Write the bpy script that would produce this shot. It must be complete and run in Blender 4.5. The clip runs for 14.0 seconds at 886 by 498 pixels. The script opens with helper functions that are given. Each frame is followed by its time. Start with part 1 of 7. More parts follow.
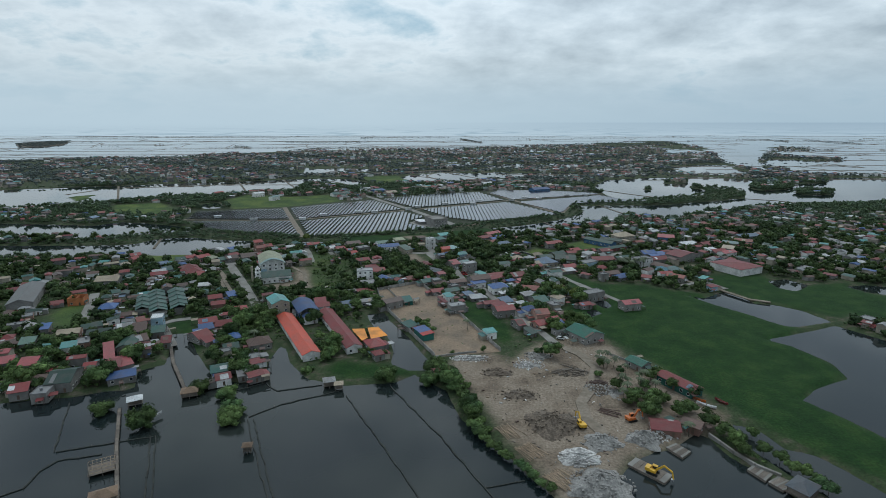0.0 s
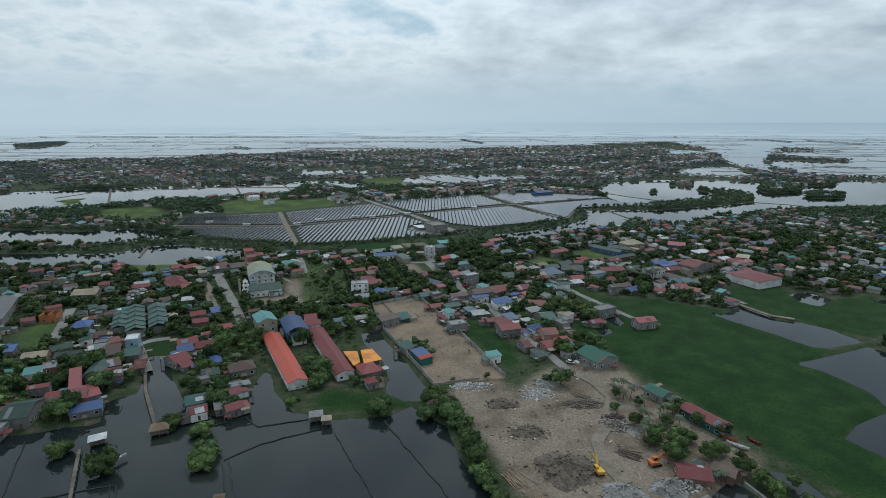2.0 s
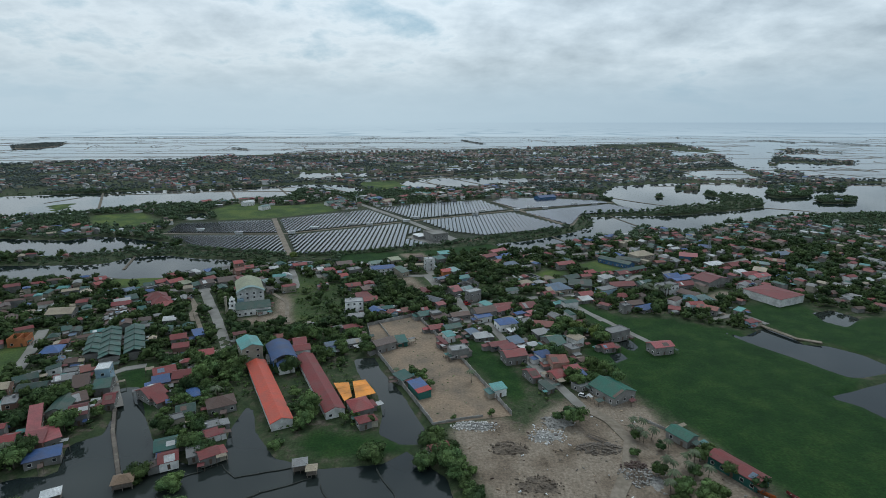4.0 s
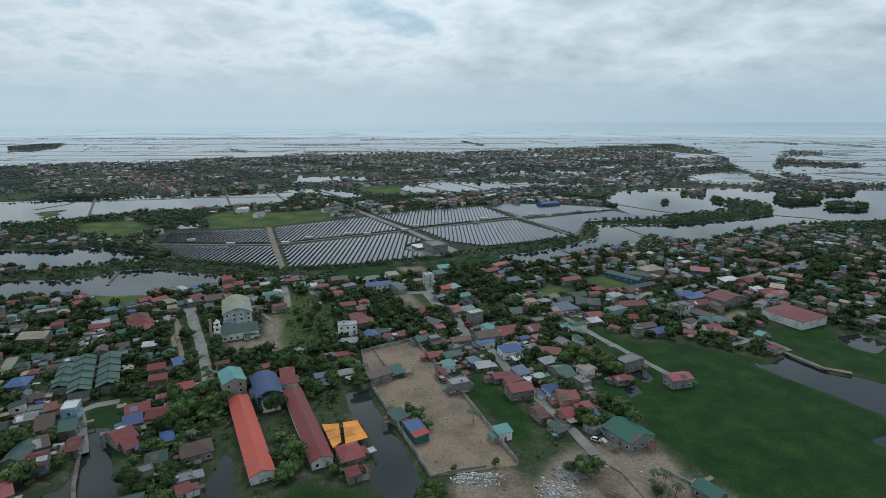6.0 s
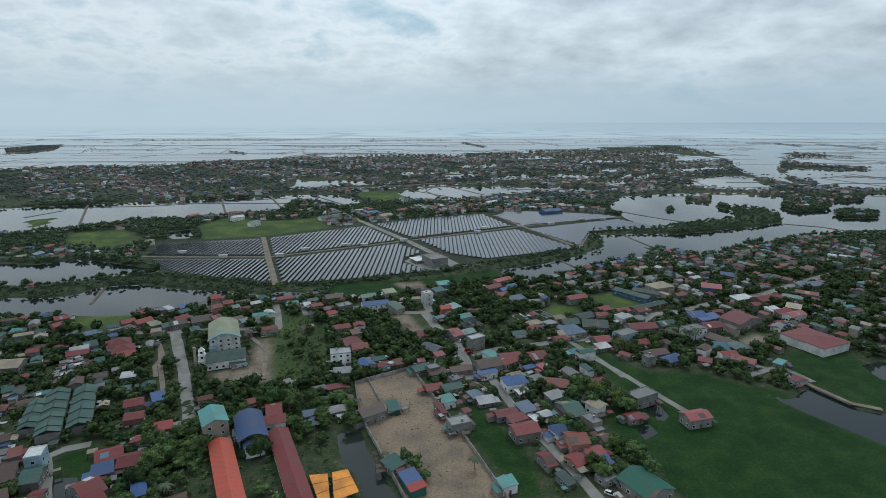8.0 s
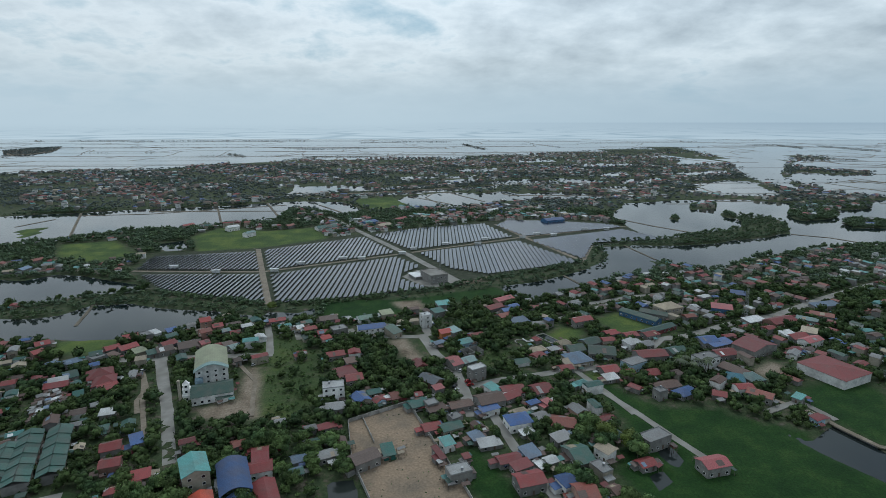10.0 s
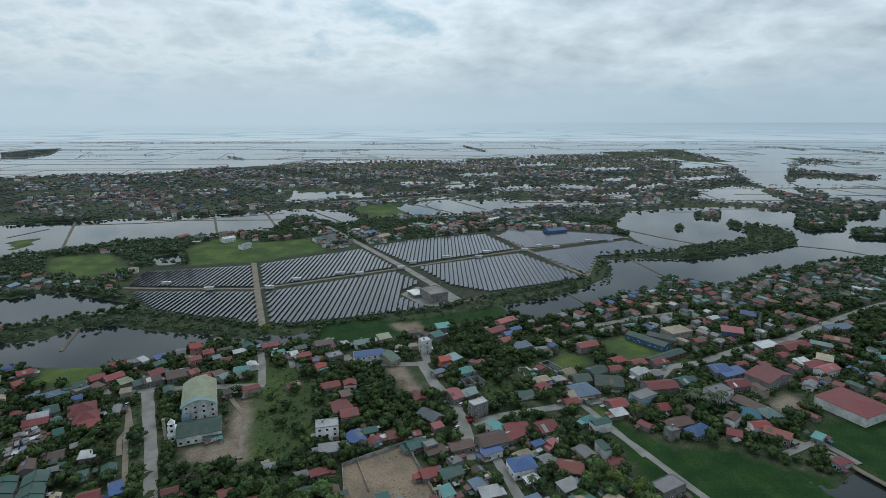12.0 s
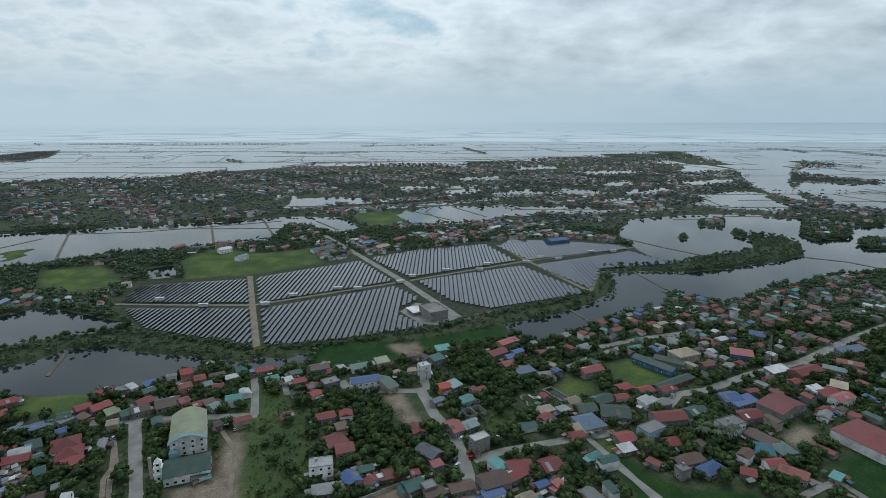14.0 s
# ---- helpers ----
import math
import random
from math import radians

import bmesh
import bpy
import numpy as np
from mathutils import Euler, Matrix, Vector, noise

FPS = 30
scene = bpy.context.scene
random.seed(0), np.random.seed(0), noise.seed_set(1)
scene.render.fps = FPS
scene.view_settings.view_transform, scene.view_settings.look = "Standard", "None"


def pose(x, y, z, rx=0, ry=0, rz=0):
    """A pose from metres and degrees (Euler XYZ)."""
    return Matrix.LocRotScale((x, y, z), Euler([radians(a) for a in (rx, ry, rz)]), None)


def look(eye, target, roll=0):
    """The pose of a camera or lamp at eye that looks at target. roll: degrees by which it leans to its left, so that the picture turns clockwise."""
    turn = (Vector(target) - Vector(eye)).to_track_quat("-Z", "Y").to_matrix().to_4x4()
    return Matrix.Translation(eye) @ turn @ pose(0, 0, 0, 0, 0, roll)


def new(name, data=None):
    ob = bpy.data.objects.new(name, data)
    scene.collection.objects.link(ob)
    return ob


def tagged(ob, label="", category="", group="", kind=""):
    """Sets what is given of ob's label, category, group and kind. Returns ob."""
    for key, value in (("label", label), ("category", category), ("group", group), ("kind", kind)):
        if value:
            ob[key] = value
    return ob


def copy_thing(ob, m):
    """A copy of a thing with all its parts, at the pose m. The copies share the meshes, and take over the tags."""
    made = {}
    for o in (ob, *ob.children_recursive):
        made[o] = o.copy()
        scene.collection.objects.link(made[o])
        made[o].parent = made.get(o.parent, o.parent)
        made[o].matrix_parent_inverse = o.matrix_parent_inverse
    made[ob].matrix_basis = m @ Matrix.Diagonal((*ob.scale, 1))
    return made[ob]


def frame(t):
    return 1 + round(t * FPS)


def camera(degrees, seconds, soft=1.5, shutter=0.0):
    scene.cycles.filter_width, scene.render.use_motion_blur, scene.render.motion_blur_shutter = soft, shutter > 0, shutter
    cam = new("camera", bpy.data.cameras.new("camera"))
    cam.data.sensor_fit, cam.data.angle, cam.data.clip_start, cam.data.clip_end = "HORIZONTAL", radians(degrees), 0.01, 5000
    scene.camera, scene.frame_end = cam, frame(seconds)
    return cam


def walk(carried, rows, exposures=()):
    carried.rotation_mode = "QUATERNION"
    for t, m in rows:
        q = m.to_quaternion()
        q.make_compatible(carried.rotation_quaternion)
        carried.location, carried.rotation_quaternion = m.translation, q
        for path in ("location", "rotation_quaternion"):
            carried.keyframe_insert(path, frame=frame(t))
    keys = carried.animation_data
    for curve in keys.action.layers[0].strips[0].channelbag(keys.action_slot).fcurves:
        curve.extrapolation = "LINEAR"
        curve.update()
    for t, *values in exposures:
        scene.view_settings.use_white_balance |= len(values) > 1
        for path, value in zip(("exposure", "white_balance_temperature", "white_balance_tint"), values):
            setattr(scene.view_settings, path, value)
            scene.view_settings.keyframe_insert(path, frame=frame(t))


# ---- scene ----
# The flight: forward and slowly up, with the lens held at one tilt.
cam = camera(79.07, 14.0, soft=0.6)
PATH = [
    (0, pose(0.00, 0.00, 118.75, 76.741, 0, 0.012)),
    (1, pose(0.25, 13.03, 119.66, 76.741, 0, 0.035)),
    (2, pose(0.40, 26.11, 120.99, 76.741, 0, 0.059)),
    (3, pose(0.50, 39.28, 122.96, 76.741, 0, 0.082)),
    (4, pose(0.66, 52.48, 125.58, 76.741, 0, 0.105)),
    (5, pose(0.88, 65.48, 128.75, 76.741, 0, 0.128)),
    (6, pose(1.15, 77.96, 132.31, 76.741, 0, 0.151)),
    (7, pose(1.43, 89.79, 136.28, 76.741, 0, 0.174)),
    (8, pose(1.78, 101.01, 140.78, 76.741, 0, 0.198)),
    (9, pose(2.18, 111.66, 145.92, 76.741, 0, 0.221)),
    (10, pose(2.53, 121.85, 151.61, 76.741, 0, 0.244)),
    (11, pose(2.74, 131.69, 157.76, 76.741, 0, 0.267)),
    (12, pose(2.84, 141.02, 164.07, 76.741, 0, 0.290)),
    (13, pose(2.96, 149.54, 170.10, 76.741, 0, 0.313)),
    (14, pose(3.14, 157.48, 175.89, 76.741, 0, 0.336)),
]
walk(cam, PATH, [(0, 0.0, 5850, 5), (14, 0.0, 5850, 5)])

# ---- daylight: high thin cloud with a soft sun ----
SUN_ELEVATION, SUN_HEADING = radians(58), radians(-20)
world = bpy.data.worlds.new("world")
scene.world = world
world.use_nodes = True
wn, wl = world.node_tree.nodes, world.node_tree.links


def sky_node(kind, **values):
    n = wn.new(kind)
    for k, v in values.items():
        n.inputs[k].default_value = v
    return n


def sky_math(op, a, b):
    n = wn.new("ShaderNodeMath")
    n.operation = op
    for slot, v in zip(n.inputs, (a, b)):
        if isinstance(v, (int, float)):
            slot.default_value = v
        else:
            wl.new(v, slot)
    return n.outputs[0]


def sky_ramp(value, stops):
    n = wn.new("ShaderNodeValToRGB")
    while len(n.color_ramp.elements) < len(stops):
        n.color_ramp.elements.new(0.5)
    for e, (p, c) in zip(n.color_ramp.elements, stops):
        e.position, e.color = p, (*c, 1)
    wl.new(value, n.inputs[0])
    return n.outputs[0]


def sky_mix(fac, a, b):
    n = wn.new("ShaderNodeMix")
    n.data_type = "RGBA"
    for slot, v in zip((n.inputs[0], n.inputs[6], n.inputs[7]), (fac, a, b)):
        if isinstance(v, (int, float)):
            slot.default_value = v
        elif isinstance(v, tuple):
            slot.default_value = (*v, 1)
        else:
            wl.new(v, slot)
    return n.outputs[2]


sky = wn.new("ShaderNodeTexSky")
sky.sky_type, sky.sun_disc = "NISHITA", False
sky.sun_elevation, sky.sun_rotation = SUN_ELEVATION, SUN_HEADING
sky.air_density, sky.dust_density = 1.2, 3.0
bright = wn.new("ShaderNodeVectorMath")
bright.operation = "SCALE"
bright.inputs["Scale"].default_value = 0.1
wl.new(sky.outputs[0], bright.inputs[0])
coords = wn.new("ShaderNodeTexCoord")
parts = wn.new("ShaderNodeSeparateXYZ")
wl.new(coords.outputs["Generated"], parts.inputs[0])
height = sky_math("MAXIMUM", parts.outputs[2], 0.0)
lift = sky_math("ADD", height, 0.30)
flat = wn.new("ShaderNodeCombineXYZ")
wl.new(sky_math("DIVIDE", parts.outputs[0], lift), flat.inputs[0])
wl.new(sky_math("DIVIDE", parts.outputs[1], lift), flat.inputs[1])
shift = wn.new("ShaderNodeVectorMath")
shift.operation = "ADD"
shift.inputs[1].default_value = (8.3, 2.1, 0.0)
wl.new(flat.outputs[0], shift.inputs[0])
banks = sky_node("ShaderNodeTexNoise", Scale=1.1, Detail=5.0, Roughness=0.45, Distortion=0.2)
puffs = sky_node("ShaderNodeTexNoise", Scale=4.2, Detail=10.0, Roughness=0.58, Distortion=0.1)
wl.new(shift.outputs[0], banks.inputs["Vector"])
wl.new(shift.outputs[0], puffs.inputs["Vector"])
cover = sky_math("ADD", sky_math("MULTIPLY", banks.outputs[0], 0.55), sky_math("MULTIPLY", puffs.outputs[0], 0.45))
bank_side = sky_math("MULTIPLY", sky_math("MAXIMUM", parts.outputs[0], 0.0), sky_math("MAXIMUM", sky_math("SUBTRACT", height, 0.05), 0.0))
cover = sky_math("ADD", cover, sky_math("MINIMUM", sky_math("MULTIPLY", bank_side, 2.4), 0.14))
clouds = sky_ramp(cover, [(0.38, (0.44, 0.57, 0.64)), (0.43, (0.64, 0.72, 0.755)), (0.475, (0.83, 0.86, 0.865)), (0.54, (0.68, 0.725, 0.745)), (0.68, (0.42, 0.465, 0.495))])
# the cloud is thinner and brighter towards the hidden sun
toward = wn.new("ShaderNodeVectorMath")
toward.operation = "DOT_PRODUCT"
toward.inputs[1].default_value = (math.sin(-SUN_HEADING) * math.cos(SUN_ELEVATION), math.cos(SUN_HEADING) * math.cos(SUN_ELEVATION), math.sin(SUN_ELEVATION))
wl.new(coords.outputs["Generated"], toward.inputs[0])
glow = sky_math("ADD", 0.88, sky_math("MULTIPLY", sky_math("POWER", sky_math("MAXIMUM", toward.outputs["Value"], 0.0), 4.0), 0.75))
lit = wn.new("ShaderNodeVectorMath")
lit.operation = "SCALE"
wl.new(clouds, lit.inputs[0]), wl.new(glow, lit.inputs["Scale"])
clouds = lit.outputs[0]
veil = sky_mix(0.88, bright.outputs[0], clouds)
haze = sky_ramp(height, [(0.0, (0, 0, 0)), (0.045, (0.14, 0.14, 0.14)), (0.10, (0.82, 0.82, 0.82)), (0.15, (1, 1, 1))])
east = sky_math("MINIMUM", sky_math("MULTIPLY", sky_math("MAXIMUM", sky_math("ADD", parts.outputs[0], 0.12), 0.0), 1.5), 1.0)
rim = sky_mix(east, (0.52, 0.60, 0.638), (0.43, 0.515, 0.565))
air = sky_mix(haze, rim, veil)
# below the horizon, haze and far pond banks are painted into the backdrop
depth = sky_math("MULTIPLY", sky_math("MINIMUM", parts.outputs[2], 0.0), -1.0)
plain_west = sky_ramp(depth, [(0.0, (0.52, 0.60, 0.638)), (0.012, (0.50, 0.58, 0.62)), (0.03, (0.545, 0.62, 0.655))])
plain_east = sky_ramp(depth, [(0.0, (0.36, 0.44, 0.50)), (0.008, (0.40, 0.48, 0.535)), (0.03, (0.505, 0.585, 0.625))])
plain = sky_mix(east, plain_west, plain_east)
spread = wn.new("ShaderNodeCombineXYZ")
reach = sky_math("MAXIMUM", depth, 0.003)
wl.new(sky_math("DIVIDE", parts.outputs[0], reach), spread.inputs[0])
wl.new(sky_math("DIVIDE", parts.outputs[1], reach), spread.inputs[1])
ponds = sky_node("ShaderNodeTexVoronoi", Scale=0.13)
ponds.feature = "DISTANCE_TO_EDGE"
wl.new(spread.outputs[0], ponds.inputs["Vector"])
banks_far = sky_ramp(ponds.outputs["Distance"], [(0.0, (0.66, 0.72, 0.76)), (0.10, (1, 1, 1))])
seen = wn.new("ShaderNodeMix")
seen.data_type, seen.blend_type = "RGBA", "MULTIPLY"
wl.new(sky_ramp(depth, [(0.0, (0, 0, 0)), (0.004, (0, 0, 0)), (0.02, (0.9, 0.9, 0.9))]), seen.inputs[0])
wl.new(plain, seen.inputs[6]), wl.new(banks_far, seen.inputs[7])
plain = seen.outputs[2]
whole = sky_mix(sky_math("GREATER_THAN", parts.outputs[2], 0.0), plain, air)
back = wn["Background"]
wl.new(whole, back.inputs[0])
back.inputs[1].default_value = 1.0

sun = new("sun", bpy.data.lights.new("sun", "SUN"))
sun.data.energy, sun.data.angle, sun.data.color = 0.65, radians(12), (1.0, 0.95, 0.88)
sun.matrix_world = look((0, 0, 0), (-math.sin(-SUN_HEADING) * math.cos(SUN_ELEVATION), -math.cos(SUN_HEADING) * math.cos(SUN_ELEVATION), -math.sin(SUN_ELEVATION)))
scene.view_settings.exposure = 0.0

# ---- materials ----
MATS = {}


def material(name, colour, rough=0.8, vary=0.25, grain=1.0, patch=0.12, bump=0.0, metal=0.0, tone=None, objects=0.0, islands=0.0, ribs=0.0, spec=0.5):
    """A surface with fine grain, large patches towards tone, and steps of brightness from piece to piece."""
    m = bpy.data.materials.new(name)
    m.use_nodes = True
    nt = m.node_tree
    n, l = nt.nodes, nt.links
    p = n["Principled BSDF"]
    p.inputs["Roughness"].default_value, p.inputs["Metallic"].default_value = rough, metal
    p.inputs["Specular IOR Level"].default_value = spec
    geo = n.new("ShaderNodeNewGeometry")
    fine, wide = n.new("ShaderNodeTexNoise"), n.new("ShaderNodeTexNoise")
    for t, s, d in ((fine, grain, 4.0), (wide, patch, 5.0)):
        t.inputs["Scale"].default_value, t.inputs["Detail"].default_value = s, d
        l.new(geo.outputs["Position"], t.inputs["Vector"])
    mix = n.new("ShaderNodeMix")
    mix.data_type = "RGBA"
    mix.inputs[6].default_value = (*colour, 1)
    mix.inputs[7].default_value = (*(tone or tuple(c * 0.6 for c in colour)), 1)
    spread = n.new("ShaderNodeMapRange")
    spread.inputs[1].default_value, spread.inputs[2].default_value = 0.42, 0.66
    l.new(wide.outputs[0], spread.inputs[0])
    l.new(spread.outputs[0], mix.inputs[0])
    value = n.new("ShaderNodeMapRange")
    value.inputs[1].default_value, value.inputs[2].default_value = 0.25, 0.75
    value.inputs[3].default_value, value.inputs[4].default_value = 1 - vary, 1 + vary
    l.new(fine.outputs[0], value.inputs[0])
    level = value.outputs[0]
    info = n.new("ShaderNodeObjectInfo")
    for source, amount in ((info.outputs["Random"], objects), (geo.outputs["Random Per Island"], islands)):
        if amount:
            step = n.new("ShaderNodeMapRange")
            step.inputs[3].default_value, step.inputs[4].default_value = 1 - amount, 1 + amount
            l.new(source, step.inputs[0])
            mul = n.new("ShaderNodeMath")
            mul.operation = "MULTIPLY"
            l.new(level, mul.inputs[0])
            l.new(step.outputs[0], mul.inputs[1])
            level = mul.outputs[0]
    hsv = n.new("ShaderNodeHueSaturation")
    l.new(mix.outputs[2], hsv.inputs["Color"])
    l.new(level, hsv.inputs["Value"])
    l.new(hsv.outputs[0], p.inputs["Base Color"])
    if ribs:
        tc = n.new("ShaderNodeTexCoord")
        wave = n.new("ShaderNodeTexWave")
        wave.inputs["Scale"].default_value = ribs
        l.new(tc.outputs["Object"], wave.inputs["Vector"])
        wave.inputs["Distortion"].default_value, wave.inputs["Detail"].default_value = 0.6, 3.0
        seam = n.new("ShaderNodeMapRange")
        seam.inputs[3].default_value, seam.inputs[4].default_value = 0.8, 1.12
        l.new(wave.outputs[0], seam.inputs[0])
        both = n.new("ShaderNodeMath")
        both.operation = "MULTIPLY"
        l.new(level, both.inputs[0]), l.new(seam.outputs[0], both.inputs[1])
        l.new(both.outputs[0], hsv.inputs["Value"])
    elif bump:
        b = n.new("ShaderNodeBump")
        b.inputs["Strength"].default_value, b.inputs["Distance"].default_value = 0.8, bump
        l.new(fine.outputs[0], b.inputs["Height"])
        l.new(b.outputs[0], p.inputs["Normal"])
    MATS[name] = m
    return m


ROOFS = dict(
    red=(0.189, 0.037, 0.037), maroon=(0.145, 0.030, 0.032), orange=(0.370, 0.066, 0.040), brightred=(0.299, 0.040, 0.035), brick=(0.176, 0.053, 0.040),
    pink=(0.264, 0.075, 0.079), rust=(0.099, 0.060, 0.048), brown=(0.086, 0.062, 0.054), blue=(0.050, 0.097, 0.227), ltblue=(0.118, 0.171, 0.242), cyan=(0.050, 0.174, 0.233),
    teal=(0.086, 0.239, 0.228), ltteal=(0.160, 0.243, 0.237), dkteal=(0.024, 0.086, 0.074), green=(0.036, 0.086, 0.071), dkgreen=(0.024, 0.056, 0.045), sage=(0.117, 0.187, 0.152),
    jade=(0.022, 0.150, 0.105), olive=(0.233, 0.251, 0.163), grey=(0.207, 0.212, 0.212), white=(0.468, 0.480, 0.480), tan=(0.302, 0.254, 0.184), slate=(0.070, 0.082, 0.094), warehouse=(0.172, 0.175, 0.172),
)
for key, col in ROOFS.items():
    worn = tuple(0.68 * c + 0.32 * w for c, w in zip(col, (0.11, 0.085, 0.075)))
    material("roof_" + key, col, rough=0.55, vary=0.22, grain=2.2, patch=0.18, tone=worn, objects=0.3, ribs=0.9, spec=0.3)
for key, col in dict(concrete=(0.225, 0.218, 0.205), white=(0.78, 0.77, 0.75), cream=(0.36, 0.325, 0.26), salmon=(0.36, 0.23, 0.18), brickwall=(0.24, 0.14, 0.11),
                     orangewall=(0.48, 0.18, 0.07), ltbluewall=(0.36, 0.50, 0.60), bluewall=(0.06, 0.14, 0.26), maroonwall=(0.20, 0.06, 0.06), dkteal=(0.03, 0.13, 0.11)).items():
    material("wall_" + key, col, rough=0.9, vary=0.15, grain=0.8, patch=0.25, tone=tuple(c * 0.68 for c in col), objects=0.18, bump=0.02)
material("glass_dark", (0.02, 0.025, 0.03), rough=0.15, vary=0.1)
material("door_wood", (0.12, 0.08, 0.055), rough=0.6)
material("soil", (0.135, 0.115, 0.085), rough=0.95, vary=0.35, grain=0.5, patch=0.05, bump=0.1)
material("sand", (0.235, 0.175, 0.12), rough=0.95, vary=0.3, grain=0.9, patch=0.07, tone=(0.15, 0.12, 0.088), bump=0.05)
material("concrete_road", (0.235, 0.228, 0.21), rough=0.9, vary=0.14, grain=0.4, patch=0.1, tone=(0.16, 0.152, 0.135))
material("dirt_road", (0.215, 0.182, 0.142), rough=0.95, vary=0.25, grain=0.6, patch=0.12, tone=(0.15, 0.125, 0.092))
material("block_wall", (0.33, 0.32, 0.30), rough=0.9, vary=0.18, grain=0.7, patch=0.2, bump=0.02)
material("panel", (0.046, 0.054, 0.078), rough=0.18, vary=0.15, grain=0.9, patch=0.05, objects=0.25)
material("steel", (0.35, 0.36, 0.37), rough=0.5, metal=0.6)
material("white_metal", (0.66, 0.67, 0.67), rough=0.5, vary=0.1)
material("leaves", (0.084, 0.124, 0.042), rough=0.8, vary=0.4, grain=0.5, patch=0.09, tone=(0.046, 0.082, 0.034), objects=0.4, islands=0.5, spec=0.12)
material("leaves_dark", (0.082, 0.118, 0.072), rough=0.75, vary=0.35, grain=0.3, patch=0.06, tone=(0.075, 0.11, 0.05), islands=0.4, spec=0.12)
material("leaves_lime", (0.10, 0.135, 0.03), rough=0.75, vary=0.4, grain=0.3, islands=0.35, spec=0.25)
material("bark", (0.11, 0.09, 0.07), rough=0.95)
material("palm_leaf", (0.075, 0.10, 0.045), rough=0.6, vary=0.3, islands=0.3)
material("timber", (0.17, 0.145, 0.12), rough=0.9, vary=0.3, grain=2.0, objects=0.25)
material("bamboo", (0.33, 0.25, 0.17), rough=0.8, vary=0.3, grain=2.0, islands=0.3)
material("thatch", (0.20, 0.14, 0.095), rough=0.95, vary=0.35, grain=2.5, bump=0.05)
material("net", (0.035, 0.04, 0.035), rough=0.95, vary=0.3)
material("gravel", (0.27, 0.262, 0.245), rough=0.95, vary=0.35, grain=1.6, patch=0.3, bump=0.15)
material("white_rock", (0.50, 0.49, 0.47), rough=0.9, vary=0.2, grain=2.0, islands=0.3)
material("rubble", (0.135, 0.108, 0.082), rough=0.95, vary=0.5, grain=1.4, patch=0.3, bump=0.2)
material("yellow_paint", (0.60, 0.36, 0.03), rough=0.5)
material("orange_paint", (0.55, 0.15, 0.03), rough=0.5)
material("tarp_orange", (0.75, 0.27, 0.015), rough=0.55, vary=0.12, grain=0.8)
material("rubber", (0.03, 0.03, 0.03), rough=0.85)
for key, col in dict(white=(0.7, 0.7, 0.7), silver=(0.4, 0.41, 0.42), red=(0.35, 0.02, 0.02), dark=(0.03, 0.03, 0.035)).items():
    material("car_" + key, col, rough=0.25, vary=0.03, spec=0.6)


def water_material():
    m = bpy.data.materials.new("water")
    m.use_nodes = True
    n, l = m.node_tree.nodes, m.node_tree.links
    p = n["Principled BSDF"]
    p.inputs["Roughness"].default_value, p.inputs["IOR"].default_value = 0.045, 1.36
    geo, fine, wide = n.new("ShaderNodeNewGeometry"), n.new("ShaderNodeTexNoise"), n.new("ShaderNodeTexNoise")
    fine.inputs["Scale"].default_value, wide.inputs["Scale"].default_value = 0.55, 0.012
    for t in (fine, wide):
        l.new(geo.outputs["Position"], t.inputs["Vector"])
    ramp = n.new("ShaderNodeValToRGB")
    ramp.color_ramp.elements[0].color, ramp.color_ramp.elements[1].color = (0.010, 0.016, 0.018, 1), (0.026, 0.032, 0.029, 1)
    ramp.color_ramp.elements[0].position, ramp.color_ramp.elements[1].position = 0.4, 0.62
    l.new(wide.outputs[0], ramp.inputs[0])
    l.new(ramp.outputs[0], p.inputs["Base Color"])
    b = n.new("ShaderNodeBump")
    b.inputs["Strength"].default_value, b.inputs["Distance"].default_value = 0.12, 0.03
    l.new(fine.outputs[0], b.inputs["Height"])
    l.new(b.outputs[0], p.inputs["Normal"])
    MATS["water"] = m


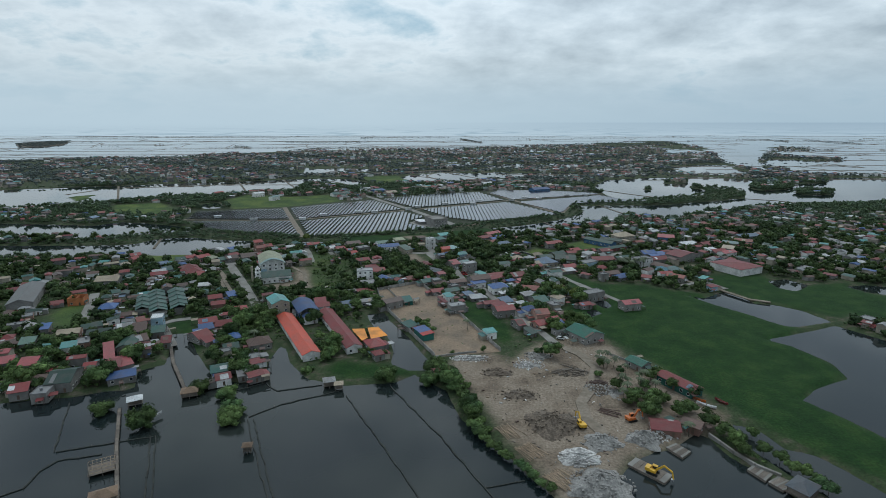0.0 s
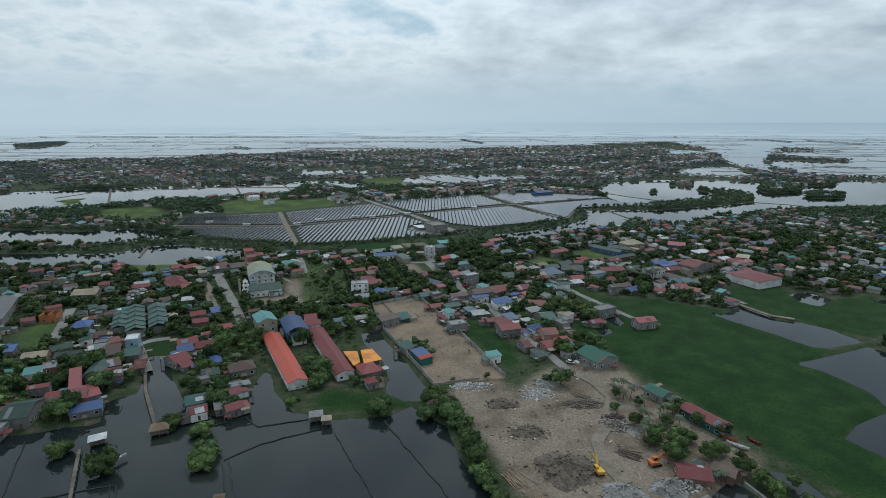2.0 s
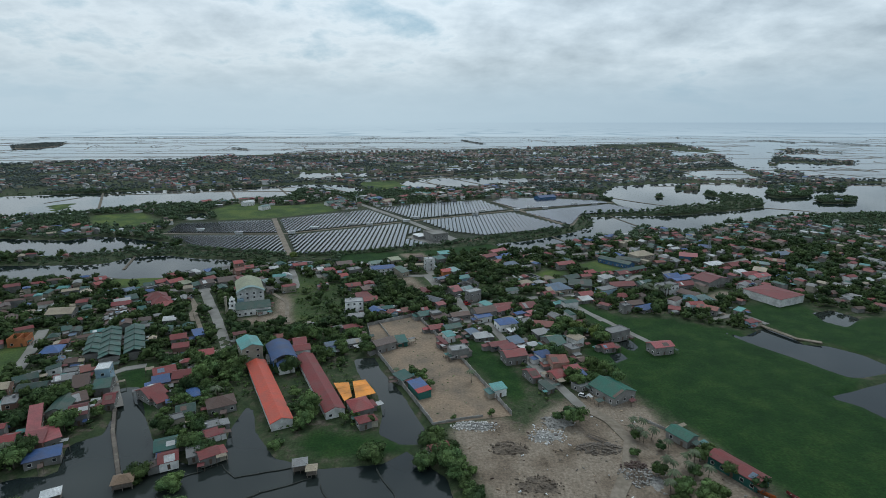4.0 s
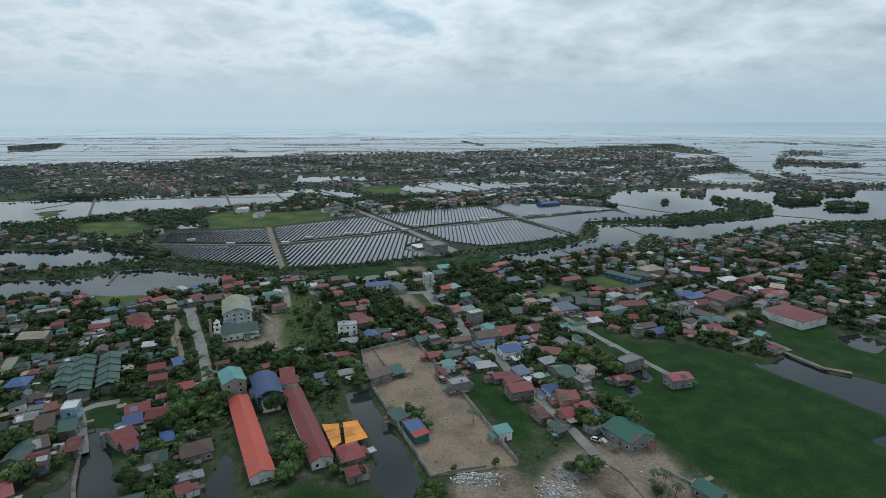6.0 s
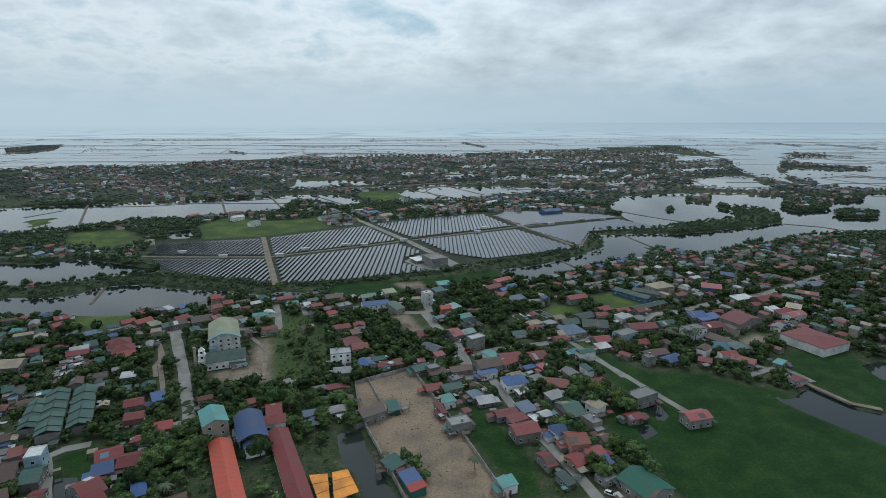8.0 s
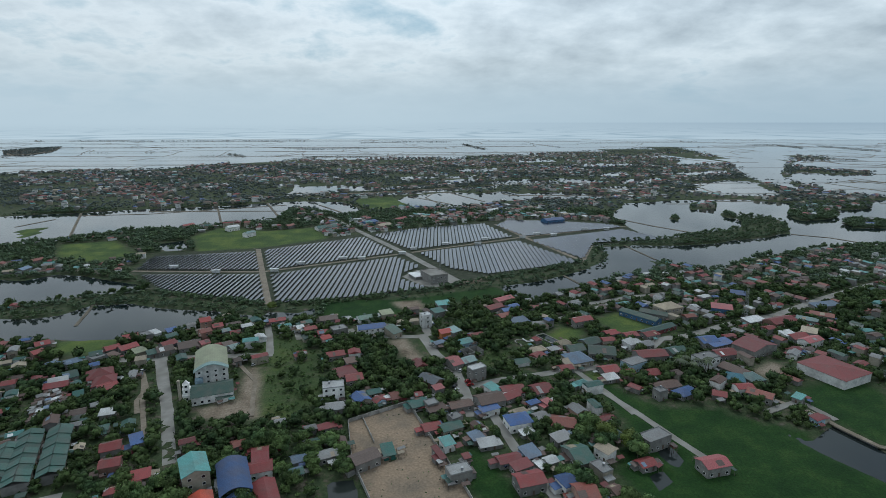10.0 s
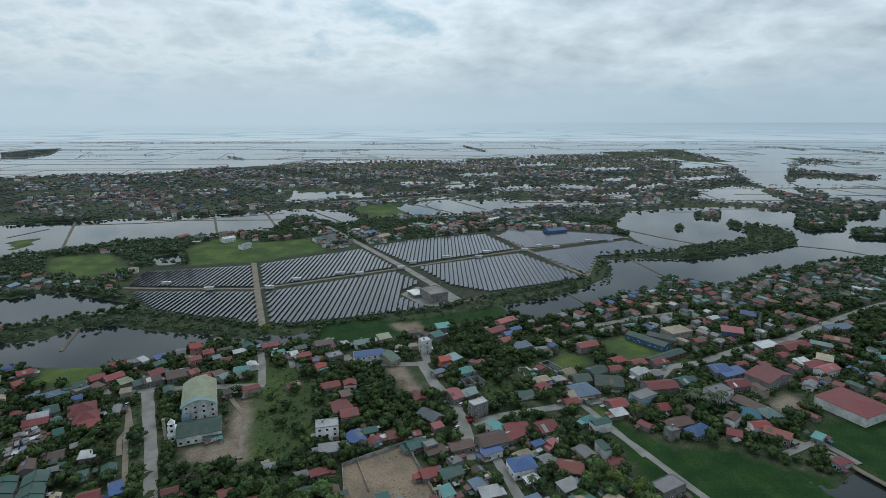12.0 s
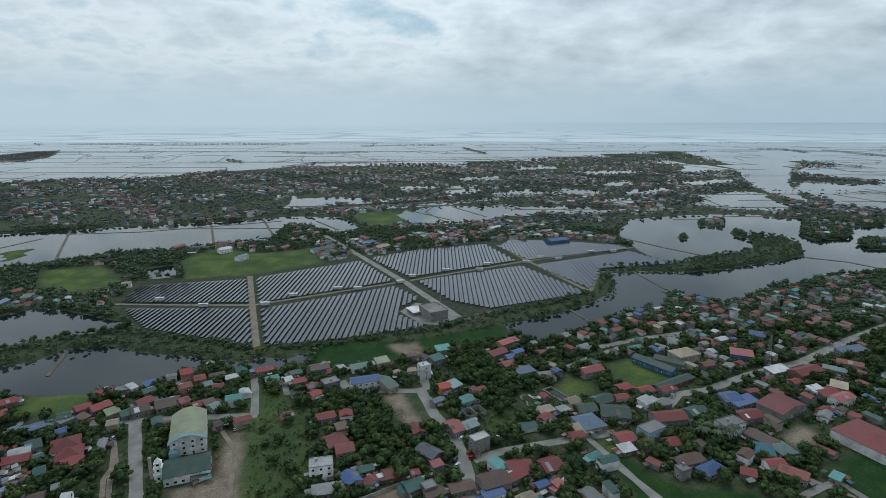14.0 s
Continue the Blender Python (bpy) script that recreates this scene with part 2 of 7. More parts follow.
def ground_material():
    """Village soil and rough grass, with fields, marsh, dirt and shade-darkened solar farm ground where the attribute
    'zone' says so.
    """
    m = bpy.data.materials.new("ground")
    m.use_nodes = True
    n, l = m.node_tree.nodes, m.node_tree.links
    p = n["Principled BSDF"]
    p.inputs["Roughness"].default_value, p.inputs["Specular IOR Level"].default_value = 0.95, 0.2
    geo = n.new("ShaderNodeNewGeometry")

    def cloud(scale, detail=5.0):
        t = n.new("ShaderNodeTexNoise")
        t.inputs["Scale"].default_value, t.inputs["Detail"].default_value, t.inputs["Roughness"].default_value = scale, detail, 0.65
        l.new(geo.outputs["Position"], t.inputs["Vector"])
        return t.outputs[0]

    def ramp(value, stops):
        r = n.new("ShaderNodeValToRGB")
        while len(r.color_ramp.elements) < len(stops):
            r.color_ramp.elements.new(0.5)
        for e, (q, c) in zip(r.color_ramp.elements, stops):
            e.position, e.color = q, (*c, 1)
        l.new(value, r.inputs[0])
        return r.outputs[0]

    def mix(fac, a, b):
        x = n.new("ShaderNodeMix")
        x.data_type = "RGBA"
        l.new(fac, x.inputs[0]), l.new(a, x.inputs[6]), l.new(b, x.inputs[7])
        return x.outputs[2]

    mid, fine, big = cloud(0.16, 7.0), cloud(0.9, 9.0), cloud(0.03, 6.0)
    base = ramp(mid, [(0.36, (0.028, 0.045, 0.02)), (0.52, (0.045, 0.062, 0.028)), (0.62, (0.08, 0.072, 0.052)), (0.74, (0.15, 0.135, 0.11))])
    grass = ramp(big, [(0.36, (0.04, 0.068, 0.022)), (0.5, (0.058, 0.092, 0.026)), (0.64, (0.10, 0.13, 0.032))])
    marsh = ramp(cloud(0.07, 10.0), [(0.36, (0.009, 0.031, 0.006)), (0.5, (0.014, 0.042, 0.008)), (0.64, (0.024, 0.054, 0.011))])
    dirt = ramp(cloud(0.055, 9.0), [(0.33, (0.10, 0.08, 0.058)), (0.44, (0.175, 0.14, 0.105)), (0.58, (0.235, 0.196, 0.152)), (0.74, (0.15, 0.12, 0.088))])
    # grass under the solar rows, its colour darkened for the shade between panels
    bare = ramp(mid, [(0.40, (0.024, 0.034, 0.018)), (0.6, (0.055, 0.06, 0.042))])
    zone, zone_b = n.new("ShaderNodeVertexColor"), n.new("ShaderNodeVertexColor")
    zone.layer_name, zone_b.layer_name = "zone", "zone_b"
    split, split_b = n.new("ShaderNodeSeparateColor"), n.new("ShaderNodeSeparateColor")
    l.new(zone.outputs[0], split.inputs[0])
    l.new(zone_b.outputs[0], split_b.inputs[0])
    c = mix(split.outputs[0], base, grass)
    c = mix(split.outputs[1], c, marsh)
    c = mix(split.outputs[2], c, dirt)
    c = mix(split_b.outputs[0], c, bare)
    hsv, val = n.new("ShaderNodeHueSaturation"), n.new("ShaderNodeMapRange")
    val.inputs[1].default_value, val.inputs[2].default_value, val.inputs[3].default_value, val.inputs[4].default_value = 0.32, 0.68, 0.62, 1.38
    l.new(fine, val.inputs[0]), l.new(val.outputs[0], hsv.inputs["Value"]), l.new(c, hsv.inputs["Color"])
    l.new(hsv.outputs[0], p.inputs["Base Color"])
    b = n.new("ShaderNodeBump")
    b.inputs["Strength"].default_value, b.inputs["Distance"].default_value = 0.7, 0.3
    l.new(fine, b.inputs["Height"]), l.new(b.outputs[0], p.inputs["Normal"])
    MATS["ground"] = m


water_material()
ground_material()
# distant foliage: air haze is put into this paler, bluer base colour
material("tree_canopy_hazed", (0.12, 0.145, 0.138), rough=0.85, vary=0.4, grain=0.06, islands=0.25, spec=0.2)

# ---- mesh helpers ----


def mesh_of(name, verts, faces, mats, index=None):
    me = bpy.data.meshes.new(name)
    me.from_pydata([tuple(v) for v in verts], [], [tuple(f) for f in faces])
    for m in mats:
        me.materials.append(MATS[m])
    if index is not None:
        me.polygons.foreach_set("material_index", np.asarray(index, dtype=np.int32))
    me.update()
    return me


def quad_mesh(name, co, mats, index=None):
    """Many separate quads from an array (n, 4, 3)."""
    count = len(co)
    me = bpy.data.meshes.new(name)
    me.vertices.add(count * 4)
    me.vertices.foreach_set("co", np.asarray(co, dtype=np.float32).ravel())
    me.loops.add(count * 4)
    me.loops.foreach_set("vertex_index", np.arange(count * 4, dtype=np.int32))
    me.polygons.add(count)
    me.polygons.foreach_set("loop_start", np.arange(0, count * 4, 4, dtype=np.int32))
    for m in mats:
        me.materials.append(MATS[m])
    if index is not None:
        me.polygons.foreach_set("material_index", np.asarray(index, dtype=np.int32))
    me.update(calc_edges=True)
    me.validate()
    return me


BOX_F = [(0, 3, 2, 1), (4, 5, 6, 7), (0, 1, 5, 4), (1, 2, 6, 5), (2, 3, 7, 6), (3, 0, 4, 7)]


def box_vf(x0, x1, y0, y1, z0, z1):
    return [(x0, y0, z0), (x1, y0, z0), (x1, y1, z0), (x0, y1, z0), (x0, y0, z1), (x1, y0, z1), (x1, y1, z1), (x0, y1, z1)], BOX_F


def joined(pieces):
    V, F = [], []
    for v, f in pieces:
        o = len(V)
        V += list(v)
        F += [tuple(i + o for i in q) for q in f]
    return V, F


def beam_vf(a, b, w, h=None):
    """A square bar from a to b."""
    a, b = Vector(a), Vector(b)
    d = (b - a).normalized()
    s = d.cross(Vector((0, 0, 1)))
    s = Vector((1, 0, 0)) if s.length < 0.01 else s.normalized()
    u = s.cross(d).normalized()
    s, u = s * w / 2, u * (h or w) / 2
    V = [a - s - u, a + s - u, a + s + u, a - s + u, b - s - u, b + s - u, b + s + u, b - s + u]
    return [tuple(v) for v in V], BOX_F


def part(name, me, parent, label="", m=None):
    ob = new(name, me)
    ob.parent = parent
    if m is not None:
        ob.matrix_basis = m
    if label:
        tagged(ob, label)
    return ob


def empty(name, m, label, category, group=""):
    ob = new(name)
    ob.empty_display_size = 0.5
    ob.matrix_basis = m
    return tagged(ob, label, category, group)


# ---- the plan: x to the right, y ahead, in metres ----
OUTLINES = []
OUTLINES.append(('land', [(-1337, 1765), (-1180, 1861), (-955, 1911), (-878, 2113), (-648, 2308), (-314, 2510), (30, 2537), (484, 2869), (1017, 3307), (1501, 3684), (1230, 2516), (1007, 2003), (870, 1671), (815, 1418), (858, 1329), (916, 1265), (1329, 1193), (1500, 100), (-1500, 100), (-1900, 1400)]))
OUTLINES.append(('water', [(-228, 211), (-193, 212), (-181, 215), (-165, 217), (-154, 223), (-140, 224), (-149, 244), (-139, 252), (-153, 283), (-159, 293), (-149, 293), (-131, 264), (-111, 236), (-94, 231), (-85, 236), (-89, 254), (-88, 273), (-79, 254), (-65, 236), (-46, 230), (-23, 234), (-14, 241), (2, 224), (7, 200), (17, 187), (24, 175), (31, 160), (37, 150), (48, 150), (-30, 60), (-260, 60)]))
OUTLINES.append(('water', [(-49, 326), (-38, 327), (-32, 311), (-21, 291), (-7, 256), (-8, 245), (-18, 245), (-27, 253), (-27, 267), (-31, 285), (-36, 296), (-42, 303)]))
OUTLINES.append(('water', [(60, 160), (69, 171), (79, 177), (86, 179), (101, 191), (104, 186), (106, 173), (112, 162), (116, 149), (108, 145), (60, 145)]))
OUTLINES.append(('water', [(117, 198), (126, 193), (128, 179), (137, 175), (142, 166), (147, 155), (153, 146), (133, 139), (127, 150), (125, 160), (121, 166), (116, 180)]))
OUTLINES.append(('water', [(182, 284), (202, 292), (237, 305), (250, 283), (274, 264), (257, 219), (182, 166), (172, 187), (167, 200), (159, 216), (169, 224), (194, 236), (198, 254), (191, 275)]))
OUTLINES.append(('water', [(299, 386), (320, 390), (354, 376), (334, 353), (308, 369)]))
OUTLINES.append(('water', [(106, 357), (112, 351), (113, 342), (108, 337), (104, 345)]))
OUTLINES.append(('water', [(93, 331), (100, 334), (102, 327), (94, 321)]))
OUTLINES.append(('water', [(-396, 456), (-475, 523), (-328, 523), (-310, 533), (-300, 556), (-270, 562), (-237, 549), (-184, 541), (-179, 523), (-193, 507), (-204, 490), (-259, 481), (-296, 484)]))
OUTLINES.append(('water', [(-524, 564), (-629, 654), (-415, 630), (-401, 654), (-369, 649), (-314, 623), (-277, 611), (-287, 595), (-328, 582), (-357, 559)]))
OUTLINES.append(('water', [(-179, 539), (-146, 531), (-145, 541), (-118, 539), (-107, 554), (-103, 531), (-117, 521), (-142, 519)]))
OUTLINES.append(('water', [(56, 613), (92, 628), (144, 667), (173, 698), (195, 740), (229, 729), (235, 695), (216, 662), (177, 646), (141, 613), (105, 589), (78, 573), (61, 587)]))
OUTLINES.append(('water', [(277, 993), (350, 1159), (457, 1197), (581, 1224), (678, 1164), (871, 1208), (1133, 1162), (756, 813), (544, 797), (439, 762), (348, 718), (286, 669), (246, 702), (227, 724), (196, 740), (190, 792), (300, 824), (282, 873)]))
OUTLINES.append(('land', [(184, 782), (215, 782), (291, 802), (388, 854), (486, 863), (539, 951), (540, 1006), (471, 963), (440, 907), (359, 857), (296, 830)]))
OUTLINES.append(('land', [(580, 1020), (658, 1134), (731, 1164), (835, 1163), (775, 1089), (701, 1078), (632, 984), (566, 963)]))
OUTLINES.append(('land', [(620, 943), (652, 975), (703, 963), (656, 906), (608, 906)]))
OUTLINES.append(('land', [(465, 1020), (492, 1053), (497, 1020), (472, 984)]))
OUTLINES.append(('land', [(368, 985), (386, 1015), (387, 993), (371, 968)]))
OUTLINES.append(('land', [(442, 1079), (486, 1165), (534, 1165), (491, 1090)]))
OUTLINES.append(('water', [(-909, 927), (-723, 1009), (-635, 1042), (-533, 1082), (-401, 1126), (-302, 1181), (-202, 1174), (-131, 1055), (-170, 1008), (-218, 1056), (-271, 1109), (-276, 1041), (-271, 953), (-331, 930), (-392, 901), (-460, 868), (-505, 822), (-547, 792), (-685, 729)]))
OUTLINES.append(('water', [(-299, 1187), (-227, 1302), (-110, 1351), (127, 1453), (124, 1414), (-57, 1301), (-216, 1242)]))
OUTLINES.append(('water', [(-336, 1257), (-359, 1426), (-259, 1466), (-184, 1425), (-161, 1352), (-234, 1335), (-289, 1256)]))
OUTLINES.append(('water', [(-78, 1255), (16, 1334), (112, 1285), (113, 1185), (45, 1113), (-51, 1091), (-96, 1199)]))
OUTLINES.append(('water', [(141, 1284), (253, 1332), (374, 1283), (306, 1211), (194, 1212)]))
OUTLINES.append(('water', [(302, 1649), (413, 1597), (388, 1482), (316, 1504)]))
OUTLINES.append(('water', [(471, 2188), (762, 2234), (694, 2070), (494, 2030)]))
OUTLINES.append(('water', [(23, 1937), (179, 2013), (183, 1863), (57, 1830)]))
OUTLINES.append(('water', [(552, 1392), (776, 1490), (759, 1329), (699, 1251), (559, 1298)]))
OUTLINES.append(('water', [(870, 2232), (1198, 2452), (1084, 2229), (882, 2112)]))
OUTLINES.append(('water', [(120, 1528), (258, 1573), (240, 1473), (128, 1463)]))
OUTLINES.append(('water', [(485, 1608), (641, 1673), (589, 1547), (454, 1492)]))
OUTLINES.append(('water', [(-195, 1406), (-38, 1485), (-30, 1424), (-174, 1352)]))
OUTLINES.append(('water', [(-139, 1667), (-37, 1722), (-24, 1639), (-114, 1589)]))
OUTLINES.append(('water', [(711, 1823), (929, 1926), (893, 1789), (699, 1715)]))
OUTLINES.append(('water', [(468, 1793), (575, 1859), (557, 1731), (459, 1675)]))
OUTLINES.append(('water', [(268, 2349), (485, 2464), (478, 2318), (273, 2216)]))
OUTLINES.append(('water', [(636, 1491), (805, 1569), (777, 1479), (630, 1420)]))
OUTLINES.append(('water', [(955, 2697), (1255, 2896), (1173, 2656), (927, 2521)]))
OUTLINES.append(('water', [(-11, 1576), (98, 1651), (107, 1551), (18, 1495)]))
OUTLINES.append(('water', [(-650, 1500), (-564, 1533), (-535, 1478), (-612, 1448)]))
OUTLINES.append(('land', [(-564, 814), (-566, 858), (-592, 908), (-600, 908), (-616, 878)]))
OUTLINES.append(('land', [(-185, 1200), (-112, 1241), (-61, 1119), (-128, 1071)]))
OUTLINES.append(('land', [(1008, 1741), (1318, 2226), (1681, 2722), (1691, 2444), (1465, 2387), (1268, 2107), (1331, 1850), (1353, 1817), (1180, 1740), (1121, 1853), (939, 1605), (901, 1390), (857, 1346), (854, 1438)]))
OUTLINES.append(('land', [(194, 818), (225, 792), (271, 787), (322, 792), (363, 806), (395, 825), (449, 843), (495, 880), (521, 933), (507, 1029), (471, 972), (458, 897), (405, 887), (304, 833), (228, 824)]))
OUTLINES.append(('water', [(-32, 1276), (51, 1262), (105, 1161), (76, 1125), (14, 1130), (-19, 1205)]))
OUTLINES.append(('water', [(77, 1316), (142, 1341), (188, 1241), (169, 1193), (114, 1192)]))
OUTLINES.append(('water', [(-12, 1660), (70, 1731), (83, 1661), (4, 1608)]))
OUTLINES.append(('water', [(122, 1560), (220, 1622), (290, 1585), (302, 1505), (201, 1494), (118, 1504)]))
OUTLINES.append(('water', [(368, 1433), (442, 1454), (465, 1405), (397, 1318), (347, 1360)]))
OUTLINES.append(('water', [(615, 1507), (771, 1588), (828, 1508), (756, 1455), (624, 1435)]))
OUTLINES.append(('water', [(1027, 2557), (1277, 2559), (1173, 2317), (947, 2263)]))
OUTLINES.append(('water', [(-437, 1501), (-374, 1480), (-353, 1429), (-400, 1449)]))
OUTLINES.append(('water', [(-369, 794), (-345, 815), (-313, 764), (-337, 752)]))
OUTLINES.append(('water', [(175, 363), (182, 356), (202, 370), (209, 361), (211, 345), (223, 343), (234, 330), (240, 312), (231, 309), (214, 303), (207, 304), (197, 322), (189, 335), (180, 352)]))
OUTLINES.append(('water', [(252, 400), (270, 406), (277, 388), (257, 374), (250, 382)]))
RIVER = [(1484, 2860), (1231, 2373), (1098, 2075), (885, 1693), (868, 1601), (826, 1436), (797, 1312), (914, 1565), (1041, 1814), (1325, 2265), (1714, 2862), (2178, 3618), (1971, 3617)]
ZONES = []
ZONES.append(('marsh', [(97, 422), (109, 400), (121, 387), (154, 388), (160, 368), (173, 371), (184, 362), (186, 345), (200, 325), (212, 300), (194, 285), (174, 285), (130, 300), (95, 300), (87, 311), (78, 329), (98, 368), (92, 410)]))
ZONES.append(('marsh', [(197, 400), (225, 412), (242, 392), (258, 380), (308, 394), (300, 350), (249, 316), (236, 330), (223, 345), (213, 352), (205, 377)]))
ZONES.append(('marsh', [(93, 335), (125, 390), (164, 376), (180, 341), (202, 300), (194, 279), (197, 241), (162, 219), (172, 187), (186, 160), (168, 142), (151, 160), (138, 177), (129, 191), (117, 223), (106, 254), (91, 290)]))
ZONES.append(('marsh', [(208, 409), (236, 393), (248, 365), (267, 305), (300, 275), (360, 336), (311, 359), (293, 383), (255, 376), (252, 422)]))
ZONES.append(('marsh', [(-110, 567), (-39, 572), (51, 609), (59, 587), (22, 568), (-19, 556), (-39, 533), (-75, 519), (-98, 528)]))
ZONES.append(('marsh', [(9, 350), (20, 350), (33, 319), (41, 301), (40, 282), (34, 272), (24, 297), (13, 323)]))
ZONES.append(('marsh', [(-60, 241), (-53, 254), (-30, 250), (-14, 244), (-25, 236), (-46, 232)]))
ZONES.append(('marsh', [(-169, 305), (-156, 315), (-130, 271), (-140, 271), (-147, 290), (-162, 299)]))
ZONES.append(('marsh', [(-146, 283), (-167, 309), (-152, 309), (-127, 264), (-138, 275)]))
ZONES.append(('grass', [(-341, 837), (-327, 901), (-253, 874), (-194, 901), (-155, 825), (-195, 782), (-295, 749)]))
ZONES.append(('grass', [(-487, 787), (-431, 808), (-363, 735), (-383, 694), (-447, 724)]))
ZONES.append(('grass', [(-185, 1200), (-112, 1241), (-61, 1119), (-128, 1071)]))
ZONES.append(('grass', [(-564, 814), (-566, 858), (-592, 908), (-600, 908), (-616, 878)]))
ZONES.append(('bankside', [(-412, 523), (-350, 551), (-323, 576), (-263, 595), (-152, 560), (-12, 605), (160, 706), (197, 744), (174, 680), (59, 606), (-11, 574), (-84, 563), (-108, 548), (-146, 533), (-188, 539), (-266, 560), (-310, 533), (-326, 521)]))
ZONES.append(('bankside', [(179, 777), (305, 836), (483, 984), (585, 1019), (482, 854), (287, 792), (211, 772)]))
ZONES.append(('meadow', [(24, 436), (44, 444), (50, 466), (28, 464)]))
ZONES.append(('meadow', [(150, 512), (180, 522), (172, 500), (158, 496)]))
ZONES.append(('meadow', [(-113, 432), (-82, 450), (-67, 394), (-74, 374), (-96, 378)]))
ZONES.append(('scrub', [(-71, 480), (-34, 480), (-27, 441), (-12, 419), (-25, 395), (-43, 418), (-59, 453)]))
ZONES.append(('scrub', [(20, 524), (42, 533), (58, 497), (50, 467), (31, 453), (26, 481)]))
ZONES.append(('scrub', [(-131, 321), (-104, 314), (-88, 282), (-105, 275)]))
ZONES.append(('scrub', [(135, 447), (169, 440), (161, 419), (133, 419)]))
ZONES.append(('scrub', [(57, 423), (82, 423), (86, 386), (60, 378)]))
ZONES.append(('scrub', [(-194, 394), (-186, 418), (-182, 435), (-146, 374), (-182, 374)]))
ZONES.append(('scrub', [(-179, 442), (-160, 440), (-147, 408), (-156, 403)]))
ZONES.append(('meadow', [(-136, 489), (-105, 481), (-76, 453), (-116, 438)]))
ZONES.append(('scrub', [(-85, 254), (-63, 260), (-24, 254), (-23, 234), (-49, 229), (-71, 235)]))
ZONES.append(('scrub', [(-89, 300), (-76, 310), (-38, 253), (-62, 247)]))
ZONES.append(('grass', [(122, 524), (142, 537), (161, 508), (140, 488), (128, 497)]))
ZONES.append(('grass', [(78, 489), (91, 507), (105, 499), (99, 482), (85, 478)]))
ZONES.append(('grass', [(-249, 319), (-251, 341), (-240, 341), (-220, 305), (-227, 300)]))
ZONES.append(('grass', [(-279, 470), (-256, 481), (-231, 481), (-230, 459), (-263, 456)]))
ZONES.append(('grass', [(-17, 481), (-10, 484), (3, 453), (-5, 448)]))
ZONES.append(('grass', [(86, 427), (97, 432), (104, 414), (97, 411)]))
ZONES.append(('dirt', [(3, 254), (26, 266), (33, 254), (48, 271), (69, 285), (88, 283), (94, 254), (106, 247), (115, 219), (118, 200), (103, 188), (87, 182), (67, 172), (59, 160), (55, 146), (45, 132), (39, 132), (37, 152), (25, 184), (19, 211), (12, 224)]))
ZONES.append(('dirt', [(-133, 386), (-114, 394), (-122, 438), (-116, 435), (-97, 378), (-127, 374)]))
ZONES.append(('dirt', [(-37, 480), (-26, 483), (-10, 447), (-22, 446)]))
ZONES.append(('dirt', [(-42, 563), (-20, 571), (-14, 548), (-29, 543)]))
ZONES.append(('dirt', [(3, 638), (37, 662), (53, 654), (35, 623), (9, 616)]))
ZONES.append(('dirt', [(197, 433), (216, 445), (217, 433), (198, 424)]))
ZONES.append(('bare', [(-325, 662), (-343, 740), (-231, 767), (-111, 858), (64, 952), (190, 985), (268, 925), (300, 824), (189, 787), (161, 708), (53, 649), (-12, 602), (-86, 574), (-151, 559), (-260, 591)]))
ROADS = []
ROADS.append(('concrete', 6, [(-197, 469), (-176, 434), (-149, 386), (-123, 337)]))
ROADS.append(('concrete', 6, [(-185, 448), (-168, 418), (-146, 381)]))
ROADS.append(('concrete', 6, [(-258, 437), (-227, 445), (-189, 448), (-162, 452), (-119, 455), (-113, 456)]))
ROADS.append(('concrete', 5, [(-115, 456), (-126, 489), (-136, 514)]))
ROADS.append(('concrete', 4, [(-102, 481), (-111, 504)]))
ROADS.append(('concrete', 6, [(-70, 501), (-62, 487), (-18, 487), (-10, 491), (-15, 519)]))
ROADS.append(('concrete', 7, [(-14, 489), (-4, 457), (8, 435), (14, 404), (17, 378)]))
ROADS.append(('concrete', 6, [(18, 411), (34, 419), (71, 430), (102, 438)]))
ROADS.append(('concrete', 4, [(85, 431), (95, 406), (104, 381)]))
ROADS.append(('concrete', 4, [(89, 415), (105, 383), (116, 358), (124, 341)]))
ROADS.append(('concrete', 5, [(93, 524), (111, 538), (144, 560)]))
ROADS.append(('concrete', 7, [(143, 467), (157, 483), (179, 489), (222, 513), (272, 534), (336, 575), (395, 609), (456, 638)]))
ROADS.append(('concrete', 4, [(272, 534), (275, 519)]))
ROADS.append(('concrete', 6, [(126, 560), (164, 577), (202, 589), (225, 598)]))
ROADS.append(('concrete', 8, [(-190, 995), (-111, 858), (-41, 735), (15, 627)]))
ROADS.append(('dirtroad', 6, [(-227, 762), (-189, 662), (-149, 558)]))
ROADS.append(('dirtroad', 4, [(-325, 662), (-254, 660), (-188, 660), (-125, 696), (-54, 737)]))
ROADS.append(('dirtroad', 4, [(-38, 746), (103, 833), (273, 914)]))
ROADS.append(('dirtroad', 5, [(79, 929), (110, 836), (157, 706), (186, 782)]))
ROADS.append(('concrete', 6, [(-248, 365), (-233, 335), (-220, 307)]))
ROADS.append(('concrete', 5, [(-147, 272), (-170, 305), (-166, 311), (-157, 315)]))
ROADS.append(('concrete', 5, [(28, 380), (36, 350), (47, 319), (58, 289), (63, 272)]))
ROADS.append(('dirtroad', 2.6, [(-186, 429), (-172, 408), (-170, 394), (-162, 380)]))
ROADS.append(('dirtroad', 2.6, [(-128, 438), (-112, 418), (-105, 394), (-100, 378)]))
ROADS.append(('dirtroad', 2.6, [(-183, 425), (-165, 391), (-145, 356)]))
ROADS.append(('dirtroad', 3, [(187, 396), (199, 383), (204, 368), (211, 352), (222, 346)]))
ROADS.append(('concrete', 4, [(175, 383), (200, 395), (207, 375)]))
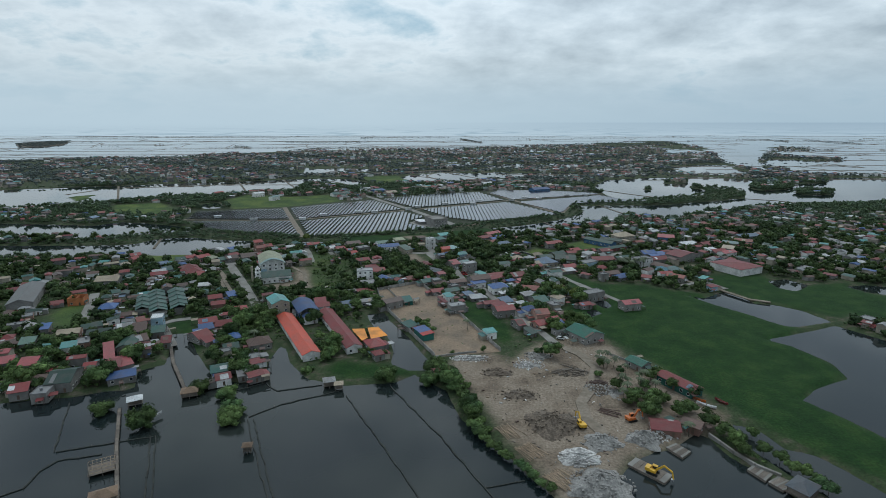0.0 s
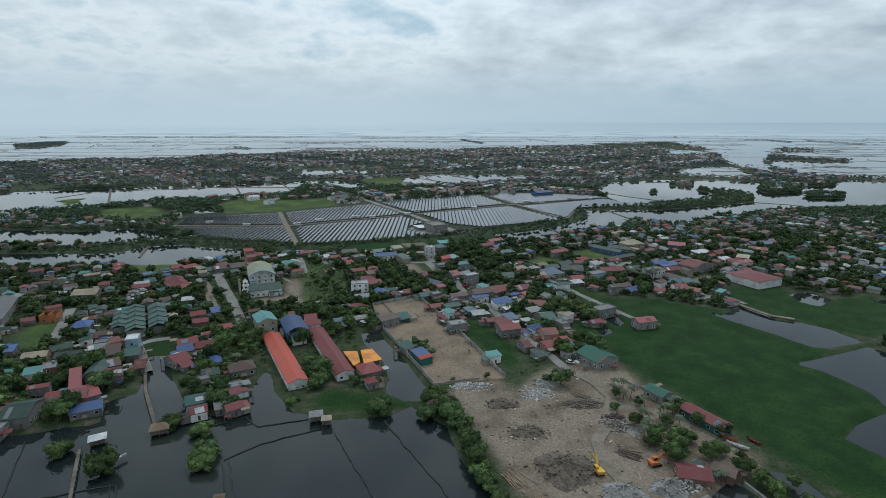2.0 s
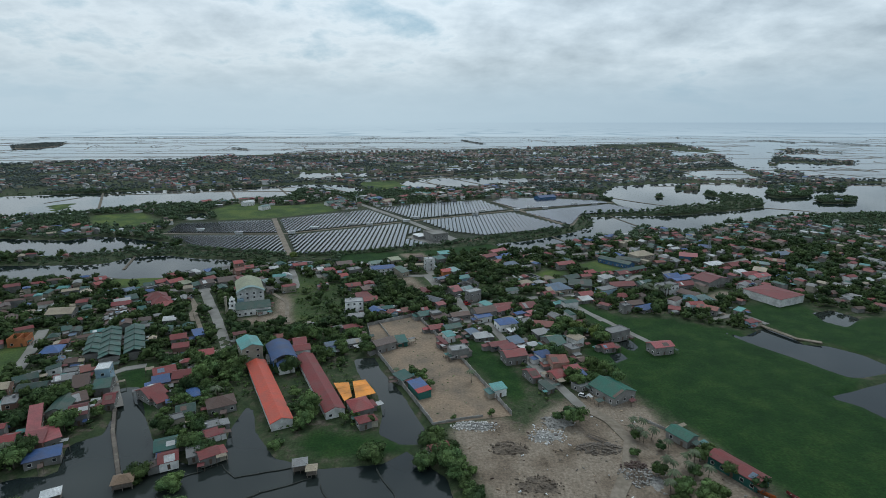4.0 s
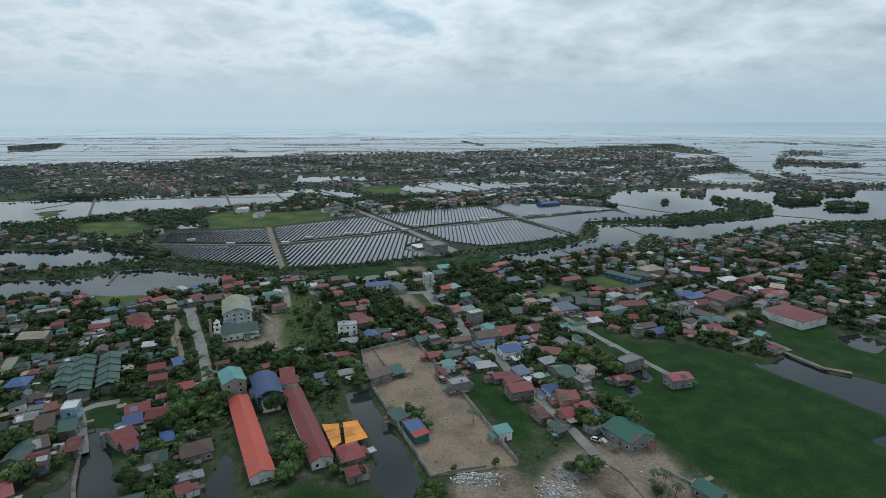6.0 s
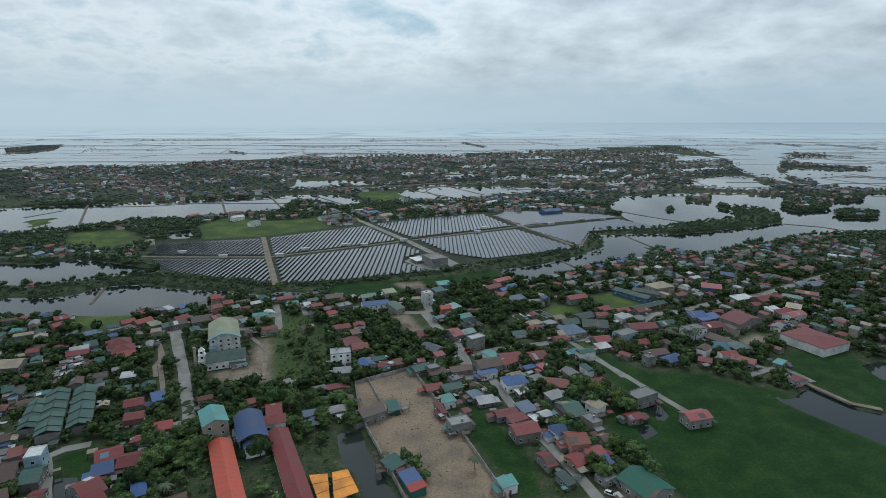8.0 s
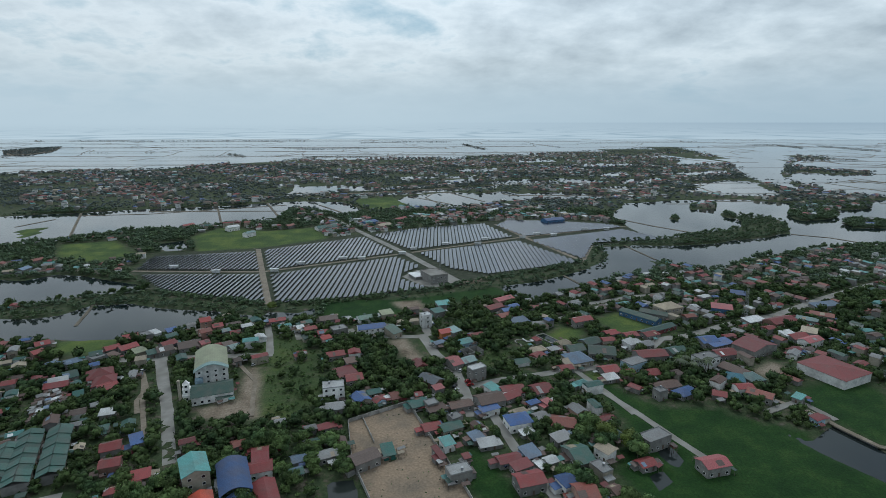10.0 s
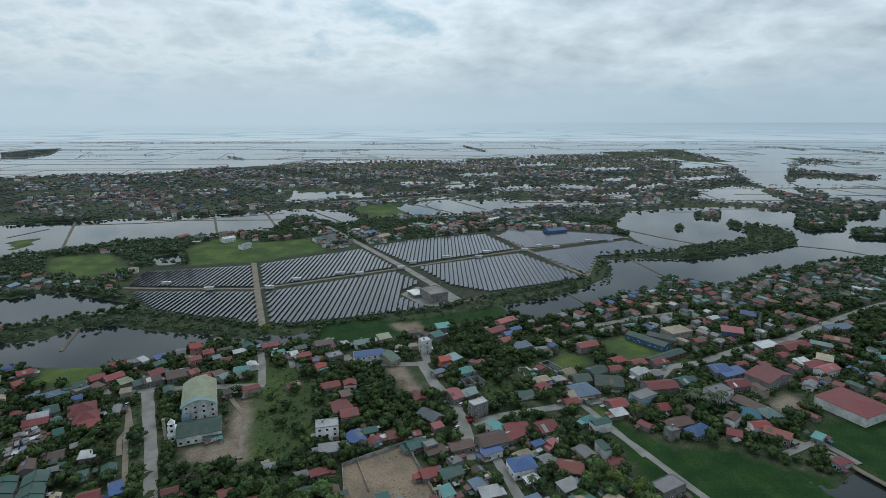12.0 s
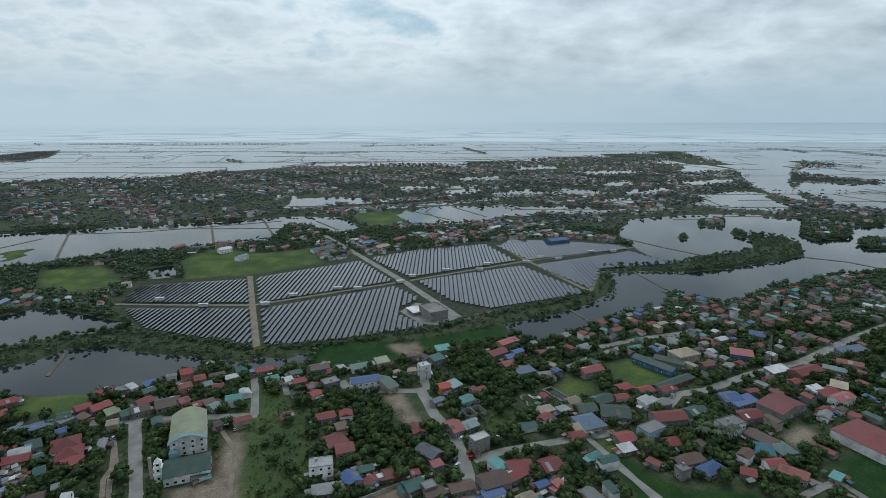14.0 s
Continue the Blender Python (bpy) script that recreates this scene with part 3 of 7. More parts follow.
ROADS.append(('dirtroad', 5, [(64, 272), (72, 262), (76, 246), (69, 227), (60, 212), (59, 199), (63, 187)]))
BLOCKS = []
BLOCKS.append([(-336, 721), (-225, 747), (-194, 666), (-321, 665)])
BLOCKS.append([(-309, 647), (-187, 647), (-153, 560), (-259, 596)])
BLOCKS.append([(-216, 754), (-107, 832), (-57, 742), (-183, 666)])
BLOCKS.append([(-175, 647), (-52, 721), (-24, 680), (-43, 651), (-42, 633), (-12, 603), (-86, 574), (-142, 560)])
BLOCKS.append([(-98, 847), (-36, 895), (62, 931), (93, 835), (-39, 758)])
BLOCKS.append([(-29, 742), (99, 809), (152, 699), (47, 651), (9, 673)])
BLOCKS.append([(79, 917), (103, 963), (183, 951), (252, 927), (266, 905), (111, 840)])
BLOCKS.append([(114, 812), (260, 888), (295, 820), (193, 798), (160, 714)])
DIKES = []
DIKES.append([(-627, 1037), (-504, 826)])
DIKES.append([(-343, 1155), (-266, 982)])
DIKES.append([(-411, 1087), (-344, 938)])
DIKES.append([(-612, 1009), (-502, 1028), (-299, 1131)])
DIKES.append([(-642, 909), (-628, 975)])
DIKES.append([(279, 989), (317, 922), (361, 861)])
DIKES.append([(487, 861), (526, 837), (556, 785)])
DIKES.append([(-301, 563), (-282, 509)])
DIKES.append([(-304, 1206), (-209, 1270), (-108, 1324), (125, 1430)])
DIKES.append([(-236, 1131), (-178, 1046)])
DIKES.append([(-78, 1262), (14, 1142)])
DIKES.append([(16, 1307), (80, 1179)])
DIKES.append([(122, 657), (138, 605)])
DIKES.append([(243, 717), (226, 817)])


def signed(poly, X, Y):
    """Distance inside (+) or outside (-) a polygon."""
    P = np.array(poly, dtype=float)
    Q = np.roll(P, -1, axis=0)
    best, inside = np.full(X.shape, 1e12), np.zeros(X.shape, dtype=bool)
    for (ax, ay), (bx, by) in zip(P, Q):
        dx, dy = bx - ax, by - ay
        t = np.clip(((X - ax) * dx + (Y - ay) * dy) / (dx * dx + dy * dy + 1e-9), 0, 1)
        best = np.minimum(best, (X - ax - t * dx) ** 2 + (Y - ay - t * dy) ** 2)
        if dy:
            cross = ((ay > Y) != (by > Y)) & (X < dx * (Y - ay) / dy + ax)
            inside ^= cross
    return np.where(inside, 1, -1) * np.sqrt(best)


def wobble(X, Y):
    """Uneven edges for shores and fields."""
    s = np.zeros(X.shape)
    for k, (f, a) in enumerate(((0.021, 2.6), (0.057, 1.6), (0.13, 0.8), (0.31, 0.45))):
        s += a * np.sin(f * X * 1.1 + 1.7 * k + 2.0 * np.sin(f * Y * 0.8 + k)) * np.cos(f * Y * 0.9 - 0.9 * k + 1.5 * np.sin(f * X * 0.7))
    return s


def shore(X, Y):
    d = np.full(X.shape, -1e6)
    for kind, poly in OUTLINES:
        s = signed(poly, X, Y)
        d = np.maximum(d, s) if kind == "land" else np.minimum(d, -s)
    far = np.clip((Y - 500) / 900, 0, 3)
    return d + wobble(X, Y) * (0.4 + far)


def inside_zone(X, Y, kinds, grow=0.0):
    d = np.full(X.shape, -1e6)
    for kind, poly in ZONES:
        if kind in kinds:
            d = np.maximum(d, signed(poly, X, Y))
    return d + grow


def road_gap(X, Y):
    d = np.full(X.shape, 1e6)
    for _, width, line in ROADS:
        for (ax, ay), (bx, by) in zip(line, line[1:]):
            dx, dy = bx - ax, by - ay
            t = np.clip(((X - ax) * dx + (Y - ay) * dy) / (dx * dx + dy * dy), 0, 1)
            d = np.minimum(d, np.hypot(X - ax - t * dx, Y - ay - t * dy) - width / 2)
    return d


def lines(stops):
    out = []
    for (a, b, s) in stops:
        out += list(np.arange(a, b, s))
    return np.array(out)


WATER_Z = -1.0


def build_ground():
    side = lines([(320, 560, 6), (560, 1200, 16), (1200, 2400, 40), (2400, 5200, 350)])
    xs = np.concatenate([-side[::-1], lines([(-317, 320, 3)]), side])
    ys = lines([(-5000, 60, 460), (60, 150, 10), (150, 480, 3), (480, 760, 4), (760, 1250, 7), (1250, 2300, 14), (2300, 5300, 300)])
    X, Y = np.meshgrid(xs, ys)
    d = shore(X, Y)
    rough = wobble(Y * 2.3, X * 2.1) * 0.05
    Z = np.where(d > 0, np.clip(d * 0.45 - 1.1, -1.4, 0.0) + np.clip(d / 6, 0, 1) * rough, np.clip(d * 0.35 - 1.1, -2.6, -1.1))
    nx, ny = len(xs), len(ys)
    i = np.arange(nx * ny).reshape(ny, nx)
    F = np.stack([i[:-1, :-1], i[:-1, 1:], i[1:, 1:], i[1:, :-1]], axis=-1).reshape(-1, 4)
    me = bpy.data.meshes.new("ground")
    me.vertices.add(nx * ny)
    me.vertices.foreach_set("co", np.stack([X, Y, Z], axis=-1).astype(np.float32).ravel())
    me.loops.add(F.size)
    me.loops.foreach_set("vertex_index", F.astype(np.int32).ravel())
    me.polygons.add(len(F))
    me.polygons.foreach_set("loop_start", np.arange(0, F.size, 4, dtype=np.int32))
    me.update(calc_edges=True)
    w = wobble(X * 1.7, Y * 1.7) * 0.6
    soft = lambda kinds, s: np.clip((inside_zone(X, Y, kinds) + w) / s + 0.5, 0, 1)
    for name, kinds in (("zone", ("grass", "marsh", "dirt")), ("zone_b", ("bare", "bare", "bare"))):
        c = np.ones((nx * ny, 4), dtype=np.float32)
        for k, kind in enumerate(kinds):
            c[:, k] = soft((kind,), 5.0).ravel()
            if kind == "grass":
                c[:, k] = np.maximum(c[:, k], 0.6 * soft(("meadow",), 8.0).ravel())
        a = me.color_attributes.new(name, "FLOAT_COLOR", "POINT")
        a.data.foreach_set("color", c.ravel())
    me.materials.append(MATS["ground"])
    me.polygons.foreach_set("use_smooth", np.ones(len(F), dtype=bool))
    tagged(new("ground", me), "flat green and earthen delta ground between ponds", "ground", kind="structure")


build_ground()
wv = [(-5200, -5000, WATER_Z), (5200, -5000, WATER_Z), (5200, 5200, WATER_Z), (-5200, 5200, WATER_Z)]
tagged(new("water", mesh_of("water", wv, [(0, 1, 2, 3)], ["water"])), "calm murky pond and river water mirroring the cloudy sky", "water", kind="structure")


def ribbon(line, width, z):
    """A strip along a line, with a small thickness."""
    P = []
    for (ax, ay), (bx, by) in zip(line, line[1:]):
        k = max(1, int(math.hypot(bx - ax, by - ay) / 8))
        P += [(ax + (bx - ax) * i / k, ay + (by - ay) * i / k) for i in range(k)]
    P = [Vector(p) for p in P + [line[-1]]]
    V, F = [], []
    for i, p in enumerate(P):
        d = (P[min(i + 1, len(P) - 1)] - P[max(i - 1, 0)]).normalized()
        s = Vector((-d.y, d.x)) * width / 2 * (1 + 0.05 * math.sin(i * 2.3))
        V += [(p.x + s.x, p.y + s.y, z), (p.x - s.x, p.y - s.y, z), (p.x + s.x, p.y + s.y, z - 0.5), (p.x - s.x, p.y - s.y, z - 0.5)]
        if i:
            a, b = 4 * i - 4, 4 * i
            F += [(a, a + 1, b + 1, b), (a + 2, a, b, b + 2), (a + 1, a + 3, b + 3, b + 1)]
    return V, F


for i, (kind, width, line) in enumerate(ROADS):
    V, F = ribbon(line, width, 0.12 + 0.012 * i)
    paved = kind == "concrete"
    tagged(new("road", mesh_of("road", V, F, ["concrete_road" if paved else "dirt_road"])),
           "pale concrete village street" if paved else "bare beige dirt track", "road", kind="structure")

for line in DIKES:
    V, F = ribbon(line, 2.4 if line[0][1] < 720 else 3.6, WATER_Z + 0.35)
    tagged(new("dike", mesh_of("dike", V, F, ["soil"])), "narrow earth dike across open pond water", "dike", kind="structure")

# ---- solar farm ----


def spans(poly, x):
    ys = []
    for (ax, ay), (bx, by) in zip(poly, poly[1:] + poly[:1]):
        if (ax > x) != (bx > x):
            ys.append(ay + (by - ay) * (x - ax) / (bx - ax))
    ys.sort()
    return list(zip(ys[::2], ys[1::2]))


def solar_row(x, y0, y1):
    n = y1 - y0
    root = empty("solar_row", pose(x, y0, 0, 0, 0, 0.8), "long tilted row of dark blue solar panels on steel posts", "solar panel", "solar rows")
    V, F = [(-1.85, 0, 0.95), (1.85, 0, 1.65), (1.85, n, 1.65), (-1.85, n, 0.95), (-1.85, 0, 1.01), (1.85, 0, 1.71), (1.85, n, 1.71), (-1.85, n, 1.01)], BOX_F
    part("panel", mesh_of("panel", V, F, ["panel"]), root)
    posts = [box_vf(sx - 0.06, sx + 0.06, min(k, n - 0.2), min(k, n - 0.2) + 0.12, -0.3, zt) for k in np.arange(0.2, n, 9.0) for sx, zt in ((-1.2, 1.06), (1.2, 1.52))]
    V, F = joined(posts)
    tagged(part("post", mesh_of("post", V, F, ["steel"]), root), kind="stuff")


for block in BLOCKS:
    x0, x1 = min(p[0] for p in block), max(p[0] for p in block)
    for k in range(math.ceil(x0 / 4.8), math.floor(x1 / 4.8) + 1):
        for y0, y1 in spans(block, k * 4.8):
            if y1 - y0 > 6:
                solar_row(k * 4.8, y0, y1)

# ---- houses ----
WORDS = dict(
    red="red", maroon="dark maroon", orange="bright orange-red", brightred="bright red", brick="brick-red", pink="faded pink", rust="rusty brown", brown="brown",
    blue="blue", ltblue="pale blue", cyan="cyan", teal="teal", ltteal="pale teal", dkteal="dark teal", green="green", dkgreen="dark green", sage="sage green",
    jade="bright jade green", olive="olive yellow", grey="grey", white="white", tan="tan", slate="slate grey", warehouse="weathered grey", none="missing",
)
WALLS = dict(concrete="bare concrete", white="white", cream="cream", salmon="salmon pink", brickwall="brick-brown", orangewall="orange", ltbluewall="pale blue", bluewall="blue", maroonwall="maroon", dkteal="dark teal")
TAKEN, LONG = [], []
def frame_vf(w, h, t, y0, y1):
    """A rectangular window frame, one closed ring."""
    V = [(x, y, z) for y in (y0, y1) for a, b in ((w, h), (w - t, h - t)) for x, z in ((-a, -b), (a, -b), (a, b), (-a, b))]
    F = []
    for i in range(4):
        j = (i + 1) % 4
        F += [(i, j, j + 4, i + 4), (i + 8, i + 12, j + 12, j + 8), (i, i + 8, j + 8, j), (i + 4, j + 4, j + 12, i + 12)]
    return V, F


WINDOW = mesh_of("window", *frame_vf(0.72, 0.7, 0.1, -0.08, 0.02), ["wall_white"])
PANE = mesh_of("pane", *box_vf(-0.62, 0.62, -0.03, 0.02, -0.6, 0.6), ["glass_dark"])


def window(parent, m):
    part("pane", PANE, part("window", WINDOW, parent, "", m))


DOOR = mesh_of("door", *box_vf(-0.5, 0.5, -0.05, 0.02, 0, 2.05), ["door_wood"])


def slab(V, F, quad, t):
    """A sloping sheet of thickness t over four corners."""
    o = len(V)
    V += [(x, y, z) for x, y, z in quad] + [(x, y, z + t) for x, y, z in quad]
    F += [tuple(o + i for i in q) for q in BOX_F]


def prism(profile, y0, y1):
    """A closed profile in x and z, drawn out along y."""
    n = len(profile)
    V = [(x, y, z) for y in (y0, y1) for x, z in profile]
    return V, [tuple(range(n)), tuple(range(2 * n - 1, n - 1, -1))] + [(i, i + n, (i + 1) % n + n, (i + 1) % n) for i in range(n)]


def gable_rise(L, D, kind):
    return min(2.6, max(0.7, (L if kind == "p" else D) * 0.17))


def roof_mesh(L, D, h, kind, mats, low=None):
    V, F, t = [], [], 0.14
    a, b = L / 2, D / 2
    if kind in "gp":
        r = h + gable_rise(L, D, kind)
        w, q = (a, b) if kind == "p" else (b, a)
        V, F = prism([(-w, h - 0.1), (0, r), (w, h - 0.1), (w, h + t - 0.1), (0.25, r + t - 0.03), (0, r + t + 0.05), (-0.25, r + t - 0.03), (-w, h + t - 0.1)], -q, q)
        if kind == "g":
            V = [(-y, x, z) for x, y, z in V]
        return mesh_of("roof", V, F, mats)
    if kind == "h":
        r, k = h + (low or min(a, b) * 0.5), max(0.3, a - b)
        o = [(-a, -b, h), (a, -b, h), (a, b, h), (-a, b, h), (-k, 0, r), (k, 0, r), (-a, -b, h - t), (a, -b, h - t), (a, b, h - t), (-a, b, h - t)]
        f = [(0, 1, 5, 4), (2, 3, 4, 5), (1, 2, 5), (3, 0, 4), (6, 7, 1, 0), (7, 8, 2, 1), (8, 9, 3, 2), (9, 6, 0, 3), (9, 8, 7, 6)]
        return mesh_of("roof", o, f, mats)
    if kind == "s":
        slab(V, F, [(-a, -b, h - 0.1), (a, -b, h - 0.1), (a, b, h + D * 0.13), (-a, b, h + D * 0.13)], t)
        return mesh_of("roof", V, F, mats)
    if kind == "a":
        n, rise = 14, L * 0.2
        arc = [(-a + 2 * a * i / n, h + rise * math.sin(math.pi * i / n)) for i in range(n + 1)]
        V, F = prism(arc + [(x, z + t) for x, z in arc[::-1]], -b, b)
        return mesh_of("roof", V, F, mats)
    p, e = 0.5, 0.2
    o = [(-a, -b), (a, -b), (a, b), (-a, b)]
    i = [(-a + e, -b + e), (a - e, -b + e), (a - e, b - e), (-a + e, b - e)]
    V = [(x, y, h) for x, y in o] + [(x, y, h + p) for x, y in o] + [(x, y, h + p) for x, y in i] + [(x, y, h + 0.15) for x, y in i]
    F = [(3, 2, 1, 0), (12, 13, 14, 15)]
    for k in range(4):
        m = (k + 1) % 4
        F += [(k, m, m + 4, k + 4), (k + 4, m + 4, m + 8, k + 8), (k + 8, m + 8, m + 12, k + 12)]
    return mesh_of("roof", V, F, mats)


def house(x, y, rot, L, D, h, roof, kind, wall, group="village houses", low=None):
    """One building: L along the front eave, D deep, h to the eaves; kind: g, p gable, h hip, s lean-to, f flat, a barrel."""
    L, D = max(L, 3.0), max(D, 3.0)
    TAKEN.append((x, y, 0.5 * math.hypot(L, D)))
    if max(L, D) > 18:
        LONG.append((x, y, rot, L, D))
    storey = "low" if h < 5.2 else "two-storey" if h < 8.5 else "tall"
    cover = "with no roof yet" if roof == "none" else f"with a flat {WORDS[roof]} roof" if kind == "f" else f"with a {WORDS[roof]} metal roof"
    root = empty("house", pose(x, y, 0, 0, 0, rot), f"{storey} {WALLS[wall]} house {cover}", "house", group)
    o = 0.45 if kind != "f" else 0.02
    a, b = max(1.2, L / 2 - o), max(1.2, D / 2 - o)
    w = 0.2
    if roof == "none":
        pieces = [box_vf(-a, a, -b, -b + w, -0.5, h), box_vf(-a, a, b - w, b, -0.5, h), box_vf(-a, -a + w, -b + w, b - w, -0.5, h), box_vf(a - w, a, -b + w, b - w, -0.5, h), box_vf(-w, w, -b + w, b - w, -0.5, h - 0.3)]
    else:
        top = h - 0.06
        if kind in "gp":
            w, q = (a, b) if kind == "p" else (b, a)
            V, F = prism([(-w, -0.5), (w, -0.5), (w, top), (0, h + gable_rise(L, D, kind) - 0.1), (-w, top)], -q, q)
            pieces = [([(-y, x, z) for x, y, z in V] if kind == "g" else V, F)]
        elif kind == "s":
            V, F = prism([(-b, -0.5), (b, -0.5), (b, h + D * 0.13 - 0.25), (-b, h - 0.1)], -a, a)
            pieces = [([(-y, x, z) for x, y, z in V], F)]
        elif kind == "a":
            arc = [(-a + 2 * a * k / 14, h - 0.15 + (L * 0.2 - 0.2) * math.sin(math.pi * k / 14)) for k in range(15)]
            pieces = [prism([(-a, -0.5), (a, -0.5)] + arc[::-1], -b, b)]
        else:
            pieces = [box_vf(-a, a, -b, b, -0.5, h - 0.05)]
    part("wall", mesh_of("wall", *joined(pieces), ["wall_" + wall]), root)
    if roof != "none":
        part("roof", roof_mesh(L, D, h, kind, ["roof_" + roof, "wall_" + wall], low), root)
    levels = max(1, int(h / 2.9))
    for lv in range(levels):
        z = h / levels * lv + min(1.6, h / levels * 0.55)
        for length, off, turn in ((a, b, 0), (b, a, 90), (b, a, -90)):
            n = max(1, min(7, int(2 * length / 3.6)))
            if turn and y > 560:
                continue
            if turn and y > 430:
                n = 1
            if L * D > 620:
                continue
            for k in range(n):
                s = (k + 0.5) / n * 2 * length - length
                if turn == 0 and lv == 0 and k == n // 2:
                    part("door", DOOR, root, "", pose(s, -off, 0))
                    continue
                px, py = (s, -off) if turn == 0 else (off, s) if turn == 90 else (-off, s)
                window(root, pose(px, py, z, 0, 0, turn))
    if L * D < 300 and y < 600 and roof != "none":
        extras(root, x, y, a, b, L, D, h, roof, kind, wall)
    return root


PATCHES = ["rust", "grey", "white", "brown", "tan", "rust", "ltblue"]
TANK = mesh_of("water_tank", [(0.6 * math.cos(k * math.pi / 5), 0.6 * math.sin(k * math.pi / 5), z) for z in (0, 1.3) for k in range(10)], [tuple(range(9, -1, -1)), tuple(range(10, 20))] + [(k, (k + 1) % 10, (k + 1) % 10 + 10, k + 10) for k in range(10)], ["steel"])


def extras(root, x, y, a, b, L, D, h, roof, kind, wall):
    """What grows on a village house: a lower wing, patched sheets, a ridge cap, a rooftop tank."""
    r = random.Random(int(x * 17.3 + y * 5.9))
    if r.random() < 0.5:
        w, d, hh, side = r.uniform(2.2, 4.2), min(2 * b, r.uniform(3.0, 6.0)), min(h - 0.4, r.uniform(2.2, 2.9)), r.choice((-1, 1))
        m = pose(side * (a + w / 2 - 0.05), r.uniform(-1, 1) * max(0, b - d / 2), 0)
        wing = part("wing", mesh_of("wing", *box_vf(-w / 2, w / 2, -d / 2, d / 2, -0.5, hh), ["wall_" + r.choice(("concrete", wall, "concrete", "cream"))]), root, "", m)
        V, F = [], []
        lo, hi = (hh, hh + 0.45) if side < 0 else (hh + 0.45, hh)
        slab(V, F, [(-w / 2 - 0.3, -d / 2 - 0.3, lo + 0.03), (w / 2 + 0.3, -d / 2 - 0.3, hi + 0.03), (w / 2 + 0.3, d / 2 + 0.3, hi + 0.03), (-w / 2 - 0.3, d / 2 + 0.3, lo + 0.03)], 0.1)
        part("roof", mesh_of("roof", V, F, ["roof_" + r.choice((roof, roof, r.choice(PATCHES)))]), wing)
    if kind in "gp" and r.random() < 0.6:
        w, q = (L / 2, D / 2) if kind == "p" else (D / 2, L / 2)
        rise = gable_rise(L, D, kind) + 0.1
        s, u0, u1 = r.choice((-1, 1)), r.uniform(0.08, 0.3), r.uniform(0.6, 0.98)
        v0 = r.uniform(-q, q * 0.4)
        v1 = min(q, v0 + r.uniform(1.5, 4.0))
        corner = lambda u, v: (s * w * u, v, h + 0.08 + rise * (1 - u))
        quad = [corner(u0, v0), corner(u1, v0), corner(u1, v1), corner(u0, v1)]
        quad = quad if s > 0 else quad[::-1]
        V, F = [], []
        slab(V, F, [(-p[1], p[0], p[2]) for p in quad] if kind == "g" else quad, 0.05)
        part("roof_sheet", mesh_of("roof_sheet", V, F, ["roof_" + r.choice(PATCHES)]), root, "odd weathered replacement sheet")
    if kind == "f" and r.random() < 0.7:
        part("water_tank", TANK, root, "round steel water tank", pose(r.uniform(-0.5, 0.5) * a, r.uniform(-0.5, 0.5) * b, h + 0.16))


house(-82.6, 283.7, 28, 9.8, 65.8, 3.6, 'orange', 'p', 'white')
house(-60.6, 292.3, 26, 9.3, 64.3, 3.6, 'red', 'p', 'white')
house(-79.1, 329.8, 19, 11.0, 9.0, 4, 'red', 'g', 'white')
house(-81.3, 337.0, 19, 7.8, 16.4, 4, 'maroon', 'g', 'white')
house(-104.3, 322.4, 31, 11.4, 16.0, 10, 'teal', 'p', 'cream')
house(-36.7, 268.6, 27, 9.6, 12.0, 4, 'red', 'h', 'concrete')
house(-33.9, 336.4, 35, 13.2, 9.0, 4.8, 'brown', 'g', 'concrete')
house(-24.1, 343.9, 19, 6.2, 9.0, 2.8, 'dkteal', 's', 'dkteal')
house(-19.6, 298.2, 44, 8.2, 8.0, 2.8, 'dkteal', 's', 'concrete')
house(38.3, 321.3, 17, 12.8, 10.0, 4.8, 'red', 'g', 'concrete')
house(59.8, 312.4, 11, 9.3, 11.0, 5.6, 'brick', 'g', 'salmon')
house(54.9, 320.7, 24, 9.4, 9.0, 4.8, 'blue', 'h', 'white')
house(57.0, 300.8, 33, 7.4, 9.0, 2.8, 'red', 'g', 'salmon')
house(66.4, 304.9, 14, 8.9, 7.0, 3.2, 'red', 's', 'white')
house(69.3, 299.4, 21, 5.5, 6.0, 3.2, 'blue', 's', 'white')
house(44.5, 300.4, 23, 5.1, 11.0, 3.2, 'maroon', 'g', 'concrete')
house(50.0, 288.5, 31, 5.0, 8.0, 2.4, 'dkgreen', 's', 'concrete')
house(80.0, 284.0, -60, 16.5, 15.0, 4, 'jade', 'g', 'concrete')
house(26.3, 284.5, 23, 7.2, 6.0, 4, 'teal', 's', 'white')
house(8.5, 327.1, 21, 10.1, 7.0, 5.2, 'grey', 'f', 'concrete')
house(12.2, 337.8, 26, 3.8, 4.0, 4, 'red', 's', 'concrete')
house(-0.4, 341.1, 31, 3.3, 10.0, 3.2, 'maroon', 's', 'concrete')
house(3.6, 349.3, 28, 6.3, 7.0, 4, 'teal', 's', 'white')
house(5.3, 364.1, 27, 11.7, 8.0, 3.2, 'green', 'g', 'cream')
house(-4.5, 364.3, 23, 9.9, 8.0, 2.8, 'red', 'g', 'concrete')
house(23.0, 350.8, 17, 10.0, 7.0, 2.4, 'white', 's', 'concrete')
house(17.6, 355.3, 31, 7.2, 7.0, 3.2, 'ltblue', 's', 'concrete')
house(39.8, 368.5, 17, 13.4, 11.0, 4.8, 'blue', 'h', 'white')
house(43.1, 360.4, 29, 7.9, 5.0, 2.4, 'white', 's', 'concrete')
house(42.1, 343.2, 27, 8.6, 9.0, 2.6, 'ltblue', 's', 'concrete')
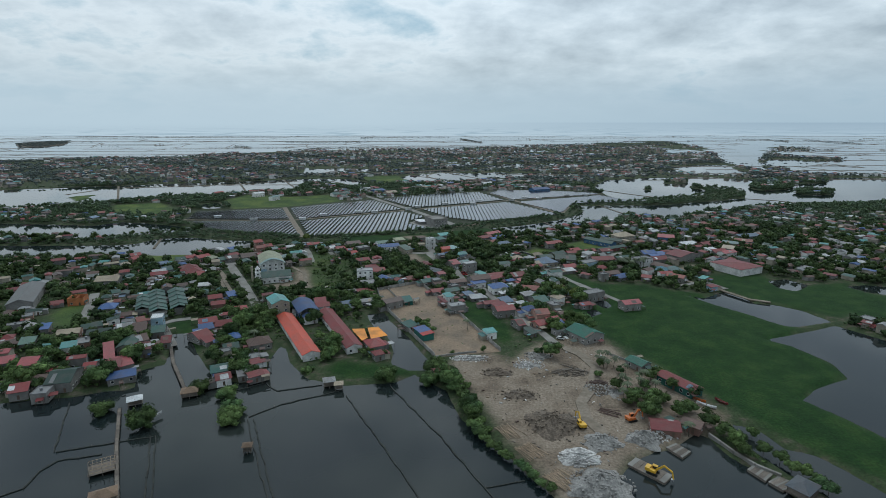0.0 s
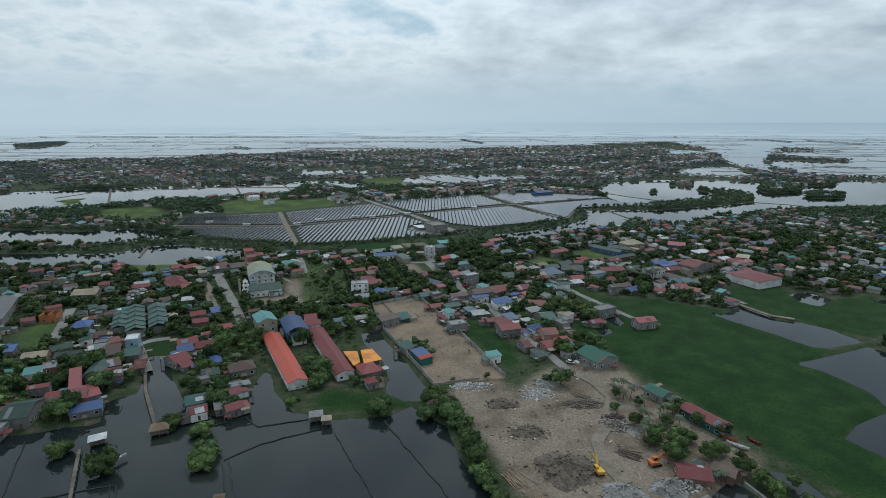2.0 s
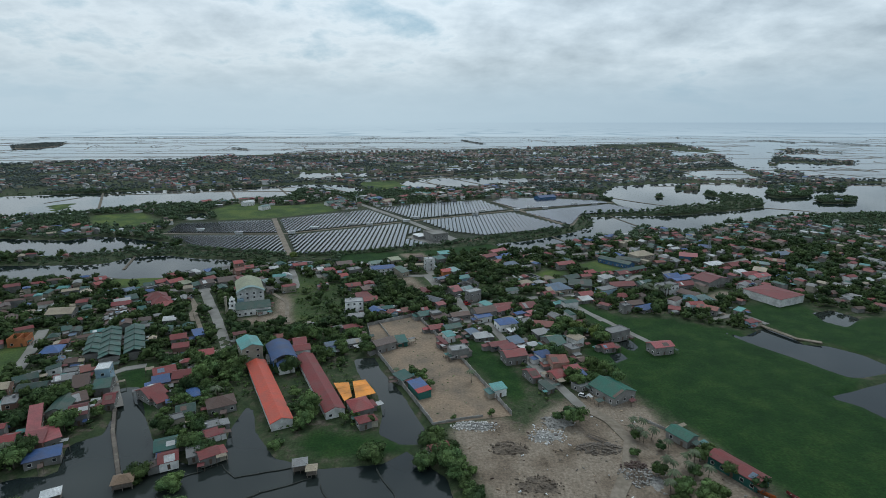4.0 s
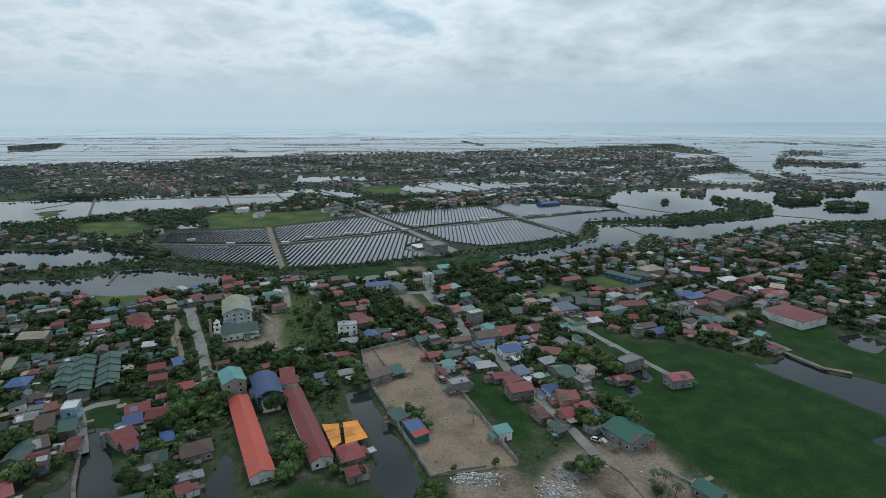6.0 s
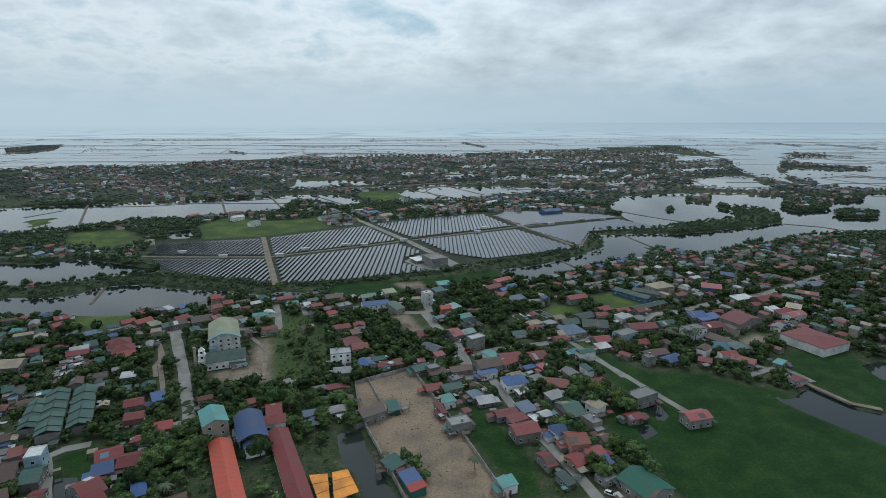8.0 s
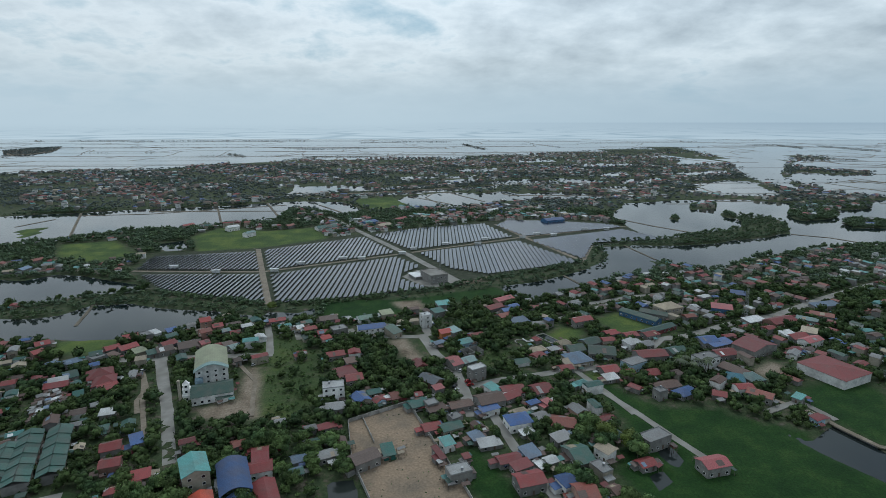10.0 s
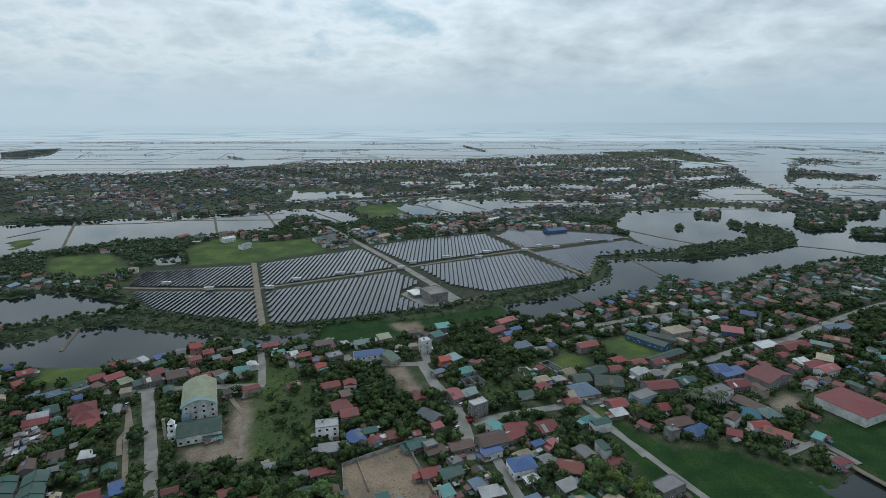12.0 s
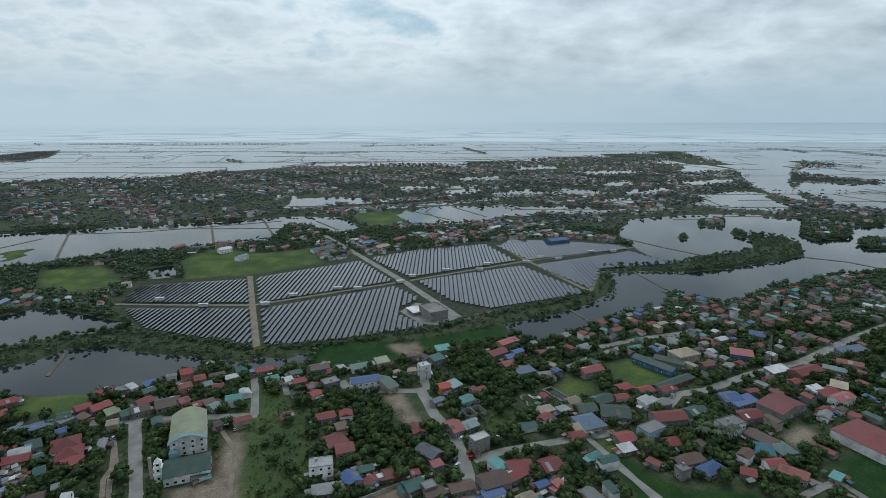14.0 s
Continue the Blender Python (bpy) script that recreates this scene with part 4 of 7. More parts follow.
house(31.5, 337.5, 19, 11.6, 7.0, 3.2, 'maroon', 'g', 'concrete')
house(36.5, 332.6, 28, 10.0, 6.0, 3.2, 'maroon', 's', 'concrete')
house(63.5, 340.1, 19, 9.8, 16.0, 4, 'green', 'g', 'concrete')
house(63.1, 368.6, -12, 12.6, 11.0, 3.2, 'brick', 'g', 'brickwall')
house(58.9, 354.8, 30, 10.0, 7.0, 3.2, 'grey', 's', 'concrete')
house(26.7, 388.7, 23, 15.5, 12.0, 5.2, 'rust', 'g', 'concrete')
house(26.0, 380.5, 27, 11.3, 6.0, 4, 'blue', 's', 'white')
house(30.1, 402.1, 43, 7.3, 10.0, 4, 'teal', 's', 'white')
house(38.3, 395.9, 35, 11.2, 9.0, 3.2, 'red', 'g', 'concrete')
house(54.7, 402.3, 31, 11.2, 8.0, 2.6, 'red', 'g', 'concrete')
house(58.7, 387.9, 39, 6.0, 6.0, 3.2, 'pink', 's', 'concrete')
house(-5.0, 385.1, 28, 6.6, 6.0, 4.8, 'grey', 'f', 'concrete')
house(7.6, 371.7, 33, 6.4, 6.0, 4.4, 'grey', 'f', 'concrete')
house(10.7, 385.9, 20, 13.3, 8.0, 3.2, 'rust', 'g', 'concrete')
house(-2.1, 381.6, 25, 10.6, 7.0, 3.2, 'rust', 's', 'concrete')
house(-12.5, 387.1, 30, 10.7, 9.0, 3.2, 'dkteal', 'g', 'concrete')
house(-5.9, 413.6, 49, 9.9, 14.0, 4, 'slate', 'p', 'brickwall')
house(-51.7, 492.2, 18, 20.6, 11.0, 6, 'blue', 'g', 'white')
house(-38.8, 492.2, 45, 8.8, 22.0, 4, 'sage', 'g', 'cream')
house(-44.0, 523.6, 27, 10.5, 9.0, 5.2, 'olive', 's', 'cream')
house(-59.9, 517.7, 25, 13.0, 10.0, 3.6, 'sage', 'g', 'white')
house(-51.2, 523.1, 26, 10.8, 9.0, 3.2, 'dkteal', 'g', 'concrete')
house(-73.3, 518.7, 30, 5.6, 6.0, 2.8, 'white', 'h', 'concrete')
house(-89.0, 517.2, 23, 14.1, 11.0, 3.2, 'brown', 'g', 'concrete')
house(-12.2, 507.2, 30, 7.2, 7.0, 10, 'white', 'f', 'white')
house(0.9, 545.4, 21, 12.1, 9.0, 5.6, 'teal', 's', 'concrete')
house(-3.4, 529.4, 35, 10.2, 9.0, 4.8, 'dkteal', 's', 'concrete')
house(1.8, 485.2, 25, 9.1, 9.0, 5.2, 'brightred', 'g', 'orangewall')
house(8.6, 487.2, 42, 9.3, 9.0, 5.2, 'ltteal', 's', 'concrete')
house(15.5, 469.8, 32, 10.8, 9.0, 4, 'teal', 'g', 'ltbluewall')
house(-2.5, 469.4, 38, 8.1, 6.0, 3.2, 'ltblue', 'g', 'concrete')
house(20.4, 456.4, 30, 13.1, 9.0, 3.6, 'none', 'f', 'concrete')
house(7.6, 438.0, 34, 8.3, 14.0, 4, 'pink', 'g', 'concrete')
house(16.6, 440.6, 35, 10.4, 9.0, 3.6, 'ltteal', 'g', 'concrete')
house(21.6, 420.8, 32, 10.2, 6.0, 8.3, 'white', 'f', 'concrete')
house(-59.9, 396.0, 13, 11.8, 8.0, 9.2, 'white', 'f', 'white')
house(-52.2, 417.2, 20, 10.6, 10.0, 3.2, 'red', 'g', 'concrete')
house(-58.6, 424.5, 36, 12.6, 11.0, 2.8, 'maroon', 's', 'concrete')
house(-57.2, 435.5, 28, 7.4, 7.0, 5.2, 'rust', 's', 'concrete')
house(-44.0, 391.1, 35, 8.8, 11.0, 4, 'blue', 'p', 'cream')
house(-55.2, 383.8, 14, 13.2, 9.0, 3.2, 'grey', 'g', 'concrete')
house(-26.0, 396.0, 23, 5.6, 9.0, 2.6, 'brick', 'g', 'brickwall')
house(-92.3, 451.0, 31, 6.1, 7.0, 3.6, 'red', 'g', 'concrete')
house(-69.8, 449.7, 22, 12.0, 9.0, 3.6, 'red', 'g', 'concrete')
house(-127.5, 512.9, 25, 12.7, 8.0, 3.2, 'red', 'g', 'concrete')
house(-86.9, 488.3, 28, 8.4, 8.0, 3.2, 'red', 'g', 'concrete')
house(-97.9, 495.8, 30, 9.7, 8.0, 3.2, 'red', 'g', 'concrete')
house(-75.8, 492.7, 32, 10.8, 9.0, 4.8, 'grey', 'f', 'concrete')
house(-106.2, 498.1, 34, 5.9, 8.0, 3.2, 'white', 'g', 'white')
house(-104.4, 509.0, 35, 9.1, 8.0, 2.8, 'green', 'g', 'concrete')
house(-82.9, 477.8, 42, 7.8, 8.0, 3.2, 'brightred', 'g', 'concrete')
hall = house(-142.1, 428.8, 23, 18.8, 30.6, 9.2, 'olive', 'a', 'white')
eave = [(-9.7 + 19.4 * k / 14, 9.3 + 3.95 * math.sin(math.pi * k / 14)) for k in range(15)]
part("front_roof", mesh_of("front_roof", *prism(eave + [(px, pz + 0.25) for px, pz in eave[::-1]], -18.2, -13.4), ["roof_ltteal"]), hall, "pale teal roof strip over the front")
part("porch", mesh_of("porch", *box_vf(-9.4, -5.0, -18.6, -15.0, -0.5, 5.0), ["wall_ltbluewall"]), hall, "small pale blue entrance block")
house(-129.4, 399.5, 22, 22.5, 17.0, 4.8, 'dkgreen', 'g', 'white')
house(-121.4, 395.5, 40, 9.7, 7.0, 2.8, 'dkgreen', 's', 'white')
house(-205.4, 418.7, 34, 14.6, 15.0, 4.4, 'red', 'h', 'white')
house(-195.0, 405.0, 53, 7.7, 9.0, 3.2, 'red', 'g', 'white')
house(-225.9, 446.8, 34, 7.7, 9.0, 4.8, 'green', 'g', 'concrete')
house(-222.9, 459.0, 46, 9.3, 9.0, 3.6, 'red', 'g', 'concrete')
house(-215.7, 448.0, 70, 6.7, 7.0, 3.2, 'rust', 's', 'concrete')
house(-212.9, 460.2, 53, 11.8, 10.0, 3.6, 'red', 'g', 'concrete')
house(-200.3, 452.3, 47, 8.0, 8.0, 4.4, 'olive', 's', 'cream')
house(-192.7, 453.0, 44, 7.4, 10.0, 3.2, 'green', 'g', 'concrete')
house(-186.2, 457.0, 38, 10.7, 11.0, 3.6, 'brown', 'g', 'concrete')
house(-188.7, 466.3, 55, 10.2, 10.0, 3.6, 'red', 'g', 'concrete')
house(-211.0, 481.0, 32, 8.6, 9.0, 4.8, 'grey', 'f', 'concrete')
house(-222.8, 480.3, 37, 10.1, 8.0, 3.2, 'red', 'g', 'concrete')
house(-193.7, 480.7, 47, 8.3, 8.0, 3.6, 'green', 'g', 'concrete')
house(-197.3, 489.3, 46, 7.8, 7.0, 4, 'blue', 's', 'concrete')
house(-206.0, 483.2, 57, 5.5, 8.0, 4.8, 'white', 's', 'white')
house(-173.4, 465.7, 30, 14.9, 14.0, 3.2, 'brown', 'g', 'concrete')
house(-175.0, 495.7, 31, 8.1, 8.0, 9.2, 'brightred', 's', 'salmon')
house(-168.7, 480.0, 42, 8.0, 9.0, 7.4, 'brick', 'g', 'brickwall')
house(-166.1, 495.0, 32, 7.8, 9.0, 5.6, 'red', 'g', 'salmon')
house(-164.1, 467.2, 48, 6.7, 8.0, 4, 'pink', 'g', 'salmon')
house(-158.3, 489.3, 40, 6.2, 8.0, 4, 'ltteal', 'g', 'concrete')
house(-149.5, 485.7, 30, 7.7, 8.0, 4, 'red', 'g', 'concrete')
house(-148.2, 466.8, 50, 7.4, 8.0, 3.2, 'brown', 'g', 'concrete')
house(-153.8, 463.7, 42, 6.1, 8.0, 3.2, 'red', 'g', 'concrete')
house(-141.8, 461.3, 55, 6.6, 9.0, 3.2, 'ltteal', 'g', 'concrete')
house(-131.1, 440.2, 37, 5.0, 7.0, 3.6, 'brown', 'g', 'concrete')
house(-236.0, 437.1, 44, 8.5, 9.0, 3.6, 'ltblue', 'g', 'concrete')
house(-246.4, 434.0, 54, 6.4, 9.0, 3.2, 'ltblue', 'g', 'concrete')
house(-224.0, 419.2, 41, 7.9, 12.0, 3.6, 'green', 'g', 'concrete')
house(-226.9, 413.2, 32, 10.3, 9.0, 3.2, 'white', 'g', 'concrete')
house(-223.4, 406.7, 25, 12.4, 9.0, 3.2, 'maroon', 'g', 'concrete')
house(-213.6, 408.5, 46, 5.4, 9.0, 2.8, 'dkteal', 'g', 'concrete')
house(-204.0, 396.7, 34, 5.5, 9.0, 3.2, 'dkteal', 'g', 'concrete')
house(-275.3, 465.8, 44, 9.0, 10.0, 3.6, 'red', 'g', 'concrete')
house(-266.0, 448.8, 60, 7.4, 9.0, 4.8, 'red', 'g', 'brickwall')
house(-167.4, 297.1, 19, 6.2, 8.0, 8.3, 'white', 'f', 'ltbluewall')
house(-180.8, 302.7, 35, 5.0, 7.0, 4, 'brick', 's', 'concrete')
house(-162.4, 288.2, 19, 7.6, 12.0, 4, 'green', 'g', 'concrete')
house(-172.8, 287.3, 28, 7.5, 12.0, 4.8, 'rust', 's', 'concrete')
house(-151.5, 275.1, 21, 5.3, 12.0, 3.2, 'maroon', 'g', 'concrete')
house(-165.6, 275.2, 40, 6.0, 12.0, 4, 'rust', 'g', 'concrete')
house(-141.3, 303.5, 30, 10.8, 11.0, 3.2, 'red', 'g', 'concrete')
house(-129.9, 299.7, 19, 9.9, 11.0, 3.2, 'red', 'g', 'concrete')
house(-137.5, 292.7, 30, 8.3, 8.0, 3.2, 'blue', 's', 'concrete')
house(-131.6, 277.6, 48, 6.1, 15.0, 2.8, 'red', 's', 'concrete')
house(-146.1, 331.4, 21, 8.9, 8.0, 4.8, 'red', 'g', 'brickwall')
house(-153.4, 343.9, 26, 9.2, 9.0, 4.8, 'red', 'g', 'concrete')
house(-144.2, 349.1, 35, 6.2, 9.0, 4.8, 'blue', 's', 'concrete')
house(-129.5, 325.4, 25, 8.3, 7.0, 2.8, 'red', 's', 'concrete')
house(-197.9, 410.7, 28, 12.8, 14.0, 4, 'red', 'h', 'concrete')
house(-192.3, 405.0, 51, 9.8, 9.0, 3.2, 'red', 'g', 'concrete')
house(-223.0, 443.3, 58, 8.7, 9.0, 4.4, 'grey', 'f', 'concrete')
house(-252.0, 389.3, 10, 16.5, 14.0, 4, 'tan', 'g', 'concrete')
house(-283.3, 348.2, 28, 15.1, 48.2, 5.6, 'warehouse', 'p', 'concrete')
house(-245.6, 343.6, 14, 9.6, 9.0, 5.2, 'none', 'f', 'orangewall')
house(-216.5, 329.0, 18, 10.4, 12.0, 3.2, 'blue', 'h', 'concrete')
house(-210.2, 283.4, 20, 11.7, 9.0, 4.4, 'tan', 'g', 'salmon')
house(-205.8, 295.3, 42, 10.6, 9.0, 3.2, 'dkgreen', 'g', 'concrete')
house(-195.2, 286.4, 19, 12.7, 9.0, 3.2, 'dkgreen', 'g', 'concrete')
house(-186.0, 294.8, 30, 8.8, 8.0, 3.6, 'grey', 'g', 'concrete')
house(-157.2, 262.3, 28, 7.4, 12.0, 4.8, 'maroon', 'g', 'concrete')
house(-167.7, 267.1, 14, 8.7, 15.0, 4.8, 'dkgreen', 'p', 'concrete')
house(-170.7, 254.8, 32, 5.1, 20.1, 4, 'pink', 's', 'salmon')
house(-160.1, 240.2, 23, 7.7, 9.0, 4.8, 'pink', 's', 'brickwall')
house(-157.2, 244.8, 43, 6.4, 11.0, 4, 'pink', 's', 'concrete')
house(-151.3, 232.2, 28, 12.3, 7.0, 3.2, 'blue', 's', 'concrete')
house(-172.1, 242.3, 18, 5.9, 10.0, 3.2, 'red', 'g', 'concrete')
house(-175.2, 228.4, 14, 11.1, 17.0, 4.8, 'dkgreen', 'g', 'concrete')
house(-202.2, 244.3, 13, 8.3, 12.0, 4.8, 'pink', 'g', 'concrete')
house(-216.6, 247.5, 29, 6.6, 11.0, 4, 'pink', 'g', 'concrete')
house(-188.8, 219.4, 23, 7.9, 11.0, 3.6, 'red', 'g', 'concrete')
house(-176.5, 215.8, 13, 6.4, 8.0, 4, 'grey', 'f', 'concrete')
house(-224.5, 272.7, 17, 7.7, 12.0, 3.6, 'sage', 'g', 'concrete')
house(-227.6, 289.0, 21, 4.8, 8.0, 4.8, 'blue', 's', 'concrete')
house(-136.2, 281.5, 54, 9.0, 14.0, 3.2, 'red', 'g', 'concrete')
house(-108.2, 239.5, 25, 8.5, 10.0, 3.2, 'dkteal', 'g', 'concrete')
house(-103.1, 231.0, 27, 7.3, 8.0, 3.2, 'red', 'g', 'white')
house(-89.2, 233.6, 37, 7.7, 7.0, 3.2, 'red', 'g', 'concrete')
house(-95.3, 234.3, 27, 5.0, 6.0, 2.8, 'grey', 's', 'concrete')
house(-99.7, 271.5, 29, 12.5, 11.0, 3.6, 'rust', 'h', 'concrete')
house(-112.9, 266.1, 26, 8.3, 9.0, 3.2, 'dkgreen', 'g', 'concrete')
house(156.5, 523.2, -51, 32.6, 10.0, 4, 'dkgreen', 'g', 'bluewall')
house(169.9, 528.6, -34, 22.4, 10.0, 4, 'dkgreen', 'g', 'concrete')
house(182.7, 534.5, 21, 19.8, 14.0, 7.4, 'tan', 'h', 'cream')
house(106.6, 511.1, 24, 17.7, 10.0, 4.8, 'red', 'g', 'concrete')
house(52.3, 534.5, 29, 10.4, 8.0, 4, 'blue', 'g', 'concrete')
house(57.9, 541.8, 36, 10.6, 7.0, 4.8, 'blue', 'g', 'concrete')
house(59.0, 510.3, 28, 14.8, 9.0, 4, 'ltblue', 's', 'concrete')
house(42.4, 541.6, 37, 17.0, 10.0, 4, 'red', 'g', 'concrete')
house(50.0, 524.5, 32, 14.2, 9.0, 3.2, 'brick', 'g', 'concrete')
house(52.5, 562.8, 38, 18.4, 9.0, 4, 'pink', 'g', 'salmon')
house(122.0, 488.1, 26, 10.8, 9.0, 3.2, 'red', 'g', 'concrete')
house(135.3, 484.3, 23, 11.5, 9.0, 3.2, 'red', 'g', 'concrete')
house(149.7, 485.9, 23, 11.8, 9.0, 3.2, 'red', 'g', 'concrete')
house(131.0, 467.5, 34, 12.6, 8.0, 4.8, 'white', 's', 'white')
house(138.2, 467.0, 22, 14.6, 9.0, 3.2, 'grey', 'g', 'concrete')
house(103.1, 470.3, 30, 14.3, 11.0, 4, 'dkgreen', 'g', 'concrete')
house(106.9, 456.1, -8, 18.0, 16.0, 3.6, 'dkgreen', 'g', 'concrete')
house(90.3, 460.8, 16, 12.4, 12.0, 3.2, 'dkgreen', 'g', 'concrete')
house(85.2, 470.6, 28, 10.6, 9.0, 2.8, 'tan', 'h', 'cream')
house(65.0, 459.9, 24, 11.6, 8.0, 2.8, 'tan', 'h', 'cream')
house(76.2, 460.8, 24, 8.4, 7.0, 2.8, 'white', 'h', 'cream')
house(87.9, 443.7, 21, 15.2, 16.0, 4, 'ltblue', 'h', 'cream')
house(81.8, 436.9, 27, 10.1, 10.0, 3.2, 'tan', 's', 'cream')
house(137.0, 449.4, 9, 20.5, 12.0, 4.4, 'red', 'g', 'concrete')
house(157.0, 457.8, 24, 14.3, 10.0, 3.2, 'green', 'g', 'concrete')
house(121.8, 435.3, 30, 15.1, 9.0, 5.6, 'grey', 'f', 'ltbluewall')
house(129.8, 424.6, 14, 11.0, 9.0, 3.2, 'red', 'h', 'concrete')
house(103.8, 428.6, 19, 11.9, 11.0, 3.2, 'red', 'g', 'concrete')
house(102.0, 418.6, 19, 9.5, 7.0, 2.8, 'white', 's', 'concrete')
house(77.5, 431.8, 21, 9.4, 8.0, 2.8, 'red', 'g', 'concrete')
house(40.7, 402.0, 19, 14.3, 12.0, 3.2, 'red', 'g', 'concrete')
house(57.3, 403.7, 23, 11.9, 12.0, 3.2, 'red', 'g', 'concrete')
house(185.0, 473.6, 17, 14.3, 12.0, 4, 'blue', 'g', 'concrete')
house(192.7, 469.6, 23, 19.7, 9.0, 3.2, 'blue', 's', 'concrete')
house(167.1, 436.8, 23, 15.2, 9.0, 8.3, 'grey', 'f', 'white')
house(186.2, 452.1, 16, 16.2, 11.0, 4, 'red', 'g', 'concrete')
house(181.7, 425.9, -59, 19.5, 11.0, 4, 'rust', 'g', 'concrete')
house(175.8, 416.7, -23, 10.2, 12.0, 4, 'cyan', 'h', 'concrete')
house(185.9, 417.3, 13, 10.9, 12.0, 4, 'ltteal', 'h', 'concrete')
house(173.3, 403.6, 8, 10.7, 7.0, 4.8, 'red', 'g', 'white')
house(179.3, 396.8, -41, 13.5, 9.0, 4, 'brick', 'g', 'concrete')
house(212.0, 461.7, 28, 25.6, 17.0, 5.6, 'maroon', 'p', 'concrete')
house(240.5, 426.0, 25, 27.0, 29.0, 5.8, 'red', 'h', 'white', low=1.6)
house(139.8, 401.4, 28, 14.8, 9.0, 2.8, 'blue', 'h', 'concrete')
house(130.5, 408.2, 19, 17.3, 9.0, 3.2, 'rust', 'g', 'concrete')
house(157.0, 398.0, -26, 7.9, 8.0, 3.2, 'red', 'g', 'concrete')
house(199.2, 394.4, -54, 5.3, 7.0, 3.2, 'teal', 's', 'concrete')
house(228.7, 539.2, -22, 16.2, 11.0, 4.8, 'pink', 's', 'bluewall')
house(262.7, 578.5, -29, 12.6, 10.0, 4, 'blue', 's', 'concrete')
house(259.8, 511.8, 23, 25.0, 12.0, 4, 'red', 'g', 'brickwall')
house(265.0, 486.1, -37, 10.3, 10.0, 5.6, 'tan', 's', 'concrete')
house(253.1, 481.3, 17, 15.5, 11.0, 3.6, 'red', 'g', 'concrete')
house(247.7, 482.8, 17, 10.6, 8.0, 4.8, 'white', 's', 'white')
house(257.0, 472.1, 25, 16.8, 9.0, 4.8, 'pink', 'g', 'white')
house(241.4, 514.7, 21, 17.8, 9.0, 3.2, 'white', 's', 'concrete')
house(158.9, 495.7, 30, 35.4, 8.0, 3.2, 'green', 'g', 'maroonwall')
house(282.5, 514.8, -37, 14.8, 9.0, 4, 'ltteal', 'g', 'concrete')
house(318.9, 548.1, 16, 26.1, 9.0, 4, 'ltblue', 's', 'concrete')
house(300.4, 524.5, -34, 16.6, 10.0, 4, 'brick', 'g', 'concrete')
house(121.8, 332.9, 15, 12.9, 9.0, 4.8, 'pink', 'g', 'concrete')
house(103.1, 352.7, 28, 14.6, 8.0, 5.6, 'grey', 'f', 'concrete')
house(92.7, 335.2, 22, 8.8, 7.0, 2.8, 'red', 'g', 'concrete')
house(108.1, 225.2, -61, 19.9, 8.0, 3.6, 'red', 'g', 'dkteal')
house(97.1, 247.0, -58, 10.5, 8.0, 3.2, 'jade', 'g', 'concrete')
house(87.3, 190.1, -12, 11.5, 9.0, 2.8, 'maroon', 'g', 'brickwall')
house(99.9, 190.7, -42, 5.9, 7.0, 2.8, 'rust', 'g', 'brickwall')
house(170.0, 948.5, 26, 34.0, 18.0, 4.8, 'blue', 'g', 'bluewall')
house(-113.2, 925.3, 54, 26.0, 14.0, 4.8, 'blue', 'g', 'bluewall')
house(-304.5, 881.3, 49, 18.0, 12.0, 5.6, 'white', 'g', 'white')
house(-265.2, 839.3, 65, 16.7, 10.0, 5.6, 'ltteal', 'g', 'white')
house(-88.6, 900.6, 49, 23.6, 14.0, 4.8, 'tan', 'g', 'cream')
house(-170.7, 888.8, 34, 30.5, 16.0, 4, 'dkteal', 'g', 'white')
house(-69.1, 959.6, 53, 25.7, 10.0, 4, 'red', 'g', 'concrete')
house(-15.2, 981.0, 45, 30.5, 10.0, 4, 'brick', 'g', 'cream')
house(85.7, 1050.0, 49, 32.9, 10.0, 4, 'white', 'g', 'white')
house(146.0, 1069.0, 43, 30.8, 10.0, 4.8, 'tan', 'g', 'cream')
house(199.9, 978.2, 45, 24.1, 10.0, 4, 'maroon', 'g', 'concrete')
house(-227.1, 900.3, 61, 16.2, 10.0, 4, 'brick', 'g', 'concrete')
house(-379.0, 901.9, 67, 19.3, 10.0, 4, 'red', 'g', 'concrete')
house(-449.1, 694.0, 63, 13.0, 10.0, 4, 'brick', 'g', 'concrete')
house(-435.4, 657.5, 89, 13.6, 10.0, 4, 'ltblue', 'g', 'concrete')



def stepped_market(x, y, rot, W, length, label):
    """A long hall whose roof is laid in short overlapping gable bays."""
    root = empty("market_hall", pose(x, y, 0, 0, 0, rot), label, "market hall", "green-roofed halls")
    n, h = round(length / 4.6), 4.6
    part("wall", mesh_of("wall", *box_vf(-W / 2 + 0.6, W / 2 - 0.6, 0.4, length - 0.4, -0.5, h - 0.3), ["wall_concrete"]), root)
    for i in range(n):
        z = h + (0.0, 0.34)[i % 2]
        bay = part("roof_bay", roof_mesh(W, length / n + 0.5, z, "p", ["roof_green"]), root, "", pose(0, (i + 0.5) * length / n, 0))
        part("ridge_cap", mesh_of("ridge_cap", *box_vf(-0.3, 0.3, -length / n / 2, length / n / 2, z + gable_rise(W, 5, "p") + 0.1, z + gable_rise(W, 5, "p") + 0.26), ["roof_dkgreen"]), bay)
    for k in range(int(length / 5)):
        for sx in (-1, 1):
            part("post", mesh_of("post", *box_vf(sx * (W / 2 - 0.3) - 0.12, sx * (W / 2 - 0.3) + 0.12, 1 + 5 * k - 0.12, 1 + 5 * k + 0.12, -0.5, h), ["wall_cream"]), root)
    for k in range(int(length / 8) + 1):
        TAKEN.append((x - math.sin(radians(rot)) * 8 * k, y + math.cos(radians(rot)) * 8 * k, W * 0.55))


